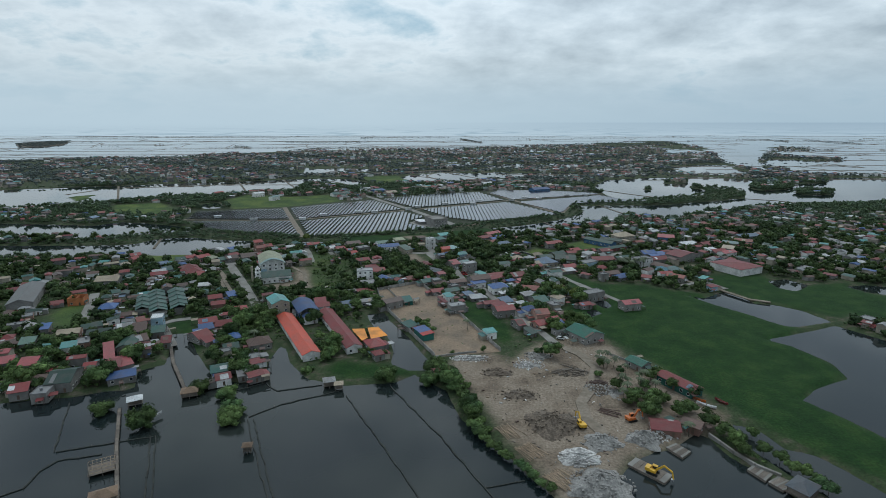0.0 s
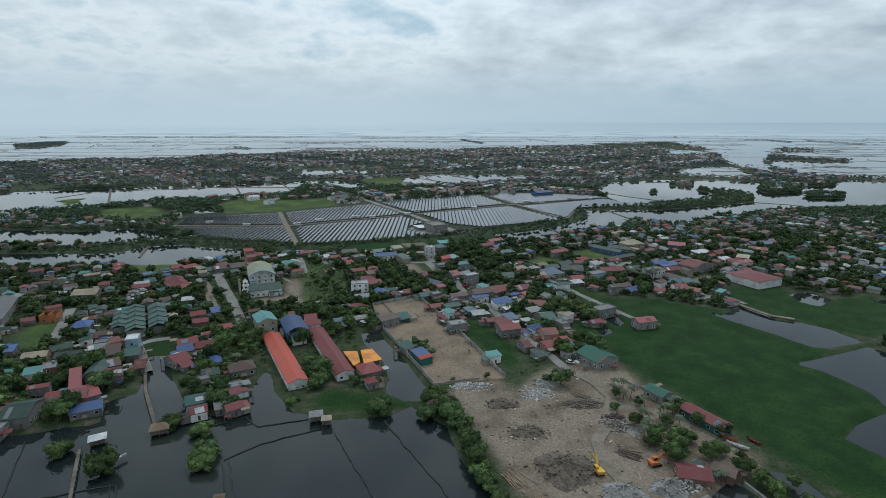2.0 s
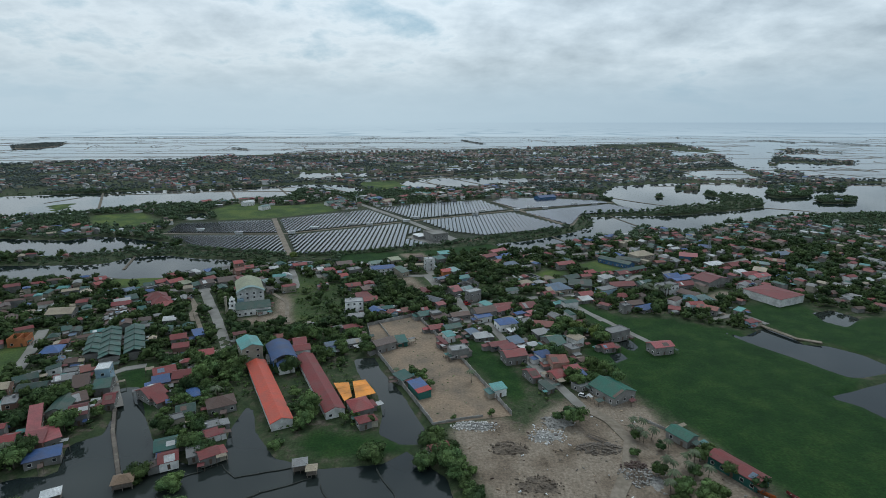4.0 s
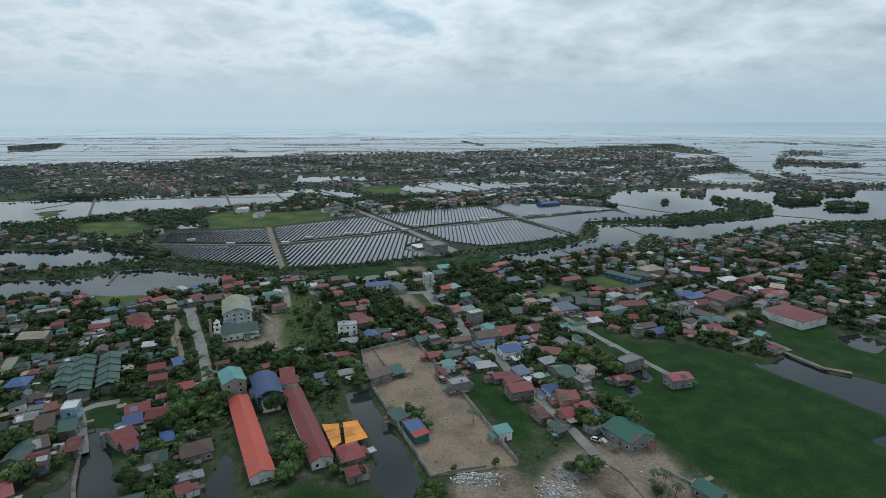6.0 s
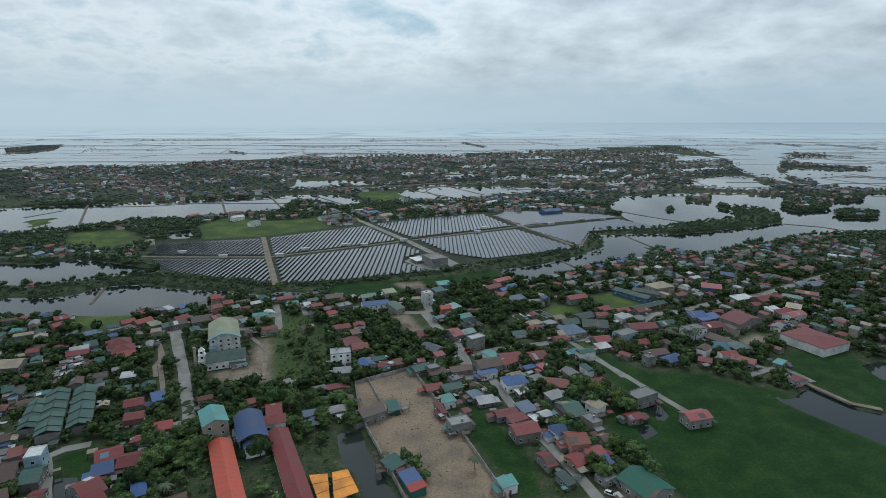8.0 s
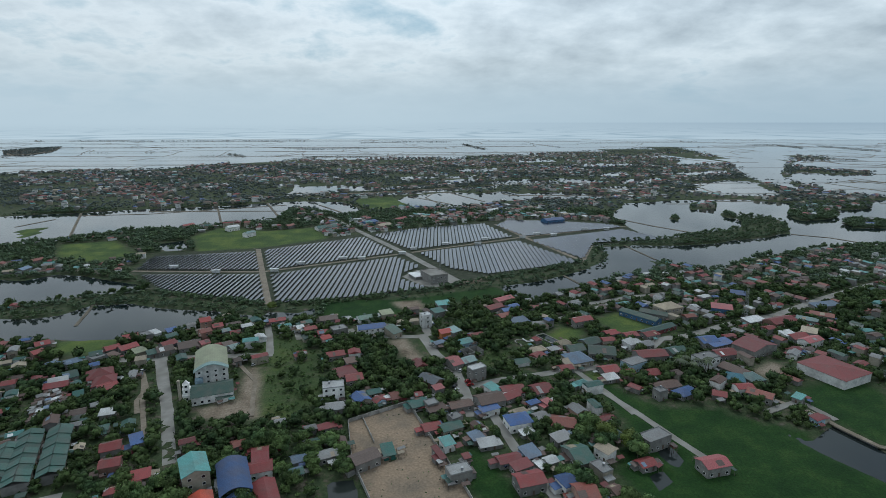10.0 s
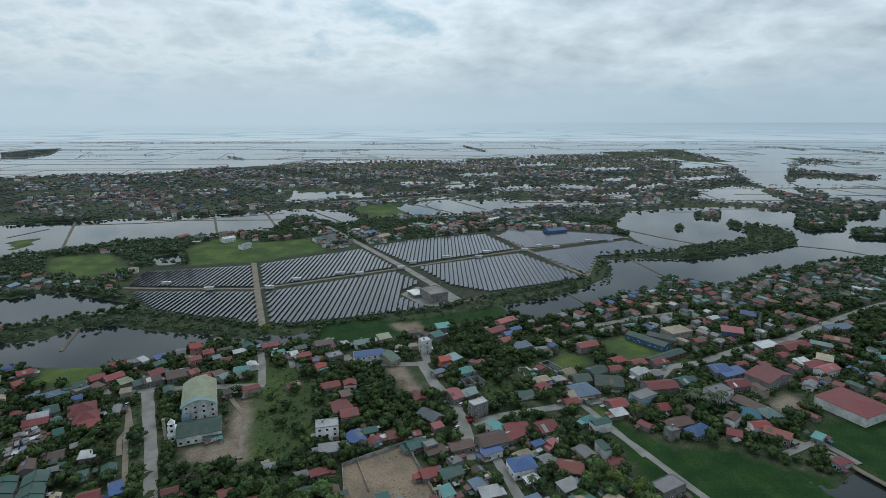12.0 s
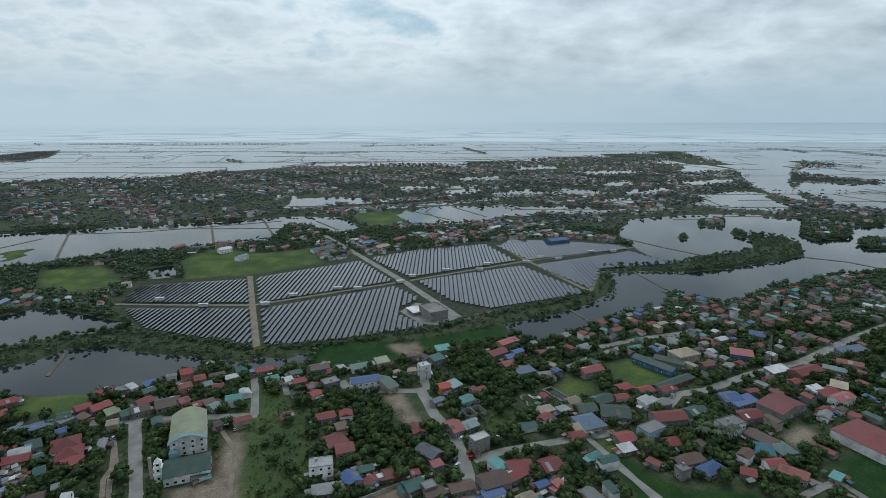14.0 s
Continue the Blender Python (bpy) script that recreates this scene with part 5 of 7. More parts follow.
stepped_market(-167, 322.5, 29, 10.5, 43, "long market hall under stepped dark green roofs")
stepped_market(-177, 316, 29, 10.5, 45, "long market hall under stepped dark green roofs")
stepped_market(-189.5, 320, 27, 7.6, 28, "narrow market hall under stepped dark green roofs")


def tin_stalls():
    """Packed small stalls under odd tin sheets."""
    r = random.Random(23)
    plot = [(-212, 365), (-194, 373), (-215, 403), (-230, 401)]
    for i in range(8):
        for j in range(6):
            u, v = (i + r.uniform(0.2, 0.8)) / 8, (j + r.uniform(0.2, 0.8)) / 6
            x = (plot[0][0] * (1 - v) + plot[1][0] * v) * (1 - u) + (plot[3][0] * (1 - v) + plot[2][0] * v) * u
            y = (plot[0][1] * (1 - v) + plot[1][1] * v) * (1 - u) + (plot[3][1] * (1 - v) + plot[2][1] * v) * u
            w, d, z = r.uniform(1.0, 1.9), r.uniform(1.3, 2.4), r.uniform(2.0, 2.9)
            key = r.choice(("white", "rust", "grey", "white", "rust", "ltblue", "brown", "grey"))
            stall = empty("tin_stall", pose(x, y, 0, 0, 0, 27 + r.gauss(0, 7)), f"small {WORDS[key]} tin-roofed market stall", "stall", "tin market stalls")
            V, F = [], []
            slab(V, F, [(-w, -d, z), (w, -d, z + 0.3), (w, d, z + 0.3), (-w, d, z)], 0.07)
            part("roof", mesh_of("roof", V, F, ["roof_" + key]), stall)
            part("wall", mesh_of("wall", *box_vf(-w * 0.85, w * 0.85, -d * 0.85, d * 0.85, -0.4, z + 0.02), ["wall_" + r.choice(("concrete", "brickwall", "cream"))]), stall)
    TAKEN.extend([(-209, 374, 9), (-214, 386, 9), (-219, 395, 9)])


tin_stalls()

# ---- more of the village between these houses ----
rng = random.Random(7)
LOT = [(-47.7, 372), (-40.4, 339.7), (-21.9, 298.1), (-4.1, 258.1), (30.6, 265.4), (10.6, 321.6), (-18, 390.6)]
COLOURS = ["red"] * 6 + ["maroon"] * 3 + ["green"] * 3 + ["dkgreen"] * 3 + ["dkteal"] * 2 + ["rust"] * 4 + ["grey"] * 5 + ["brown"] * 3 + ["blue", "ltblue", "teal", "white", "white", "pink", "tan", "brick", "brick", "sage"]
WALL_KINDS = ["concrete"] * 7 + ["white"] * 2 + ["cream"] * 2 + ["salmon", "brickwall", "ltbluewall"]


def free_points(x0, x1, y0, y1, tries, seed, wild=False, margin=4):
    r = np.random.RandomState(seed)
    X, Y = r.uniform(x0, x1, tries), r.uniform(y0, y1, tries)
    ok = (shore(X, Y) > margin) & (inside_zone(X, Y, ("grass", "marsh", "dirt", "bare")) < -5) & (inside_zone(X, Y, ("bankside",)) < 0) & (signed(LOT, X, Y) < -3) & ((inside_zone(X, Y, ("scrub", "meadow")) < 3) | wild) & (np.abs(X) < 30 + 0.9 * Y)
    return X[ok], Y[ok]


def village_density(x, y):
    """Houses stand close together on the right and along the left, and leave a wooded gap between."""
    d = 0.55 + 0.5 * math.sin(x * 0.021 + 1.0) * math.cos(y * 0.017)
    if -110 < x < 10 and 370 < y < 480:
        d -= 0.45
    if 10 < x < 115 and 335 < y < 480:
        d -= 0.4
    if x > 120 and y > 400:
        d += 0.15
    return d


def fill_houses():
    X, Y = free_points(-560, 620, 190, 690, 9000, 3)
    order = np.argsort(np.hypot(X, Y))
    X, Y = X[order], Y[order]
    gap = road_gap(X, Y)
    n = 0
    for x, y, g in zip(X, Y, gap):
        if g < 4.5 or rng.random() > village_density(x, y):
            continue
        L, D = rng.uniform(5, 10), rng.uniform(4.5, 7.5)
        rad = 0.5 * math.hypot(L, D)
        if any((x - a) ** 2 + (y - b) ** 2 < (0.86 * (rad + r)) ** 2 for a, b, r in TAKEN):
            continue
        rot = 27 + rng.choice((0, 0, 90, -90)) + rng.gauss(0, 6)
        h = rng.choice((2.6, 2.8, 3, 3.2, 3.4, 5, 5.6))
        kind = rng.choice("gggggshhf" if h < 5 else "gggsf")
        house(float(x), float(y), rot, L, D, h, rng.choice(COLOURS) if kind != "f" else "grey", kind, rng.choice(WALL_KINDS))
        n += 1
        if n >= 80:
            break


fill_houses()


SPOTS = set()


def far_houses():
    """Distant village roofs, one mesh."""
    r = np.random.RandomState(11)
    keys = ["red", "red", "maroon", "green", "dkgreen", "rust", "rust", "grey", "grey", "brown", "white", "blue", "brick", "tan", "teal", "dkteal"]
    pieces, index = [], []
    X, Y = np.concatenate([r.uniform(-1600, 1900, 26000), r.uniform(-700, 900, 5000)]), np.concatenate([r.uniform(780, 2900, 26000), r.uniform(690, 1000, 5000)])
    ok = (shore(X, Y) > 6) & (inside_zone(X, Y, ("grass", "marsh", "bare", "scrub", "meadow", "bankside")) < -4) & (np.abs(X) < 60 + 0.88 * Y) & (road_gap(X, Y) > 5)
    ok &= (shore(X, Y) > 16) | (Y > 1040)
    clump = np.sin(X * 0.012 + 0.6) * np.cos(Y * 0.011 + 1.1) + 0.6 * np.sin(X * 0.031 + Y * 0.027) + r.uniform(-0.8, 0.8, len(X))
    ok &= clump > 0.12
    pts = [(x, y) for x, y in zip(X[ok], Y[ok]) if y < 2300 or rng.random() < 0.5][:7000]
    A, B = free_points(-620, 700, 330, 700, 9000, 5, False, 9)
    for x, y, g in zip(A, B, road_gap(A, B)):
        if g > 4 and rng.random() < 0.6 * village_density(x, y) and not any((x - a) ** 2 + (y - b) ** 2 < (0.9 * (4 + q)) ** 2 for a, b, q in TAKEN):
            TAKEN.append((x, y, 4))
            pts.append((x, y))
    for x, y in pts:
        big = 1.25 if y > 900 else 1.0
        L, D, h, a = big * r.uniform(5, 11), big * r.uniform(4, 7.5), big * r.choice([2.6, 3, 3.2, 5, 5.6]), radians(27 + 90 * r.randint(2) + 8 * r.normal())
        c, s = math.cos(a), math.sin(a)
        V, F = box_vf(-L / 2, L / 2, -D / 2, D / 2, -1, h)
        V2 = [(-L / 2 - 0.4, -D / 2 - 0.4, h), (L / 2 + 0.4, -D / 2 - 0.4, h), (L / 2 + 0.4, D / 2 + 0.4, h), (-L / 2 - 0.4, D / 2 + 0.4, h), (-L / 2, 0, h + D * 0.2), (L / 2, 0, h + D * 0.2)]
        F2 = [(0, 1, 5, 4), (2, 3, 4, 5), (1, 2, 5), (3, 0, 4), (3, 2, 1, 0)]
        V, F = joined([(V, F), (V2, F2)])
        pieces.append(([(x + c * p - s * q, y + s * p + c * q, z) for p, q, z in V], F))
        k = r.randint(len(keys))
        index += [len(keys) + r.choice([0, 0, 1, 2, 2])] * 6 + [k] * 5
        SPOTS.add((int(x // 9), int(y // 9)))
    V, F = joined_fast(pieces)
    tagged(new("distant_houses", mesh_of("distant_houses", V, F, ["roof_" + k for k in keys] + ["wall_concrete", "wall_white", "wall_cream"], index)),
           "distant low village houses with coloured metal roofs", "houses", kind="stuff")


def joined_fast(pieces):
    V, F, o = [], [], 0
    for v, f in pieces:
        V.extend(v)
        F.extend(tuple(i + o for i in q) for q in f)
        o += len(v)
    return V, F


far_houses()


def tin_clutter():
    """Small patched lean-to roofs, tarps and awnings pressed in between the houses, one mesh."""
    r = np.random.RandomState(15)
    keys = ["rust", "grey", "white", "red", "brown", "teal", "blue", "tan", "maroon", "green", "rust", "grey"]
    V, F, index = [], [], []
    for a, b, q in list(TAKEN):
        if q > 15 or b > 560:
            continue
        for _ in range(r.randint(1, 5)):
            t = r.uniform(0, 6.28)
            x, y = a + (q + r.uniform(-0.6, 1.6)) * math.cos(t), b + (q + r.uniform(-0.6, 1.6)) * math.sin(t)
            w, d, z, rot = r.uniform(0.8, 2.2), r.uniform(0.7, 1.7), r.uniform(1.8, 2.9), radians(27 + 6 * r.normal())
            c, s, rise = math.cos(rot), math.sin(rot), r.uniform(0.1, 0.5)
            quad = [(x + c * p - s * k, y + s * p + c * k, z + (rise if k > 0 else 0)) for p, k in ((-w, -d), (w, -d), (w, d), (-w, d))]
            slab(V, F, quad, 0.08)
            index += [r.randint(len(keys))] * 6
            for px, py, pz in quad:
                v, f = box_vf(px * 0.96 + x * 0.04 - 0.06, px * 0.96 + x * 0.04 + 0.06, py * 0.96 + y * 0.04 - 0.06, py * 0.96 + y * 0.04 + 0.06, -0.5, pz)
                o = len(V)
                V += v
                F += [tuple(i + o for i in g) for g in f]
                index += [len(keys)] * 6
    tagged(new("lean_to_roofs", mesh_of("lean_to_roofs", V, F, ["roof_" + k for k in keys] + ["timber"], index)), "small patched tin lean-to roofs and awnings beside houses", "roofs", kind="stuff")


tin_clutter()

# ---- trees ----


def leaf_quads(r, lobes, count, size, flat=0.75):
    """Small leafy sprays set over the shells of several lobes."""
    w = np.array([l[3] ** 2 for l in lobes])
    pick = r.choice(len(lobes), count, p=w / w.sum())
    L = np.array(lobes)[pick]
    d = r.normal(size=(count, 3))
    d /= np.linalg.norm(d, axis=1)[:, None]
    d[:, 2] = np.where(d[:, 2] < -0.3, -d[:, 2], d[:, 2])
    p = L[:, :3] + d * np.stack([L[:, 3], L[:, 3], L[:, 3] * flat], axis=1) * r.uniform(0.82, 1.28, (count, 1))
    nrm = d + r.normal(size=(count, 3)) * 0.5
    nrm /= np.linalg.norm(nrm, axis=1)[:, None]
    u = np.cross(nrm, r.normal(size=(count, 3)))
    u /= np.linalg.norm(u, axis=1)[:, None]
    s = size * r.uniform(0.6, 1.3, (count, 1))
    v = np.cross(nrm, u) * s * r.uniform(0.6, 1.0, (count, 1))
    u = u * s
    return np.stack([p - u, p - v, p + u, p + v], axis=1)


def sphere_quads(n):
    """A ball of welded quads from a cut cube: points and faces."""
    key, V, F = {}, [], []
    for axis in range(3):
        for side in (-1, 1):
            idx = {}
            for i in range(n + 1):
                for j in range(n + 1):
                    q = [0, 0, 0]
                    q[axis], q[(axis + 1) % 3], q[(axis + 2) % 3] = side, 2 * i / n - 1, 2 * j / n - 1
                    t = tuple(round(c, 4) for c in q)
                    if t not in key:
                        key[t] = len(V)
                        V.append(Vector(q).normalized()[:])
                    idx[i, j] = key[t]
            for i in range(n):
                for j in range(n):
                    f = (idx[i, j], idx[i + 1, j], idx[i + 1, j + 1], idx[i, j + 1])
                    F.append(f if side > 0 else f[::-1])
    return np.array(V), np.array(F)


def crown_arrays(r, lobes, count, size, flat=0.75, cut=2):
    """A leafy crown: uneven solid lobes under loose sprays of leaves."""
    ball, faces = sphere_quads(cut)
    Vs, Fs, o = [], [], 0
    for cx, cy, cz, R in lobes:
        k = R * (0.84 + 0.26 * r.uniform(-1, 1, (len(ball), 1)))
        Vs.append(ball * k * np.array([1, 1, flat]) + np.array([cx, cy, cz]))
        Fs.append(faces + o)
        o += len(ball)
    q = leaf_quads(r, lobes, count, size, flat)
    Vs.append(q.reshape(-1, 3))
    Fs.append(np.arange(len(q) * 4).reshape(-1, 4) + o)
    return np.concatenate(Vs), np.concatenate(Fs)


def array_mesh(name, V, F, mat, smooth=True):
    me = bpy.data.meshes.new(name)
    me.vertices.add(len(V))
    me.vertices.foreach_set("co", np.asarray(V, dtype=np.float32).ravel())
    me.loops.add(F.size)
    me.loops.foreach_set("vertex_index", F.astype(np.int32).ravel())
    me.polygons.add(len(F))
    me.polygons.foreach_set("loop_start", np.arange(0, F.size, 4, dtype=np.int32))
    me.polygons.foreach_set("use_smooth", np.full(len(F), smooth, dtype=bool))
    me.materials.append(MATS[mat])
    me.update(calc_edges=True)
    return me


def tree_lobes(r, H, W, n):
    lobes = [(0, 0, H * 0.6, W * 0.33)]
    for k in range(n):
        a = 2 * math.pi * k / n + r.uniform(-0.4, 0.4)
        q = W * r.uniform(0.2, 0.36)
        lobes.append((q * math.cos(a), q * math.sin(a), H * r.uniform(0.38, 0.8), W * r.uniform(0.15, 0.25)))
    return lobes


def trunk_mesh(r, H, W):
    V, F = [], []

    def limb(a, b, ra, rb):
        o = len(V)
        a, b = Vector(a), Vector(b)
        d = (b - a).normalized()
        s = d.cross(Vector((0.3, 1, 0.2))).normalized()
        u = d.cross(s)
        for c, rad in ((a, ra), (b, rb)):
            for k in range(6):
                V.append(tuple(c + (s * math.cos(k * math.pi / 3) + u * math.sin(k * math.pi / 3)) * rad))
        F.extend((o + k, o + (k + 1) % 6, o + 6 + (k + 1) % 6, o + 6 + k) for k in range(6))

    limb((0, 0, -1.4), (0.1, 0, H * 0.42), 0.03 * H, 0.02 * H)
    for k in range(4):
        a = k * 1.57 + r.uniform(-0.4, 0.4)
        limb((0.1, 0, H * r.uniform(0.28, 0.42)), (W * 0.25 * math.cos(a), W * 0.25 * math.sin(a), H * r.uniform(0.5, 0.7)), 0.015 * H, 0.006 * H)
    return mesh_of("trunk", V, F, ["bark"])


def tree_proto(name, label, H, W, n, count, size, leaf, seed, flat=0.75):
    r = np.random.RandomState(seed)
    root = empty(name, pose(0, -400 - 20 * seed, -30), label, "tree", "village trees")
    part("trunk", trunk_mesh(r, H, W), root)
    V, F = crown_arrays(r, tree_lobes(r, H, W, n), count, size, flat)
    part("crown", array_mesh("crown", V, F, leaf), root)
    return root


def palm_proto():
    r = np.random.RandomState(5)
    root = empty("palm_tree", pose(0, -700, -30), "coconut palm with drooping green fronds", "palm tree", "palms")
    V, F = [], []
    for k in range(7):
        t, rad = k / 6, 0.22 - 0.08 * k / 6
        V += [(0.8 * t * t + rad * math.cos(q * math.pi / 3), rad * math.sin(q * math.pi / 3), -1.3 + 10.3 * t) for q in range(6)]
        if k:
            F += [(6 * k - 6 + q, 6 * k - 6 + (q + 1) % 6, 6 * k + (q + 1) % 6, 6 * k + q) for q in range(6)]
    part("trunk", mesh_of("trunk", V, F, ["bark"]), root)
    quads = []
    for k in range(16):
        a, rise = k * 2.4, r.uniform(-0.1, 0.9)
        d = np.array([math.cos(a), math.sin(a), 0])
        s = np.array([-math.sin(a), math.cos(a), 0])
        P = [np.array([0.8, 0, 9.0]) + d * t * 3.6 + np.array([0, 0, 1]) * (rise * 2.0 * t - 2.6 * t * t) for t in np.linspace(0, 1, 6)]
        for i in range(5):
            w0, w1 = 0.55 * math.sin(math.pi * (0.12 + 0.8 * i / 5)), 0.55 * math.sin(math.pi * (0.12 + 0.8 * (i + 1) / 5))
            dz = np.array([0, 0, 0.22])
            quads.append([P[i], P[i + 1], P[i + 1] + s * w1 - dz, P[i] + s * w0 - dz])
            quads.append([P[i + 1], P[i], P[i] - s * w0 - dz, P[i + 1] - s * w1 - dz])
    part("crown", quad_mesh("crown", np.array(quads), ["palm_leaf"]), root)
    return root


PROTOS = [
    tree_proto("tree", "broad leafy green tree with a rounded crown", 8, 9, 8, 700, 0.36, "leaves", 1),
    tree_proto("tree", "broad leafy green tree with a rounded crown", 10, 9, 9, 740, 0.36, "leaves", 2, 0.9),
    tree_proto("tree", "spreading dark green mango tree", 9, 11, 10, 850, 0.38, "leaves", 3, 0.7),
    tree_proto("tree", "small leafy green tree with an open crown", 6, 6, 6, 450, 0.3, "leaves", 4),
]
LIME = tree_proto("tree", "bright yellow-green leafy tree", 8, 9, 8, 650, 0.36, "leaves_lime", 5)
BUSH = tree_proto("bush", "low sprawling green bush at the shore", 4, 7, 8, 520, 0.32, "leaves", 6, 0.7)
WILLOW = tree_proto("tree", "feathery green tree standing in the shallows", 6, 9, 13, 1100, 0.3, "leaves", 8, 0.8)
PALM = palm_proto()


def plant(proto, x, y, scale=1.0, z=0.0):
    t = copy_thing(proto, pose(x, y, z, 0, 0, rng.uniform(0, 360)) @ Matrix.Diagonal((scale, scale, scale * rng.uniform(0.85, 1.15), 1)))
    return t



# ---- walled sand lot ----
V = [(x, y, 0.16) for x, y in LOT] + [(x, y, -0.4) for x, y in LOT]
k = len(LOT)
tagged(new("lot_floor", mesh_of("lot_floor", V, [tuple(range(k))] + [(i, i + k, (i + 1) % k + k, (i + 1) % k) for i in range(k)], ["sand"])),
       "bare tan sand of a cleared lot", "ground", kind="structure")


def wall_line(points, h, label, thick=0.22, base=0.0, mat="block_wall", name="boundary_wall"):
    """A low wall with piers, following a line."""
    root = empty(name, pose(points[0][0], points[0][1], base), label, "wall", "boundary walls")
    ox, oy = points[0]
    for (ax, ay), (bx, by) in zip(points, points[1:]):
        d = math.hypot(bx - ax, by - ay)
        n = max(1, round(d / 6))
        for i in range(n):
            p = [(ax + (bx - ax) * t - ox, ay + (by - ay) * t - oy) for t in (i / n, (i + 0.94) / n)]
            hh = h * rng.uniform(0.93, 1.04)
            part("panel", mesh_of("panel", *beam_vf((*p[0], hh / 2 - 0.2), (*p[1], hh / 2 - 0.2), thick, hh + 0.4), [mat]), root)
            part("pier", mesh_of("pier", *box_vf(p[0][0] - 0.2, p[0][0] + 0.2, p[0][1] - 0.2, p[0][1] + 0.2, -0.4, h + 0.2), [mat]), root)
    return root


wall_line([(-47.7, 372), (-18, 390.6)], 2.3, "grey concrete boundary wall of the sand lot")
wall_line([(-18, 390.6), (10.6, 321.6), (30.6, 265.4)], 2.3, "grey concrete boundary wall of the sand lot")
wall_line([(-47.7, 372), (-40.4, 339.7), (-21.9, 298.1), (-4.1, 258.1)], 2.3, "stained concrete wall between canal and sand lot")
wall_line([(-4.1, 258.1), (8, 262), (18, 264.5)], 1.2, "low broken block wall beside the yard")
wall_line([(86, 263), (92, 256), (99, 249)], 1.2, "low grey block wall along the yard")
wall_line([(-40.9, 376.1), (-31.7, 353.2)], 1.6, "short inner block wall in the lot")
wall_line([(104, 187.5), (107.6, 175.7), (111.2, 168), (117, 162)], 1.6, "weathered concrete quay wall", 0.9, -0.9, "concrete_road")
wall_line([(20, 478), (33, 505), (48, 500)], 1.5, "pale block wall round a garden")


def sheet_roof(name, label, quad, z, rise, mat, posts=True, group=""):
    """A sloping metal sheet on posts over four ground corners."""
    cx, cy = sum(p[0] for p in quad) / 4, sum(p[1] for p in quad) / 4
    root = empty(name, pose(cx, cy, 0), label, "shed", group)
    q = [(x - cx, y - cy, z + (rise if i in (0, 3) else 0)) for i, (x, y) in enumerate(quad)]
    V, F = [], []
    slab(V, F, q, 0.12)
    part("roof", mesh_of("roof", V, F, [mat]), root)
    if posts:
        for x, y, h in q:
            part("post", mesh_of("post", *box_vf(x * 0.94 - 0.1, x * 0.94 + 0.1, y * 0.94 - 0.1, y * 0.94 + 0.1, -0.5, h), ["timber"]), root)
    return root


def arched_hall():
    root = empty("covered_court", pose(-86.5, 319.5, 0, 0, 0, 26), "covered court with a blue barrel-vault roof", "hall")
    part("roof", roof_mesh(13, 24, 6.5, "a", ["roof_blue", "roof_blue"]), root)
    part("wall", mesh_of("wall", *joined([box_vf(-5.6, 5.6, 8, 11, -0.5, 6.3)]), ["wall_bluewall"]), root)
    for sx in (-5.8, 5.8):
        for sy in (-11, -5.5, 0, 5.5):
            part("column", mesh_of("column", *box_vf(sx - 0.25, sx + 0.25, sy - 0.25, sy + 0.25, -0.5, 6.6), ["wall_bluewall"]), root)
    porch = part("porch", roof_mesh(9, 5, 4.6, "a", ["roof_blue", "wall_white"]), root, "white porch under a small blue vault", pose(0, -13, 0))
    part("wall", mesh_of("wall", *box_vf(-4, 4, -2, 2, -0.5, 4.6), ["wall_white"]), porch)
    TAKEN.append((-86.5, 319.5, 14))


arched_hall()
for quad in ([(-52.4, 289), (-43.7, 270.3), (-41.2, 275), (-45.3, 290.4)], [(-43.6, 290.8), (-39.2, 273), (-30.6, 278.3), (-37.7, 293.2)]):
    (ax, ay), (bx, by), (cx, cy), (dx, dy) = quad
    for i in range(3):
        f, g = i / 3, (i + 0.9) / 3
        strip = [(ax + (bx - ax) * f, ay + (by - ay) * f), (ax + (bx - ax) * g, ay + (by - ay) * g), (dx + (cx - dx) * g, dy + (cy - dy) * g), (dx + (cx - dx) * f, dy + (cy - dy) * f)]
        sheet_roof("tarpaulin_shelter", "bright orange tarpaulin shade on thin posts", [strip[1], strip[2], strip[3], strip[0]], 3.2 + 0.25 * i, 0.3, "tarp_orange", group="orange shades")
TAKEN.append((-42, 281, 11))


def two_tone_shed():
    root = empty("shed", pose(-11, 286, 0, 0, 0, 27), "dark green shed with a blue and red metal roof", "shed")
    part("wall", mesh_of("wall", *box_vf(-3.2, 3.2, -6.4, 6.4, -0.4, 3.7), ["wall_dkteal"]), root)
    for y0, y1, mat, lab in ((-6.8, -2.2, "roof_brightred", "red metal roof sheet"), (-2.2, 6.8, "roof_blue", "blue metal roof sheet")):
        V, F = [], []
        slab(V, F, [(-3.6, y0, 3.7), (3.6, y0, 4.3), (3.6, y1, 4.3), (-3.6, y1, 3.7)], 0.12)
        part("roof", mesh_of("roof", V, F, [mat]), root, lab)


two_tone_shed()


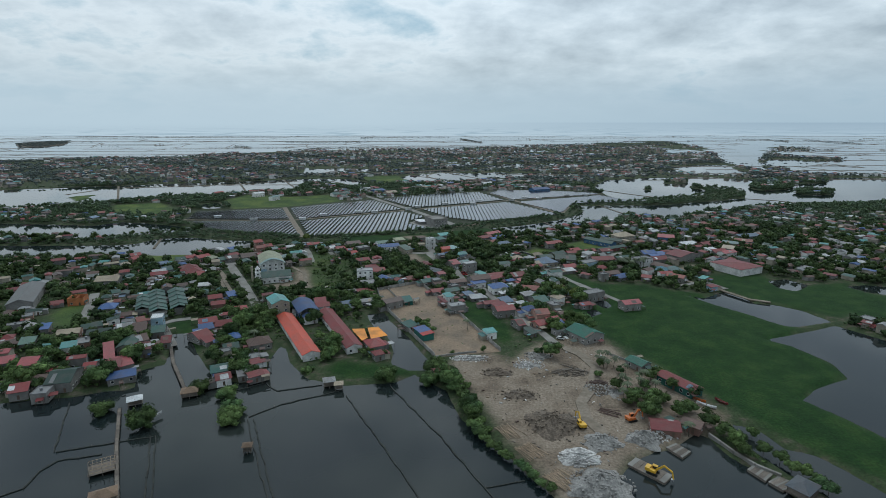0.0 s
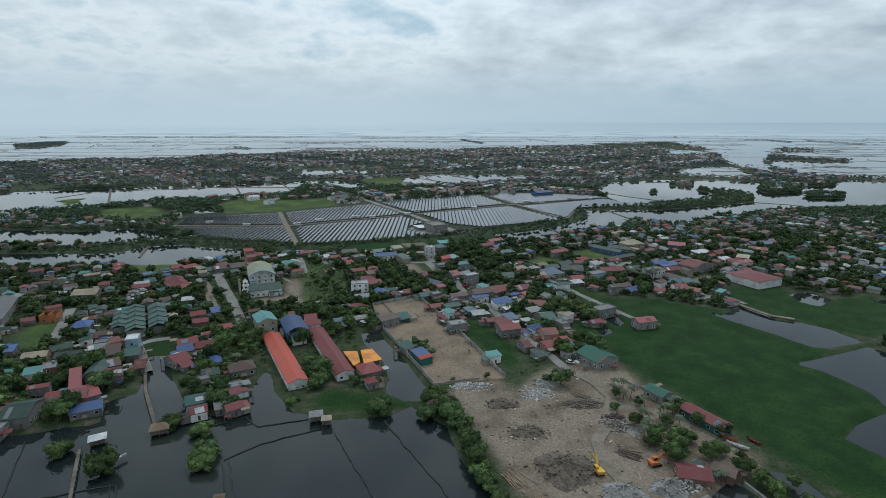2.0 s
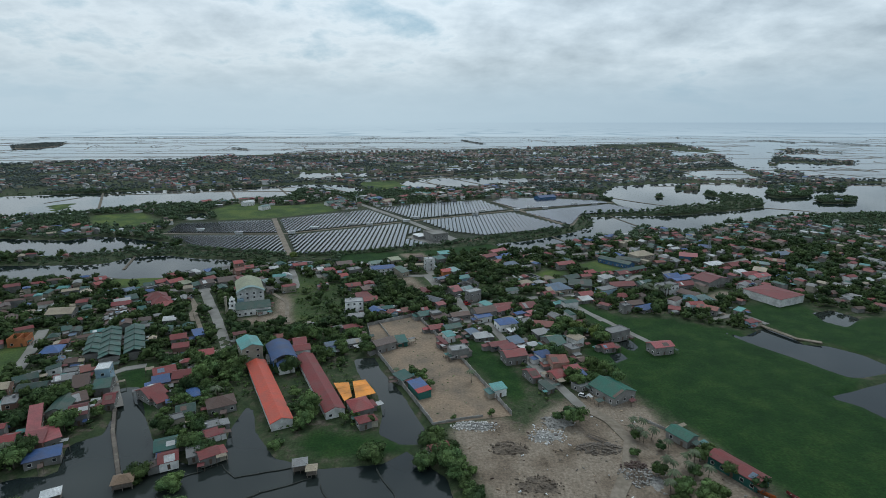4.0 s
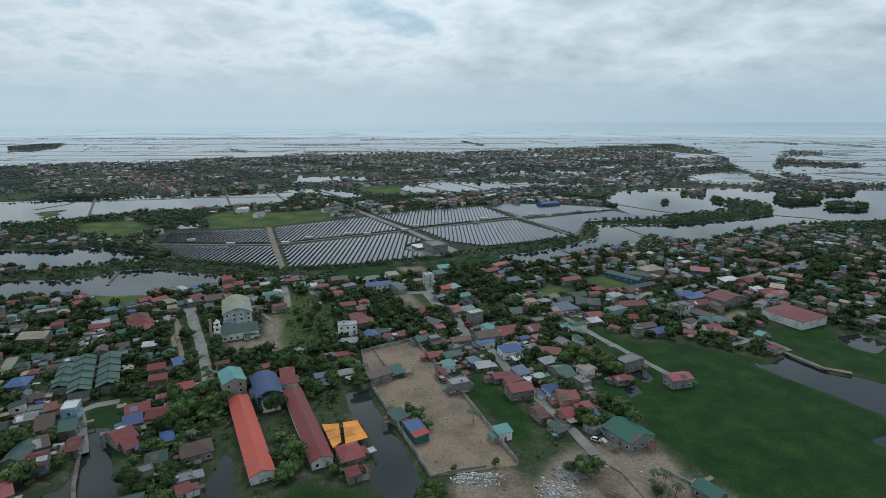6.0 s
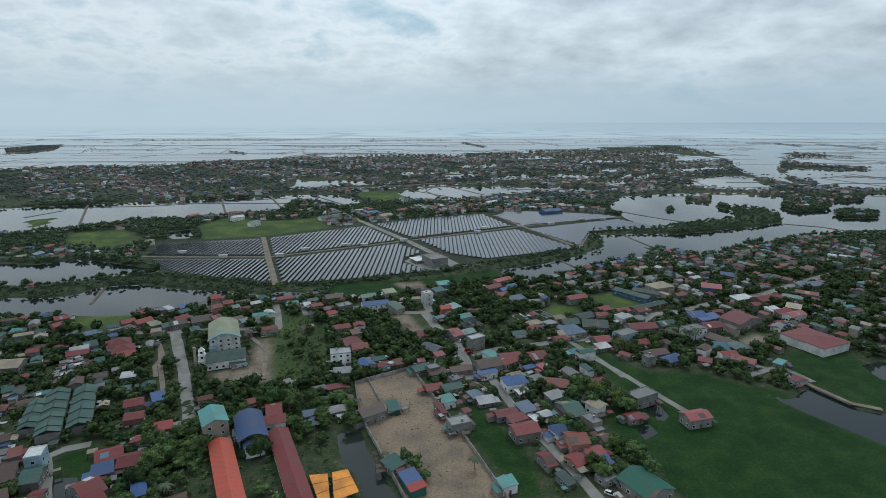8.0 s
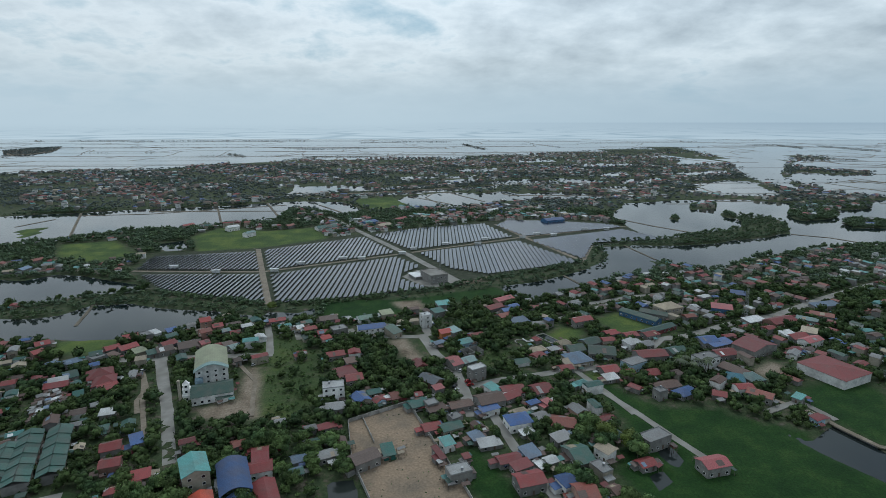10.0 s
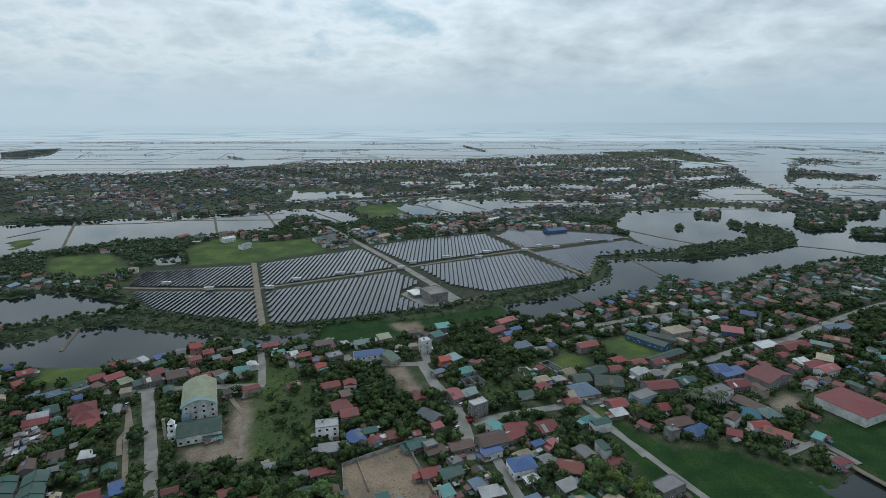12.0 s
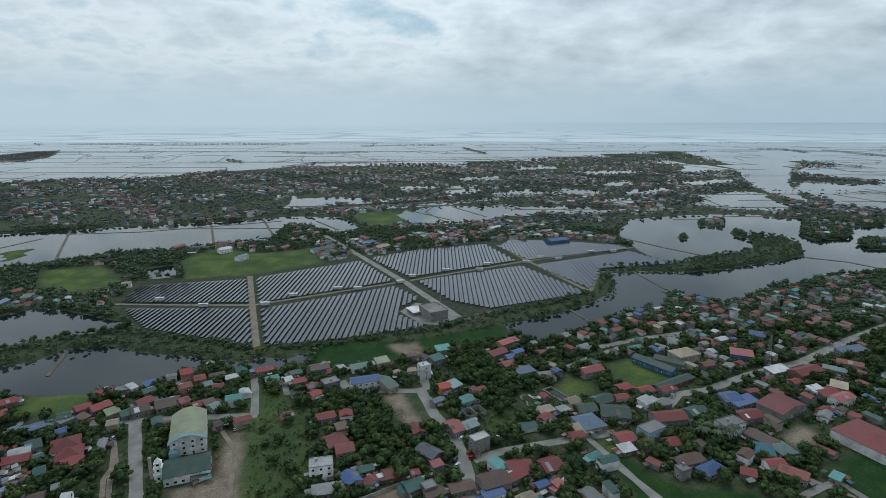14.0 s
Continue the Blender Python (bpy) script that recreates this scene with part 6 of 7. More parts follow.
def church_tower(x, y):
    root = empty("bell_tower", pose(x, y, 0, 0, 0, 20), "white tapering bell tower beside the chapel", "tower")
    for i, (w, z0, z1) in enumerate(((2.2, -0.5, 4.5), (1.9, 4.5, 8), (1.55, 8, 10.5))):
        st = part("stage", mesh_of("stage", *joined([box_vf(-w, w, -w, w, z0, z1 - 0.3), box_vf(-w - 0.2, w + 0.2, -w - 0.2, w + 0.2, z1 - 0.3, z1)]), ["wall_white"]), root)
        part("opening", PANE, st, "", pose(0, -w, (z0 + z1) / 2 + 0.2))
    V = [(-1.5, -1.5, 10.5), (1.5, -1.5, 10.5), (1.5, 1.5, 10.5), (-1.5, 1.5, 10.5), (0, 0, 13)]
    part("spire", mesh_of("spire", V, [(0, 1, 4), (1, 2, 4), (2, 3, 4), (3, 0, 4), (3, 2, 1, 0)], ["wall_white"]), root)


church_tower(-141.3, 394)
part("shaft", mesh_of("shaft", *joined([box_vf(-0.6, 0.6, -0.6, 0.6, -0.5, 12), box_vf(-0.8, 0.8, -0.8, 0.8, 11.4, 11.7)]), ["wall_cream"]), empty("pillar", pose(-146, 395, 0), "tall cream gate pillar beside the chapel", "pillar"))


def mast(x, y, H, w, label, group="masts"):
    root = empty("lattice_mast", pose(x, y, 0), label, "mast", group)
    n = int(H / 2.4)
    c = [(-1, -1), (1, -1), (1, 1), (-1, 1)]
    for sx, sy in c:
        part("leg", mesh_of("leg", *beam_vf((sx * w, sy * w, -0.4), (sx * w * 0.3, sy * w * 0.3, H), 0.16), ["steel"]), root)
    for i in range(n):
        z0, z1 = H * i / n, H * (i + 1) / n
        a, b = w * (1 - 0.7 * i / n), w * (1 - 0.7 * (i + 1) / n)
        pieces = []
        for (p, q), (r, s) in zip(c, c[1:] + c[:1]):
            pieces += [beam_vf((p * a, q * a, z0), (r * b, s * b, z1), 0.09), beam_vf((p * b, q * b, z1), (r * b, s * b, z1), 0.09)]
        tagged(part("bracing", mesh_of("bracing", *joined(pieces), ["steel"]), root), kind="stuff")



mast(238.4, 522, 26, 1.6, "grey steel lattice telecom mast among houses")
mast(-2.8, 640, 24, 1.2, "slim steel lattice mast by the solar station")


def solar_station():
    V = [(-41, 643, 0.2), (-20, 612, 0.2), (-6.7, 607, 0.2), (18, 627, 0.2), (3.4, 656, 0.2), (-27, 668, 0.2)]
    tagged(new("apron", mesh_of("apron", V + [(x, y, -0.4) for x, y, _ in V], [(0, 1, 2, 3, 4, 5)] + [(i, i + 6, (i + 1) % 6 + 6, (i + 1) % 6) for i in range(6)], ["concrete_road"])), "pale concrete apron round the solar station", "pavement", kind="structure")
    root = empty("solar_station", pose(-8.5, 630, 0.2, 0, 0, 28), "grey concrete station building with a flat roof", "building")
    part("wall", mesh_of("wall", *box_vf(-9, 9, -12, 12, -0.2, 8), ["wall_concrete"]), root)
    part("roof", mesh_of("roof", *joined([box_vf(-9.4, 9.4, -12.4, 12.4, 8, 8.4), box_vf(-9.4, 9.4, -12.4, -12, 8.4, 9), box_vf(-9.4, 9.4, 12, 12.4, 8.4, 9), box_vf(-9.4, -9, -12, 12, 8.4, 9), box_vf(9, 9.4, -12, 12, 8.4, 9)]), ["concrete_road"]), root)
    for s in (-6, -2, 2, 6):
        for z in (2, 5.5):
            window(root, pose(s, -12, z))
    ann = empty("annex", pose(-26, 640, 0.2, 0, 0, 28), "low annex with a pale flat roof", "building")
    part("wall", mesh_of("wall", *box_vf(-5, 5, -8, 8, -0.2, 3), ["wall_concrete"]), ann)
    part("roof", mesh_of("roof", *box_vf(-6, 6, -9, 9, 3, 3.3), ["white_metal"]), ann)


solar_station()


def inverter(x, y):
    root = empty("inverter_shelter", pose(x, y, 0, 0, 0, 8), "white-roofed inverter shelter on legs", "shelter", "inverter shelters")
    part("roof", mesh_of("roof", *box_vf(-4.6, 4.6, -1.6, 1.6, 3.6, 4.0), ["white_metal"]), root)
    part("cabinet", mesh_of("cabinet", *box_vf(-3.8, 3.8, -0.9, 0.9, 1.0, 3.0), ["white_metal"]), root)
    for sx in (-4.2, 0, 4.2):
        for sy in (-1.3, 1.3):
            part("leg", mesh_of("leg", *box_vf(sx - 0.1, sx + 0.1, sy - 0.1, sy + 0.1, -0.4, 3.6), ["steel"]), root)


for x, y in ((-286, 672), (-234, 654), (-175, 659), (-155, 687), (-113, 710), (-92, 710), (-48, 735), (-36, 758), (3, 784)):
    inverter(x, y)
for x, y in ((44, 787), (55, 813), (106, 825), (129, 848), (151, 842), (203, 880), (235, 883)):
    inverter(x, y)

# ---- construction yard ----


def excavator(x, y, z, rot, paint, label, reach=5.0):
    root = empty("excavator", pose(x, y, z, 0, 0, rot), label, "excavator", "excavators")
    for s in (-1.15, 1.15):
        part("track", mesh_of("track", *joined([box_vf(-1.9, 1.9, s - 0.3, s + 0.3, 0.12, 0.8), box_vf(-1.6, 1.6, s - 0.3, s + 0.3, 0, 0.92)]), ["rubber"]), root)
    part("house_body", mesh_of("house_body", *joined([box_vf(-2.4, 1.2, -1.35, 1.35, 1.0, 1.5), box_vf(-2.5, -0.9, -1.35, 1.35, 1.5, 2.2), box_vf(-0.9, 1.0, -1.35, -0.1, 1.5, 1.9)]), [paint]), root)
    cab = part("cab", mesh_of("cab", *box_vf(-0.5, 1.25, 0.15, 1.3, 1.5, 2.95), [paint]), root)
    part("cab_window", mesh_of("cab_window", *box_vf(-0.3, 1.3, 0.1, 1.34, 1.9, 2.75), ["glass_dark"]), cab)
    a, b, c = (0.9, -0.2, 1.8), (0.9 + reach * 0.5, -0.2, 4.6), (0.9 + reach, -0.2, 3.4)
    d = (c[0] + 0.5, -0.2, 0.9)
    part("boom", mesh_of("boom", *joined([beam_vf(a, b, 0.45, 0.6), beam_vf(b, c, 0.4, 0.5)]), [paint]), root)
    part("stick", mesh_of("stick", *beam_vf(c, d, 0.3, 0.4), [paint]), root)
    part("bucket", mesh_of("bucket", *joined([box_vf(d[0] - 0.7, d[0] + 0.2, -0.75, 0.35, 0.1, 0.9)]), ["steel"]), root)


excavator(55.3, 193, 0.1, 100, "yellow_paint", "yellow tracked excavator beside a spoil heap")
excavator(77, 197.5, 0.1, 20, "orange_paint", "orange tracked excavator beside gravel heaps", 4.0)
excavator(73, 164, -0.1, -40, "yellow_paint", "yellow tracked excavator standing on a barge", 5.5)


def barge(corners, label, rough=True):
    cx, cy = sum(c[0] for c in corners) / 4, sum(c[1] for c in corners) / 4
    root = empty("barge", pose(cx, cy, -0.1), label, "barge", "barges")
    q = [(x - cx, y - cy) for x, y in corners]
    V = [(x, y, -1.4) for x, y in q] + [(x, y, -0.05) for x, y in q]
    part("hull", mesh_of("hull", V, BOX_F, ["timber"]), root)
    n = 7
    for i in range(n):
        f, g = i / n, (i + 0.9) / n
        lerp = lambda a, b, t: (a[0] + (b[0] - a[0]) * t, a[1] + (b[1] - a[1]) * t)
        p = [lerp(q[0], q[1], f), lerp(q[3], q[2], f), lerp(q[3], q[2], g), lerp(q[0], q[1], g)]
        V, F = [], []
        slab(V, F, [(x, y, -0.05) for x, y in p], 0.06 + 0.03 * (i % 2))
        part("plank", mesh_of("plank", V, F, ["timber" if i % 3 else "concrete_road"]), root)


barge([(65.9, 169.2), (75, 158.7), (79.6, 162.9), (70.3, 173.2)], "long grey flat deck barge")
barge([(83.8, 179.5), (87.3, 172.9), (92, 176.7), (88.7, 182.1)], "small weathered timber barge at the quay")
barge([(107.1, 166.3), (109.9, 159.9), (115.4, 164.1), (112.1, 169.6)], "weathered plank barge at the quay wall")
barge([(110.5, 159.5), (113, 155), (120, 158), (115.8, 162.6)], "weathered plank barge at the quay wall")


def heap(name, label, x, y, rx, ry, H, mat, stones=0, stone_mat=None, seed=1):
    r = np.random.RandomState(seed)
    n, m = 28, 10
    V, F = [], []
    for i in range(m):
        t = i / (m - 1)
        for k in range(n):
            a = 2 * math.pi * k / n
            w = 1 + 0.16 * math.sin(3 * a + seed) + 0.1 * math.sin(7 * a + 2 * seed) + r.uniform(-0.05, 0.05)
            z = H * (1 - t) ** 0.9 * (1 + r.uniform(-0.15, 0.15)) - 0.4 * t
            V.append((rx * t * w * math.cos(a), ry * t * w * math.sin(a), z))
            if i:
                F.append(((i - 1) * n + k, i * n + k, i * n + (k + 1) % n, (i - 1) * n + (k + 1) % n))
    root = empty(name, pose(x, y, 0), label, "heap", "")
    part("mound", mesh_of("mound", V, F, [mat]), root)
    if stones:
        pieces = []
        for _ in range(stones):
            t, a = math.sqrt(r.uniform(0, 1.1)), r.uniform(0, 6.28)
            px, py, s = rx * t * math.cos(a), ry * t * math.sin(a), r.uniform(0.12, 0.4)
            z = H * max(0.0, 1 - t) ** 0.9
            v = [(px + s * r.uniform(0.6, 1.3) * q[0], py + s * r.uniform(0.6, 1.3) * q[1], z + s * r.uniform(0.5, 1.0) * q[2]) for q in ((-1, -1, -1), (1, -1, -1), (1, 1, -1), (-1, 1, -1), (-1, -1, 1), (1, -1, 1), (1, 1, 1), (-1, 1, 1))]
            pieces.append((v, BOX_F))
        tagged(part("stone_cover", mesh_of("stone_cover", *joined_fast(pieces), [stone_mat or mat]), root), kind="stuff")


heap("spoil_heap", "dark brown heap of excavated spoil and rubble", 44.7, 195, 12, 11, 3.9, "rubble", 120, "rubble", 1)
heap("gravel_heap", "grey gravel heap in the yard", 60.5, 182, 8, 6.5, 3.3, "gravel", 60, "gravel", 2)
heap("rock_heap", "heap of white broken rock", 49.5, 172.5, 7.5, 5.5, 3.9, "white_rock", 420, "white_rock", 3)
heap("gravel_heap", "long pale grey gravel bank by the water", 53, 157.5, 11, 9, 4.2, "gravel", 160, "gravel", 4)
heap("gravel_heap", "pale grey gravel heap beside the harbour", 77, 184, 7, 6, 3.9, "gravel", 80, "gravel", 5)
heap("rock_heap", "small heap of white rock at the quay", 84, 187, 5, 4, 2.4, "rubble", 160, "white_rock", 6)
heap("rubble_heap", "low heap of mixed rubble and timber", 71, 224, 7, 6, 1.8, "rubble", 140, "gravel", 7)
heap("rubble_heap", "low heap of broken concrete", 49, 260, 7, 6, 1.8, "gravel", 90, "concrete_road", 8)
heap("rubble_heap", "low brown heap of earth", 26.5, 241, 8, 5, 1.5, "rubble", 60, "rubble", 9)
heap("spoil_heap", "dark heap of dug earth beside the street", -112, 362, 13, 10, 3.3, "rubble", 120, "rubble", 10)
heap("rubble_heap", "low scatter of pale rubble by the lot", 14, 257, 10, 4, 1.4, "gravel", 160, "white_rock", 11)
heap("rubble_heap", "long low heap of dumped timber and scrap", 62, 241, 9, 4, 1.6, "rubble", 220, "timber", 12)
heap("rubble_heap", "heap of scrap, timber and tin beside palms", 72, 229, 5, 4, 1.8, "rubble", 160, "roof_rust", 13)
heap("gravel_heap", "flat spread of blue-grey gravel", 77, 221, 5, 7, 0.6, "gravel", 40, "gravel", 14)
heap("gravel_heap", "pale grey stone spread on the yard", 43, 250, 8, 6, 0.7, "gravel", 120, "white_rock", 15)
heap("spoil_heap", "brown bank of spread earth", 34, 219, 9, 6, 0.9, "rubble", 80, "rubble", 16)


def scattered(name, label, x0, x1, y0, y1, n, size, mats, seed, keep):
    r = np.random.RandomState(seed)
    pieces, index = [], []
    X, Y = r.uniform(x0, x1, n * 4), r.uniform(y0, y1, n * 4)
    ok = keep(X, Y)
    for x, y in zip(X[ok][:n], Y[ok][:n]):
        a, L, w, h = r.uniform(0, 3.14), size * r.uniform(0.5, 2.2), size * r.uniform(0.15, 0.7), r.uniform(0.1, 0.45)
        pieces.append(beam_vf((x, y, h / 2 + 0.02), (x + L * math.cos(a), y + L * math.sin(a), h / 2 + 0.02), w, h))
        index += [r.randint(len(mats))] * 6
    tagged(new(name, mesh_of(name, *joined_fast(pieces), mats, index)), label, "debris", kind="stuff")


scattered("yard_debris", "scattered boards, pipes and broken blocks on the yard", 0, 125, 150, 270, 200, 0.7, ["timber", "gravel", "bamboo", "white_metal", "roof_rust"], 61, lambda X, Y: inside_zone(X, Y, ("dirt",)) > 0.5)
scattered("lot_debris", "clumps of weeds and bits of rubbish on sand", -45, 32, 258, 388, 150, 0.5, ["timber", "leaves", "leaves_dark", "leaves"], 62, lambda X, Y: signed(LOT, X, Y) > 1.5)


def pole_stack(x, y, rot, n, L, label, mat="bamboo", seed=1):
    r = np.random.RandomState(seed)
    root = empty("pole_stack", pose(x, y, 0.1, 0, 0, rot), label, "poles", "pole stacks")
    for i in range(n):
        a = r.normal() * 0.12
        part("pole", mesh_of("pole", *beam_vf((r.uniform(-1, 1), i * 0.5 - n * 0.25, 0.1 + r.uniform(0, 0.4)), (L + r.uniform(-1, 1), i * 0.5 - n * 0.25 + a * L, 0.1 + r.uniform(0, 0.4)), 0.2), [mat]), root)


pole_stack(24, 193, -62, 14, 9, "loose stack of pale bamboo poles")
pole_stack(30, 180, -55, 16, 9, "loose stack of pale bamboo poles", seed=2)
pole_stack(38, 164, -55, 18, 10, "loose stack of pale bamboo poles", seed=3)
pole_stack(66, 206, -30, 10, 9, "rusty steel bars lying in a stack", "roof_rust", 4)
pole_stack(60, 250, -40, 6, 7, "old timber beams lying on gravel", "timber", 5)


def boat(x, y, rot, L, mat, label):
    root = empty("boat", pose(x, y, 0.15, 0, 0, rot), label, "boat", "boats")
    V, F = [], []
    for i in range(9):
        t = i / 8
        w = 0.75 * math.sin(math.pi * min(0.97, 0.06 + 0.9 * t)) ** 0.6
        s = 0.5 * (2 * t - 1) ** 2
        V += [(L * (t - 0.5), -w, 0.8 + s), (L * (t - 0.5), -w * 0.4, s * 0.6), (L * (t - 0.5), w * 0.4, s * 0.6), (L * (t - 0.5), w, 0.8 + s)]
        if i:
            o = 4 * i
            F += [(o - 4 + k, o + k, o + k + 1, o - 3 + k) for k in range(3)]
    part("hull", mesh_of("hull", V, F, [mat]), root)
    for t in (-0.25, 0.0, 0.25):
        part("thwart", mesh_of("thwart", *box_vf(L * t - 0.15, L * t + 0.15, -0.7, 0.7, 0.6, 0.66), ["timber"]), root)


boat(111.4, 214.5, -50, 8, "orange_paint", "orange wooden boat pulled up on land")
boat(113, 209, -40, 8, "car_white", "white and orange wooden boat on land")
boat(121, 212, -60, 6, "roof_red", "faded red wooden boat on land")
boat(-119, 201, 60, 5, "car_white", "small white boat at the footbridge")

# ---- fish ponds in front ----


def footbridge(points, label, w=1.3):
    ox, oy = points[0]
    root = empty("footbridge", pose(ox, oy, 0), label, "footbridge", "footbridges")
    for (ax, ay), (bx, by) in zip(points, points[1:]):
        d = math.hypot(bx - ax, by - ay)
        n = int(d / 1.6)
        for i in range(n):
            p, q = [(ax - ox + (bx - ax) * t, ay - oy + (by - ay) * t) for t in (i / n, (i + 0.95) / n)]
            part("plank", mesh_of("plank", *beam_vf((*p, 0.3 + rng.uniform(-0.04, 0.04)), (*q, 0.3 + rng.uniform(-0.04, 0.04)), w * rng.uniform(0.85, 1.1), 0.1), ["timber"]), root)
            if i % 2 == 0:
                sx, sy = -(by - ay) / d * w * 0.5, (bx - ax) / d * w * 0.5
                for s in (-1, 1):
                    part("post", mesh_of("post", *box_vf(p[0] + s * sx - 0.07, p[0] + s * sx + 0.07, p[1] + s * sy - 0.07, p[1] + s * sy + 0.07, -2, 0.6 + rng.uniform(0, 0.5)), ["timber"]), root)


footbridge([(-137.9, 207), (-122.6, 179), (-104, 148)], "long grey timber footbridge over the pond")
footbridge([(-153.6, 282), (-137.3, 252.4), (-117, 222.5)], "pale narrow footbridge leading to a thatched hut", 1.6)


def stilt_hut(x, y, rot, w, d, h, roof, label, frame_only=False):
    root = empty("stilt_hut", pose(x, y, 0, 0, 0, rot), label, "hut", "huts on stilts")
    for sx in (-w / 2, 0, w / 2):
        for sy in (-d / 2, d / 2):
            part("stilt", mesh_of("stilt", *box_vf(sx - 0.1, sx + 0.1, sy - 0.1, sy + 0.1, -2, h + 0.4), ["timber"]), root)
    part("deck", mesh_of("deck", *box_vf(-w / 2 - 0.4, w / 2 + 0.4, -d / 2 - 0.4, d / 2 + 0.4, 0.2, 0.35), ["timber"]), root)
    if frame_only:
        for k in range(7):
            t = -w / 2 + w * k / 6
            part("rafter", mesh_of("rafter", *joined([beam_vf((t, -d / 2, h), (t, 0, h + 1.4), 0.12), beam_vf((t, 0, h + 1.4), (t, d / 2, h), 0.12)]), ["bamboo"]), root)
        for k in range(5):
            part("rail", mesh_of("rail", *beam_vf((-w / 2, -d / 2 + d * k / 4, 0.9 + 0.35 * k), (w / 2, -d / 2 + d * k / 4, 0.9 + 0.35 * k), 0.12), ["bamboo"]), root)
        return
    part("wall", mesh_of("wall", *box_vf(-w / 2 + 0.15, w / 2 - 0.15, -d / 2 + 0.15, d / 2 - 0.15, 0.35, h), ["timber"]), root)
    part("roof", roof_mesh(w + 1.4, d + 1.4, h, "h", [roof]), root)


stilt_hut(-113.6, 219.5, 20, 6, 5, 2.2, "thatch", "thatched hut on stilts over the pond")
stilt_hut(-120, 166.5, 30, 8, 6, 2.2, "thatch", "unfinished bamboo hut frame over the pond", True)
stilt_hut(-109.5, 150, 30, 7, 5, 2.4, "thatch", "thatched hut on stilts over the pond")
stilt_hut(-72.8, 177.5, 10, 2.4, 2.2, 2.2, "thatch", "tiny guard hut on stilts in the pond")
stilt_hut(-53, 229, 15, 4.5, 4, 2.4, "roof_grey", "grey patched hut on stilts at the shore")
stilt_hut(-48, 226, 10, 3, 3, 2.2, "roof_tan", "small hut with a tan roof on stilts")
stilt_hut(118.5, 154, 35, 8, 6, 2.6, "roof_slate", "dark-roofed hut on stilts at the quay")
stilt_hut(-134, 212, 30, 5, 4, 2.2, "roof_white", "white-roofed shelter beside the footbridge")


def net_line(points, label="dark fish-pen net on thin stakes"):
    ox, oy = points[0]
    root = empty("fish_net", pose(ox, oy, WATER_Z), label, "net", "fish-pen nets")
    P = []
    for (ax, ay), (bx, by) in zip(points, points[1:]):
        n = max(2, int(math.hypot(bx - ax, by - ay) / 3.5))
        P += [(ax - ox + (bx - ax) * i / n + rng.uniform(-0.35, 0.35), ay - oy + (by - ay) * i / n + rng.uniform(-0.35, 0.35)) for i in range(n)]
    P.append((points[-1][0] - ox, points[-1][1] - oy))
    pieces = [beam_vf((*p, 0.12), (*q, 0.12), rng.uniform(0.3, 0.6), 0.4) for p, q in zip(P, P[1:])]
    tagged(part("webbing", mesh_of("webbing", *joined(pieces), ["net"]), root), kind="stuff")
    for p in P[::3]:
        part("stake", mesh_of("stake", *box_vf(p[0] - 0.06, p[0] + 0.06, p[1] - 0.06, p[1] + 0.06, -1, 0.9), ["timber"]), root)


net_line([(-43.7, 219.6), (-22.2, 180), (-7, 150), (0, 136)])
net_line([(-24.8, 229), (-0.9, 187.4), (17.5, 150.3)])
net_line([(-80.7, 199), (-69.5, 176.3), (-55, 147)])
net_line([(-78.5, 200), (-67.5, 176.8), (-53, 147.5)])
net_line([(-114.5, 187.3), (-104, 166), (-95, 147)])
net_line([(-112.5, 187.3), (-102, 166), (-93, 147)])
net_line([(-163, 212.5), (-154.3, 195.4), (-145, 177.3)])
net_line([(-150, 150), (-140.7, 156.6), (-142, 166), (-140.3, 172), (-126.4, 176)])
net_line([(-144, 177.3), (-126.6, 183.5), (-113.4, 187.3)])
net_line([(-81, 202), (-70, 212.6), (-47.5, 224)])
net_line([(-96.5, 223.8), (-83.7, 232), (-76, 224), (-56.7, 230)], "bamboo walkway of poles over the pond")
net_line([(14, 157), (28, 161)])

# ---- cars and clutter in the streets ----


def car(x, y, rot, paint, label):
    root = empty("car", pose(x, y, 0.3, 0, 0, rot), label, "car", "parked cars")
    V = [(-2.1, -0.85, 0.35), (2.1, -0.85, 0.35), (2.1, 0.85, 0.35), (-2.1, 0.85, 0.35), (-2.15, -0.85, 0.95), (2.05, -0.8, 0.8), (2.05, 0.8, 0.8), (-2.15, 0.85, 0.95)]
    part("body", mesh_of("body", V, BOX_F, [paint]), root)
    V = [(-1.9, -0.8, 0.9), (1.1, -0.8, 0.88), (1.1, 0.8, 0.88), (-1.9, 0.8, 0.9), (-1.6, -0.65, 1.5), (0.3, -0.65, 1.5), (0.3, 0.65, 1.5), (-1.6, 0.65, 1.5)]
    part("cabin", mesh_of("cabin", V, BOX_F, ["glass_dark"]), root)
    part("roof", mesh_of("roof", *box_vf(-1.6, 0.3, -0.66, 0.66, 1.5, 1.55), [paint]), root)
    for sx in (-1.35, 1.35):
        for sy in (-0.85, 0.85):
            w = [(sx + 0.33 * math.cos(k * math.pi / 4), sy + o, 0.33 + 0.33 * math.sin(k * math.pi / 4)) for o in (-0.1, 0.1) for k in range(8)]
            part("wheel", mesh_of("wheel", w, [tuple(range(8)), tuple(range(15, 7, -1))] + [(k, k + 8, (k + 1) % 8 + 8, (k + 1) % 8) for k in range(8)], ["rubber"]), root)


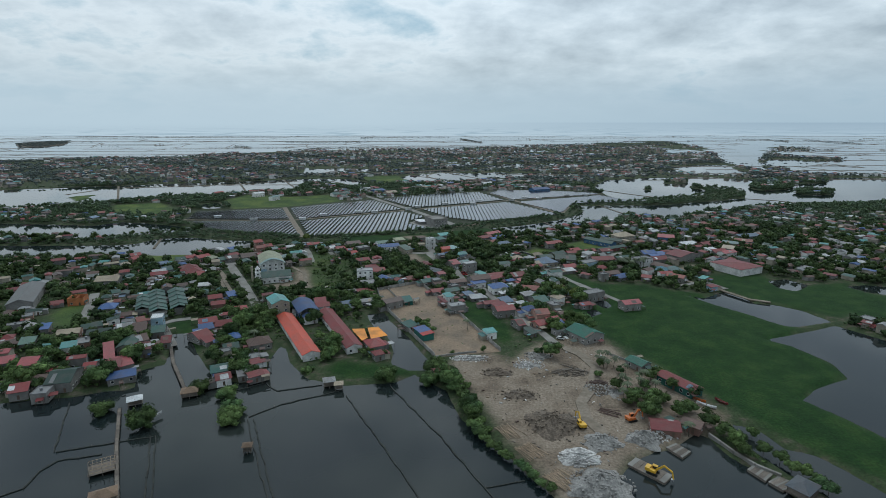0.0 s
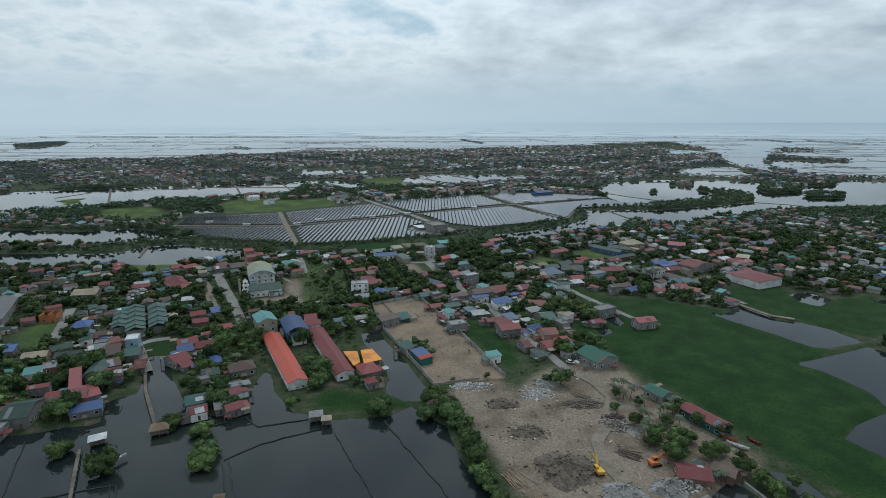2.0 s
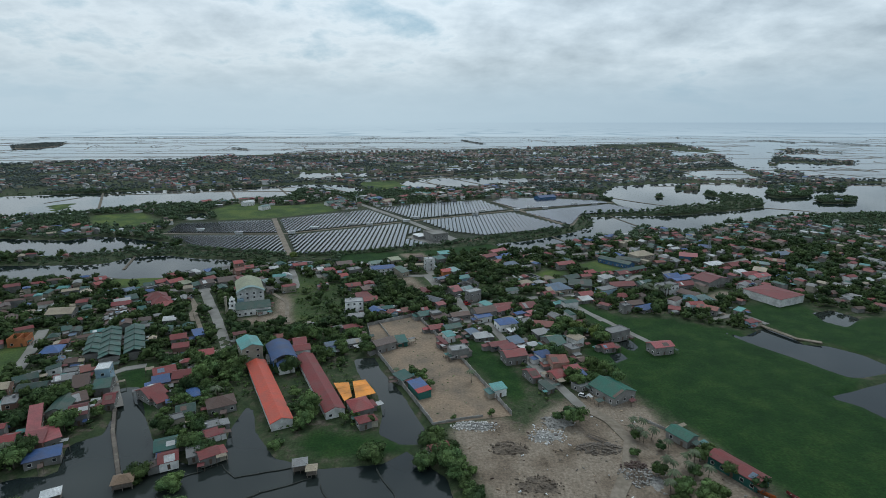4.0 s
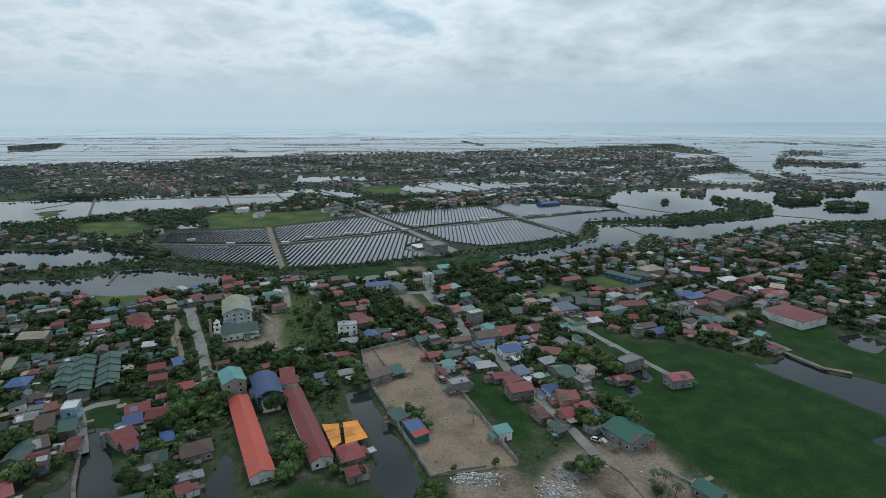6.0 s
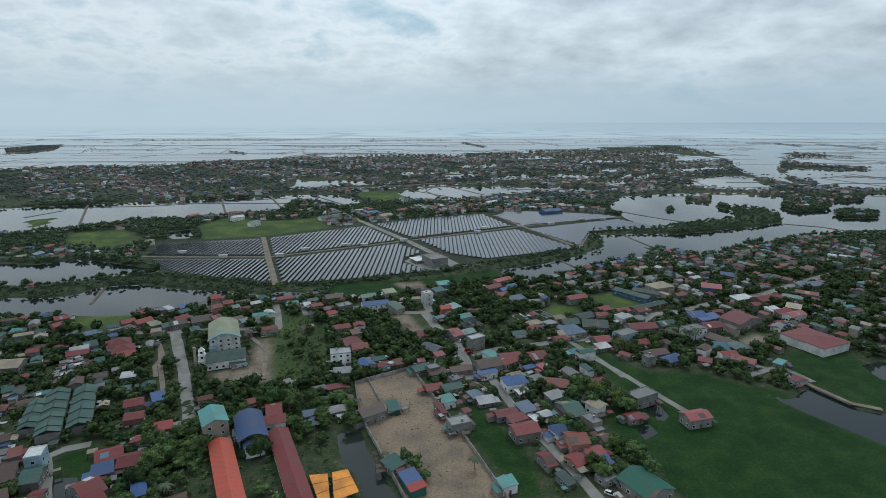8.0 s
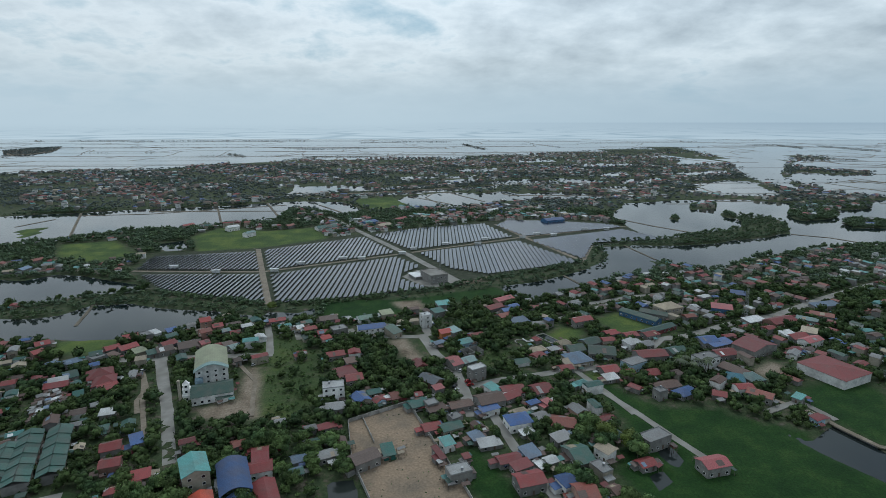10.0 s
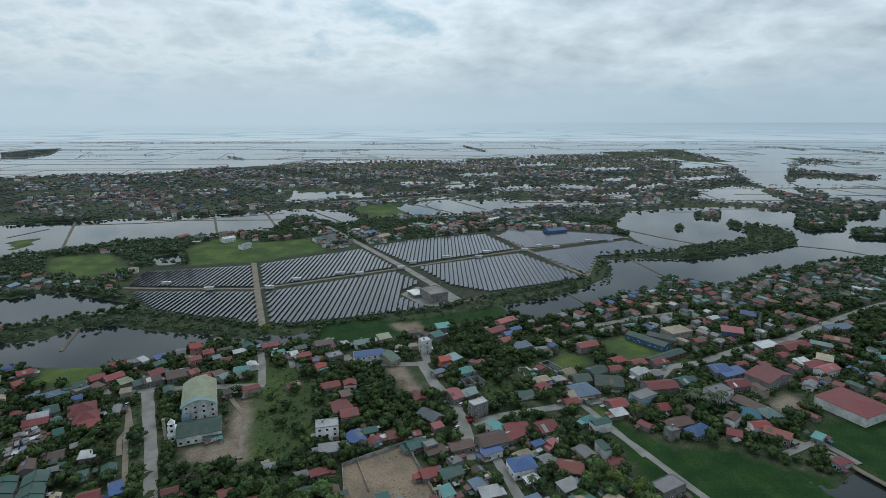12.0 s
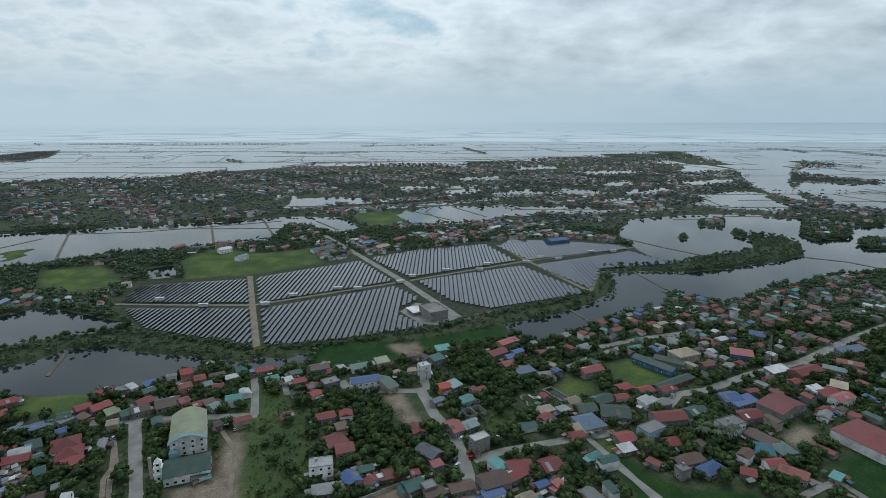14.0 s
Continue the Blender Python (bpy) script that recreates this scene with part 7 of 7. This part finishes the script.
for x, y, rot, c in ((9.2, 406, 60, "white"), (8.2, 410.5, 60, "dark"), (16.4, 416.5, 20, "red"), (17.4, 412.3, 20, "red"), (31.5, 429.4, -20, "silver"), (12.3, 431, 60, "white"), (-186, 430, 70, "white"), (-120, 439.4, 80, "white"), (66, 282, -30, "white"), (33.5, 431, -20, "white"), (240, 500, 40, "white"), (158, 470, 60, "white")):
    car(x, y, rot, "car_" + c, f"{'black' if c == 'dark' else c} parked car on the street")

# ---- resort pools ----


def pool(x, y, rot, L, D, label):
    root = empty("swimming_pool", pose(x, y, 0, 0, 0, rot), label, "pool", "resort pools")
    part("rim", mesh_of("rim", *joined([box_vf(-L / 2, L / 2, -D / 2, -D / 2 + 0.8, -0.3, 0.5), box_vf(-L / 2, L / 2, D / 2 - 0.8, D / 2, -0.3, 0.5), box_vf(-L / 2, -L / 2 + 0.8, -D / 2 + 0.8, D / 2 - 0.8, -0.3, 0.5), box_vf(L / 2 - 0.8, L / 2, -D / 2 + 0.8, D / 2 - 0.8, -0.3, 0.5)]), ["concrete_road"]), root)
    part("water_surface", mesh_of("water_surface", *box_vf(-L / 2 + 0.8, L / 2 - 0.8, -D / 2 + 0.8, D / 2 - 0.8, -0.3, 0.25), ["water"]), root)


pool(77.5, 482, -58, 22, 8, "drained rectangular swimming pool with a pale rim")
pool(88, 446, -45, 16, 7, "small dark rectangular pool with a pale rim")


def ring_pool(x, y, R):
    root = empty("swimming_pool", pose(x, y, 0), "curved pool with pale wavy rim and slide", "pool", "resort pools")
    V, F, n = [], [], 40
    for k in range(n):
        a = 2 * math.pi * k / n
        r = R * (1 + 0.3 * math.sin(3 * a + 0.6))
        for q, z in ((r, -0.3), (r, 0.6), (r - 0.9, 0.6), (r - 0.9, -0.3)):
            V.append((q * math.cos(a), q * math.sin(a), z))
        F += [(4 * k + i, 4 * ((k + 1) % n) + i, 4 * ((k + 1) % n) + i + 1, 4 * k + i + 1) for i in range(3)]
    part("rim", mesh_of("rim", V, F, ["concrete_road"]), root)
    part("slide", mesh_of("slide", *joined([beam_vf((-3, 2, 3.5), (0, 0, 2), 1.2, 0.3), beam_vf((0, 0, 2), (3, 3, 0.6), 1.2, 0.3)]), ["white_metal"]), root)


ring_pool(60, 474, 7.5)
TAKEN += [(77, 482, 22), (88, 446, 16), (60, 474, 22), (-26, 640, 10), (-8, 630, 16), (-141, 394, 4)]

# ---- trees that stand alone ----
for x, y, s in ((-144, 205, 0.8), (-121.4, 195, 0.95), (-111, 224, 0.8), (-87, 198, 0.85), (-89, 204, 0.9), (-96, 218, 0.8)):
    plant(WILLOW, x, y, 1.35 * s, -2.2)
for x, y, s in ((-93.7, 238, 0.9), (-66.5, 243, 0.6), (-26.7, 235, 1.0), (-29, 237, 0.7), (-3.9, 244, 1.0), (-6.4, 231, 0.8), (0, 236, 0.9)):
    plant(WILLOW, x, y, 1.25 * s, -2.0)
for x, y, s in ((12.6, 192, 1.0), (14.4, 187, 0.9), (9.9, 208, 1.0), (12, 200, 1.0), (9, 216, 0.9), (5, 224, 1.0), (2, 230, 1.0), (18, 180, 0.6), (24, 172, 0.6), (29, 165, 0.6), (33, 158, 0.6), (-93, 254, 0.8)):
    plant(BUSH, x, y, s, -0.3)
for x, y, s in ((56, 259, 1.0), (78, 247, 0.5), (85.4, 200, 0.9), (99, 202, 0.8), (103.7, 204.5, 0.8), (107, 194, 0.8), (79, 209, 0.7), (79, 224, 0.6), (104.8, 224, 0.6), (92, 224, 0.6), (89, 208, 0.8), (83, 214, 0.7), (96, 212, 0.6)):
    plant(rng.choice(PROTOS), x, y, s)
for x, y in ((78, 250.4), (80, 247), (82, 226.6), (91, 229), (96, 187.5), (-23, 303), (14.3, 296)):
    plant(PALM, x, y, rng.uniform(0.5, 0.75))
for x, y, s in ((112, 180, 0.7), (118.5, 176, 0.8), (122.6, 166, 0.8), (126, 157, 0.9), (120.5, 187, 0.7), (124.6, 163, 0.8), (127.3, 154, 0.9), (121.6, 171, 0.8), (115, 184, 0.6)):
    plant(BUSH, x, y, s)
for x, y, s in ((88, 204, 0.6), (93, 215, 0.65), (82, 211, 0.5), (87, 218, 0.5), (84, 205, 0.45), (74, 236, 0.4), (98, 233, 0.6), (103, 236, 0.6), (111, 217, 0.6), (86, 240, 0.4), (50, 262, 0.5)):
    plant(PROTOS[2], x, y, s)
for x, y in ((80, 256), (83, 252), (85, 247), (81, 245), (88, 238), (94, 229), (90, 224), (85, 226), (82, 218), (79, 214), (96, 222)):
    plant(PALM, x, y, rng.uniform(0.6, 0.8))
for x, y, s in ((14, 205, 0.8), (8, 222, 0.8), (16, 184, 0.7), (20, 178, 0.7), (22, 174, 0.6), (27, 168, 0.6), (31, 162, 0.6), (36, 155, 0.6), (10, 212, 0.8), (6, 232, 0.9), (16, 197, 0.6), (4, 240, 0.9), (-2, 238, 0.9), (13, 216, 0.6), (11, 226, 0.6), (18, 190, 0.5)):
    plant(BUSH, x, y, s, -0.3)
for x, y, s in ((-63.5, 266.7, 0.8), (-59.5, 268.6, 0.8), (-56.3, 274.3, 0.7), (-38, 263, 0.8), (-41.7, 259.7, 0.8), (-69.3, 282.4, 0.6), (-30.6, 258, 0.8)):
    plant(rng.choice(PROTOS), x, y, s)
for x, y, s in ((-15, 303, 1.0), (-10.5, 298, 1.1), (-6.2, 291, 0.9), (21.6, 265, 0.6), (5, 262, 0.5)):
    plant(PROTOS[3], x, y, s)
plant(LIME, -142, 545, 0.9)
plant(LIME, 82, 356, 1.2)
for x, y, k in ((75, 366, 1.1), (92, 343, 1.0), (78, 349, 1.0), (70, 358, 0.9), (66, 292, 0.8), (84, 306, 0.9), (78, 312, 0.8), (120, 416, 0.8), (113, 421, 0.9)):
    plant(PROTOS[2], x, y, k)
for x, y in ((151, 430), (156, 427), (160, 431), (147, 426), (166, 430), (154, 434), (162, 426)):
    plant(PALM, x, y, rng.uniform(0.9, 1.2))
plant(LIME, 90, 350, 1.1)


def fill_trees():
    X, Y = free_points(-700, 800, 165, 1060, 90000, 21, True)
    gap, wood = road_gap(X, Y), inside_zone(X, Y, ("scrub",))
    open_field = inside_zone(X, Y, ("meadow",))
    cells = {}
    for a, b, r in TAKEN:
        cells.setdefault((int(a // 20), int(b // 20)), []).append((a, b, r))
    placed, grid, mass = 0, {}, []
    order = np.argsort(np.hypot(X * 1.2, Y))
    for i in order:
        x, y, g = float(X[i]), float(Y[i]), gap[i]
        if g < 2.5 or (open_field[i] > 0 and rng.random() < 0.93):
            continue
        dens = 0.5 + 0.5 * math.sin(x * 0.033 + 2.0) * math.cos(y * 0.029 + 0.5) + 0.25 * math.sin(x * 0.09 + y * 0.07)
        if rng.random() > dens + (0.8 if wood[i] > 0 else 0.3):
            continue
        c = (int(x // 20), int(y // 20))
        near = [q for i0 in (-2, -1, 0, 1, 2) for j0 in (-2, -1, 0, 1, 2) for q in cells.get((c[0] + i0, c[1] + j0), ())]
        s = rng.uniform(0.5, 1.25) if wood[i] > 0 else rng.uniform(0.4, 1.15)
        if any((x - a) ** 2 + (y - b) ** 2 < (0.58 * r + 2.7 * s) ** 2 for a, b, r in near):
            s = 0.38
            if any((x - a) ** 2 + (y - b) ** 2 < (0.68 * r + 1.6) ** 2 for a, b, r in near):
                continue
        k = (int(x // 5), int(y // 5))
        if any((x - a) ** 2 + (y - b) ** 2 < (2.1 * (s + s2)) ** 2 for i0 in (-1, 0, 1) for j0 in (-1, 0, 1) for a, b, s2 in grid.get((k[0] + i0, k[1] + j0), ())):
            continue
        grid.setdefault(k, []).append((x, y, s))
        if placed < 270:
            plant(PALM if rng.random() < 0.07 else rng.choice(PROTOS), x, y, s)
            placed += 1
        else:
            mass.append((x, y, s))
    return mass


def blob_bank(seed, n, count, size, lobes=5, cut=2):
    out = []
    for k in range(n):
        r = np.random.RandomState(seed + k)
        out.append(crown_arrays(r, tree_lobes(r, 8, 9, lobes), count, size, 0.8, cut))
    return out


def mass_trees(name, label, spots, bank, mat):
    r = np.random.RandomState(77)
    Vs, Fs, o = [], [], 0
    for x, y, s in spots:
        v, f = bank[r.randint(len(bank))]
        a = r.uniform(0, 6.28)
        c, sn = math.cos(a), math.sin(a)
        Vs.append(np.stack([(v[:, 0] * c - v[:, 1] * sn) * s + x, (v[:, 0] * sn + v[:, 1] * c) * s + y, v[:, 2] * s * r.uniform(0.8, 1.2) - 0.12 * 8 * s], axis=1))
        Fs.append(f + o)
        o += len(v)
    tagged(new(name, array_mesh(name, np.concatenate(Vs), np.concatenate(Fs), mat)), label, "trees", kind="stuff")


# no tree stands in a long building
for x, y, rot, L, D in LONG:
    c, d = math.cos(radians(rot)), math.sin(radians(rot))
    for k in (-0.5, -0.38, -0.25, -0.12, 0, 0.12, 0.25, 0.38, 0.5):
        u, v = (k * L, 0) if L > D else (0, k * D)
        TAKEN.append((x + c * u - d * v, y + d * u + c * v, 0.95 * min(L, D)))
mass = fill_trees()


def undergrowth():
    """Shrubs and tall weeds over the free ground."""
    X, Y = free_points(-420, 460, 165, 620, 30000, 91, True)
    keep = road_gap(X, Y) > 1.0
    r = np.random.RandomState(92)
    return [(x, y, s) for x, y, s in zip(X[keep][:9000], Y[keep][:9000], r.uniform(0.12, 0.34, keep.sum()))]


mass_trees("undergrowth", "low green shrubs and weeds between the houses", undergrowth(), blob_bank(500, 5, 12, 1.3, 3, 1), "leaves")
bank = blob_bank(200, 8, 90, 0.6, 5, 2)
mass_trees("tree_canopy", "dense green tree canopy between the village roofs", [m for m in mass if m[1] < 620], bank, "leaves")
rest = [m for m in mass if m[1] >= 620]


def shore_trees():
    """Trees that line banks and dikes."""
    r = np.random.RandomState(31)
    X, Y = r.uniform(-800, 1000, 60000), r.uniform(480, 1150, 60000)
    d = shore(X, Y)
    ok = (d > 1.0) & (d < 9) & (inside_zone(X, Y, ("grass", "dirt", "bare")) < -2) & (np.abs(X) < 30 + 0.88 * Y) & (road_gap(X, Y) > 3)
    ok &= (np.sin(X * 0.03) * np.cos(Y * 0.027) + 0.9 * r.uniform(-1, 1, len(X))) > -0.25
    return [(x, y, s) for x, y, s in zip(X[ok][:2600], Y[ok][:2600], r.uniform(0.3, 0.75, ok.sum()))]


rest += shore_trees()


def wooded(poly, n, seed, lo=0.45, hi=0.95):
    """Trees packed over a patch of land."""
    r = np.random.RandomState(seed)
    P = np.array(poly)
    X, Y = r.uniform(P[:, 0].min(), P[:, 0].max(), n * 4), r.uniform(P[:, 1].min(), P[:, 1].max(), n * 4)
    ok = signed(poly, X, Y) > -1.5
    return [(x, y, k) for x, y, k in zip(X[ok][:n], Y[ok][:n], r.uniform(lo, hi, ok.sum()))]


rest += wooded([(200, 815), (225, 794), (271, 789), (322, 794), (363, 808), (395, 827), (449, 845), (495, 882), (521, 933), (535, 1000), (507, 1029), (471, 972), (458, 897), (405, 887), (304, 833)], 560, 71, 0.3, 0.7)
rest += wooded([(583, 1025), (575, 965), (640, 985), (705, 1080), (775, 1092), (830, 1160), (731, 1162), (660, 1132)], 420, 72)
rest += wooded([(620, 943), (652, 975), (703, 963), (656, 906), (608, 906)], 120, 73)
rest += wooded([(-412, 523), (-350, 551), (-323, 576), (-263, 595), (-152, 560), (-146, 533), (-188, 539), (-266, 560), (-310, 533), (-326, 521)], 260, 76, 0.2, 0.5)
rest += wooded([(-152, 560), (-12, 605), (160, 706), (197, 744), (174, 680), (59, 606), (-11, 574), (-84, 563), (-108, 548)], 300, 77, 0.2, 0.5)
rest += wooded([(-396, 456), (-420, 470), (-350, 470), (-330, 462)], 30, 74)


def belt(points, width, n, seed):
    """A hedge of trees along a line."""
    r = np.random.RandomState(seed)
    out = []
    for (ax, ay), (bx, by) in zip(points, points[1:]):
        for _ in range(int(n * math.hypot(bx - ax, by - ay))):
            t = r.uniform()
            out.append((ax + (bx - ax) * t + r.normal() * width, ay + (by - ay) * t + r.normal() * width, r.uniform(0.28, 0.72)))
    return out


rest += belt([(-470, 540), (-412, 533), (-348, 548)], 3.0, 0.5, 6)
rest += belt([(-255, 586), (-202, 570), (-152, 556)], 2.2, 0.6, 1) + belt([(-143, 554), (-85, 567), (-11, 594), (52, 638), (99, 662), (159, 702)], 2.5, 0.6, 2) + belt([(-348, 548), (-319, 570), (-283, 589), (-258, 586)], 2.2, 0.5, 3) + belt([(-492, 814), (-454, 858), (-417, 874), (-371, 908), (-207, 1008)], 4.0, 0.3, 4)
rest = [m for m in rest if (int(m[0] // 9), int(m[1] // 9)) not in SPOTS]
mass_trees("bank_trees", "dark green trees along banks and dikes", rest, blob_bank(300, 6, 26, 1.0, 4, 1), "leaves_dark")


def far_trees():
    r = np.random.RandomState(41)
    X = np.concatenate([r.uniform(-1700, 1500, 40000), r.uniform(-200, 2300, 12000)])
    Y = np.concatenate([r.uniform(1040, 2100, 40000), r.uniform(2100, 3500, 12000)])
    d = shore(X, Y)
    ok = (d > 1.5) & (np.abs(X) < 60 + 0.88 * Y) & (inside_zone(X, Y, ("grass",)) < 0)
    ok &= (np.sin(X * 0.011 + 2) * np.cos(Y * 0.013) + 0.5 * np.sin(X * 0.03 - Y * 0.021) + r.uniform(-1.2, 1.2, len(X))) > -0.15
    return [(x, y, s) for x, y, s in zip(X[ok][:20000], Y[ok][:20000], r.uniform(0.5, 1.2, ok.sum()))]


# ---- fish ponds to the horizon ----


WOODED_DIKES = [
    [(-993, 3467), (-758, 3346), (-487, 3535)], [(-647, 4352), (-315, 4567), (50, 4569)], [(2100, 3916), (2294, 3917), (2206, 3486)], [(-1073, 2804), (-933, 2650)],
    [(-676, 2253), (-656, 2334), (-578, 2582)], [(-616, 2581), (-483, 2617), (-350, 2583)], [(126, 4073), (236, 3352)], [(2480, 3763), (2447, 3488), (2408, 3145)],
    [(1498, 2495), (1634, 2464), (1710, 2376)], [(-3150, 4700), (-2900, 4760), (-2450, 4720)], [(-2400, 4740), (-1900, 4790), (-1180, 4800)],
    [(-337, 1259), (-270, 1275), (-109, 1340), (58, 1432), (159, 1493), (300, 1494)],
]
MANGROVE = [(-2113, 2718), (-2005, 2719), (-2102, 3019), (-2445, 3591), (-2507, 3458), (-2436, 3116)]


def far_dikes():
    r = np.random.RandomState(51)
    pieces, trees = [], []

    def dike(a, b, w):
        n = max(1, int(math.hypot(b[0] - a[0], b[1] - a[1]) / 120))
        P = [(a[0] + (b[0] - a[0]) * i / n + (r.normal() * 5 if 0 < i < n else 0), a[1] + (b[1] - a[1]) * i / n + (r.normal() * 5 if 0 < i < n else 0)) for i in range(n + 1)]
        for (ax, ay), (bx, by) in zip(P, P[1:]):
            L = math.hypot(bx - ax, by - ay)
            sx, sy = -(by - ay) / L, (bx - ax) / L
            V = []
            for (cx, cy) in ((ax, ay), (bx, by)):
                V += [(cx + sx * w, cy + sy * w, -1.3), (cx + sx * w * 0.4, cy + sy * w * 0.4, -0.45), (cx - sx * w * 0.4, cy - sy * w * 0.4, -0.45), (cx - sx * w, cy - sy * w, -1.3)]
            pieces.append((V, [(0, 1, 5, 4), (1, 2, 6, 5), (2, 3, 7, 6)]))
            if r.uniform() < 0.05:
                for _ in range(int(L / 12)):
                    q = r.uniform()
                    trees.append((ax + (bx - ax) * q, ay + (by - ay) * q, r.uniform(0.35, 0.9)))

    rows = [1150]
    while rows[-1] < 4700:
        rows.append(rows[-1] * 1.062)
    last = []
    for j, y in enumerate(rows):
        x, off, line = -1.02 * y - 200, 0.0, []
        while x < 1.02 * y + 200:
            line.append((x, y + 0.03 * x + off))
            if r.uniform() < 0.42:
                off = float(np.clip(off + r.normal() * 0.05 * y, -0.07 * y, 0.07 * y))
                x += r.uniform(0.005, 0.02) * y
            else:
                x += r.uniform(0.05, 0.16) * y
        for p, q in zip(line, line[1:]):
            if r.uniform() < 0.86:
                dike(p, q, 1.8 + y / 1700)
        for p in line[::2]:
            if last and r.uniform() < 0.7:
                dike(p, min(last, key=lambda q: abs(q[0] * 1.04 - p[0] - 30)), 1.8 + y / 1700)
        last = line
    X, Y = np.array([v[0][0] for v, f in pieces]), np.array([v[0][1] for v, f in pieces])
    open_water = ((shore(X, Y) < 0) | (Y > 2500)) & (signed(RIVER, X, Y) < -12)
    pieces = [p for p, keep in zip(pieces, open_water) if keep]
    for seed, line in enumerate(WOODED_DIKES):
        for p, q in zip(line, line[1:]):
            dike(p, q, 9)
        trees.extend((x, y, 1.2 * k) for x, y, k in belt(line, 9.0, 0.34, 80 + seed))
    V, F = joined_fast(pieces)
    tagged(new("dike", mesh_of("dike", V, F, ["soil"])), "low earth dikes between flooded fish ponds", "dikes", kind="stuff")
    return trees


ring = [(x, y, -0.6) for x, y in MANGROVE] + [(x, y, -1.6) for x, y in MANGROVE]
tagged(new("mangrove_island", mesh_of("mangrove_island", ring, [tuple(range(6))] + [(i, i + 6, (i + 1) % 6 + 6, (i + 1) % 6) for i in range(6)], ["soil"])), "low wooded island in the far ponds", "island", kind="structure")
far = [m for m in far_dikes() + far_trees() if (int(m[0] // 9), int(m[1] // 9)) not in SPOTS or rng.random() < 0.4] + wooded(MANGROVE, 1100, 75, 0.7, 1.1)
# these crowns carry the haze-paled leaf colour
mass_trees("distant_trees", "distant dark green trees and mangroves", far, blob_bank(400, 4, 0, 1.0, 3, 1), "tree_canopy_hazed")
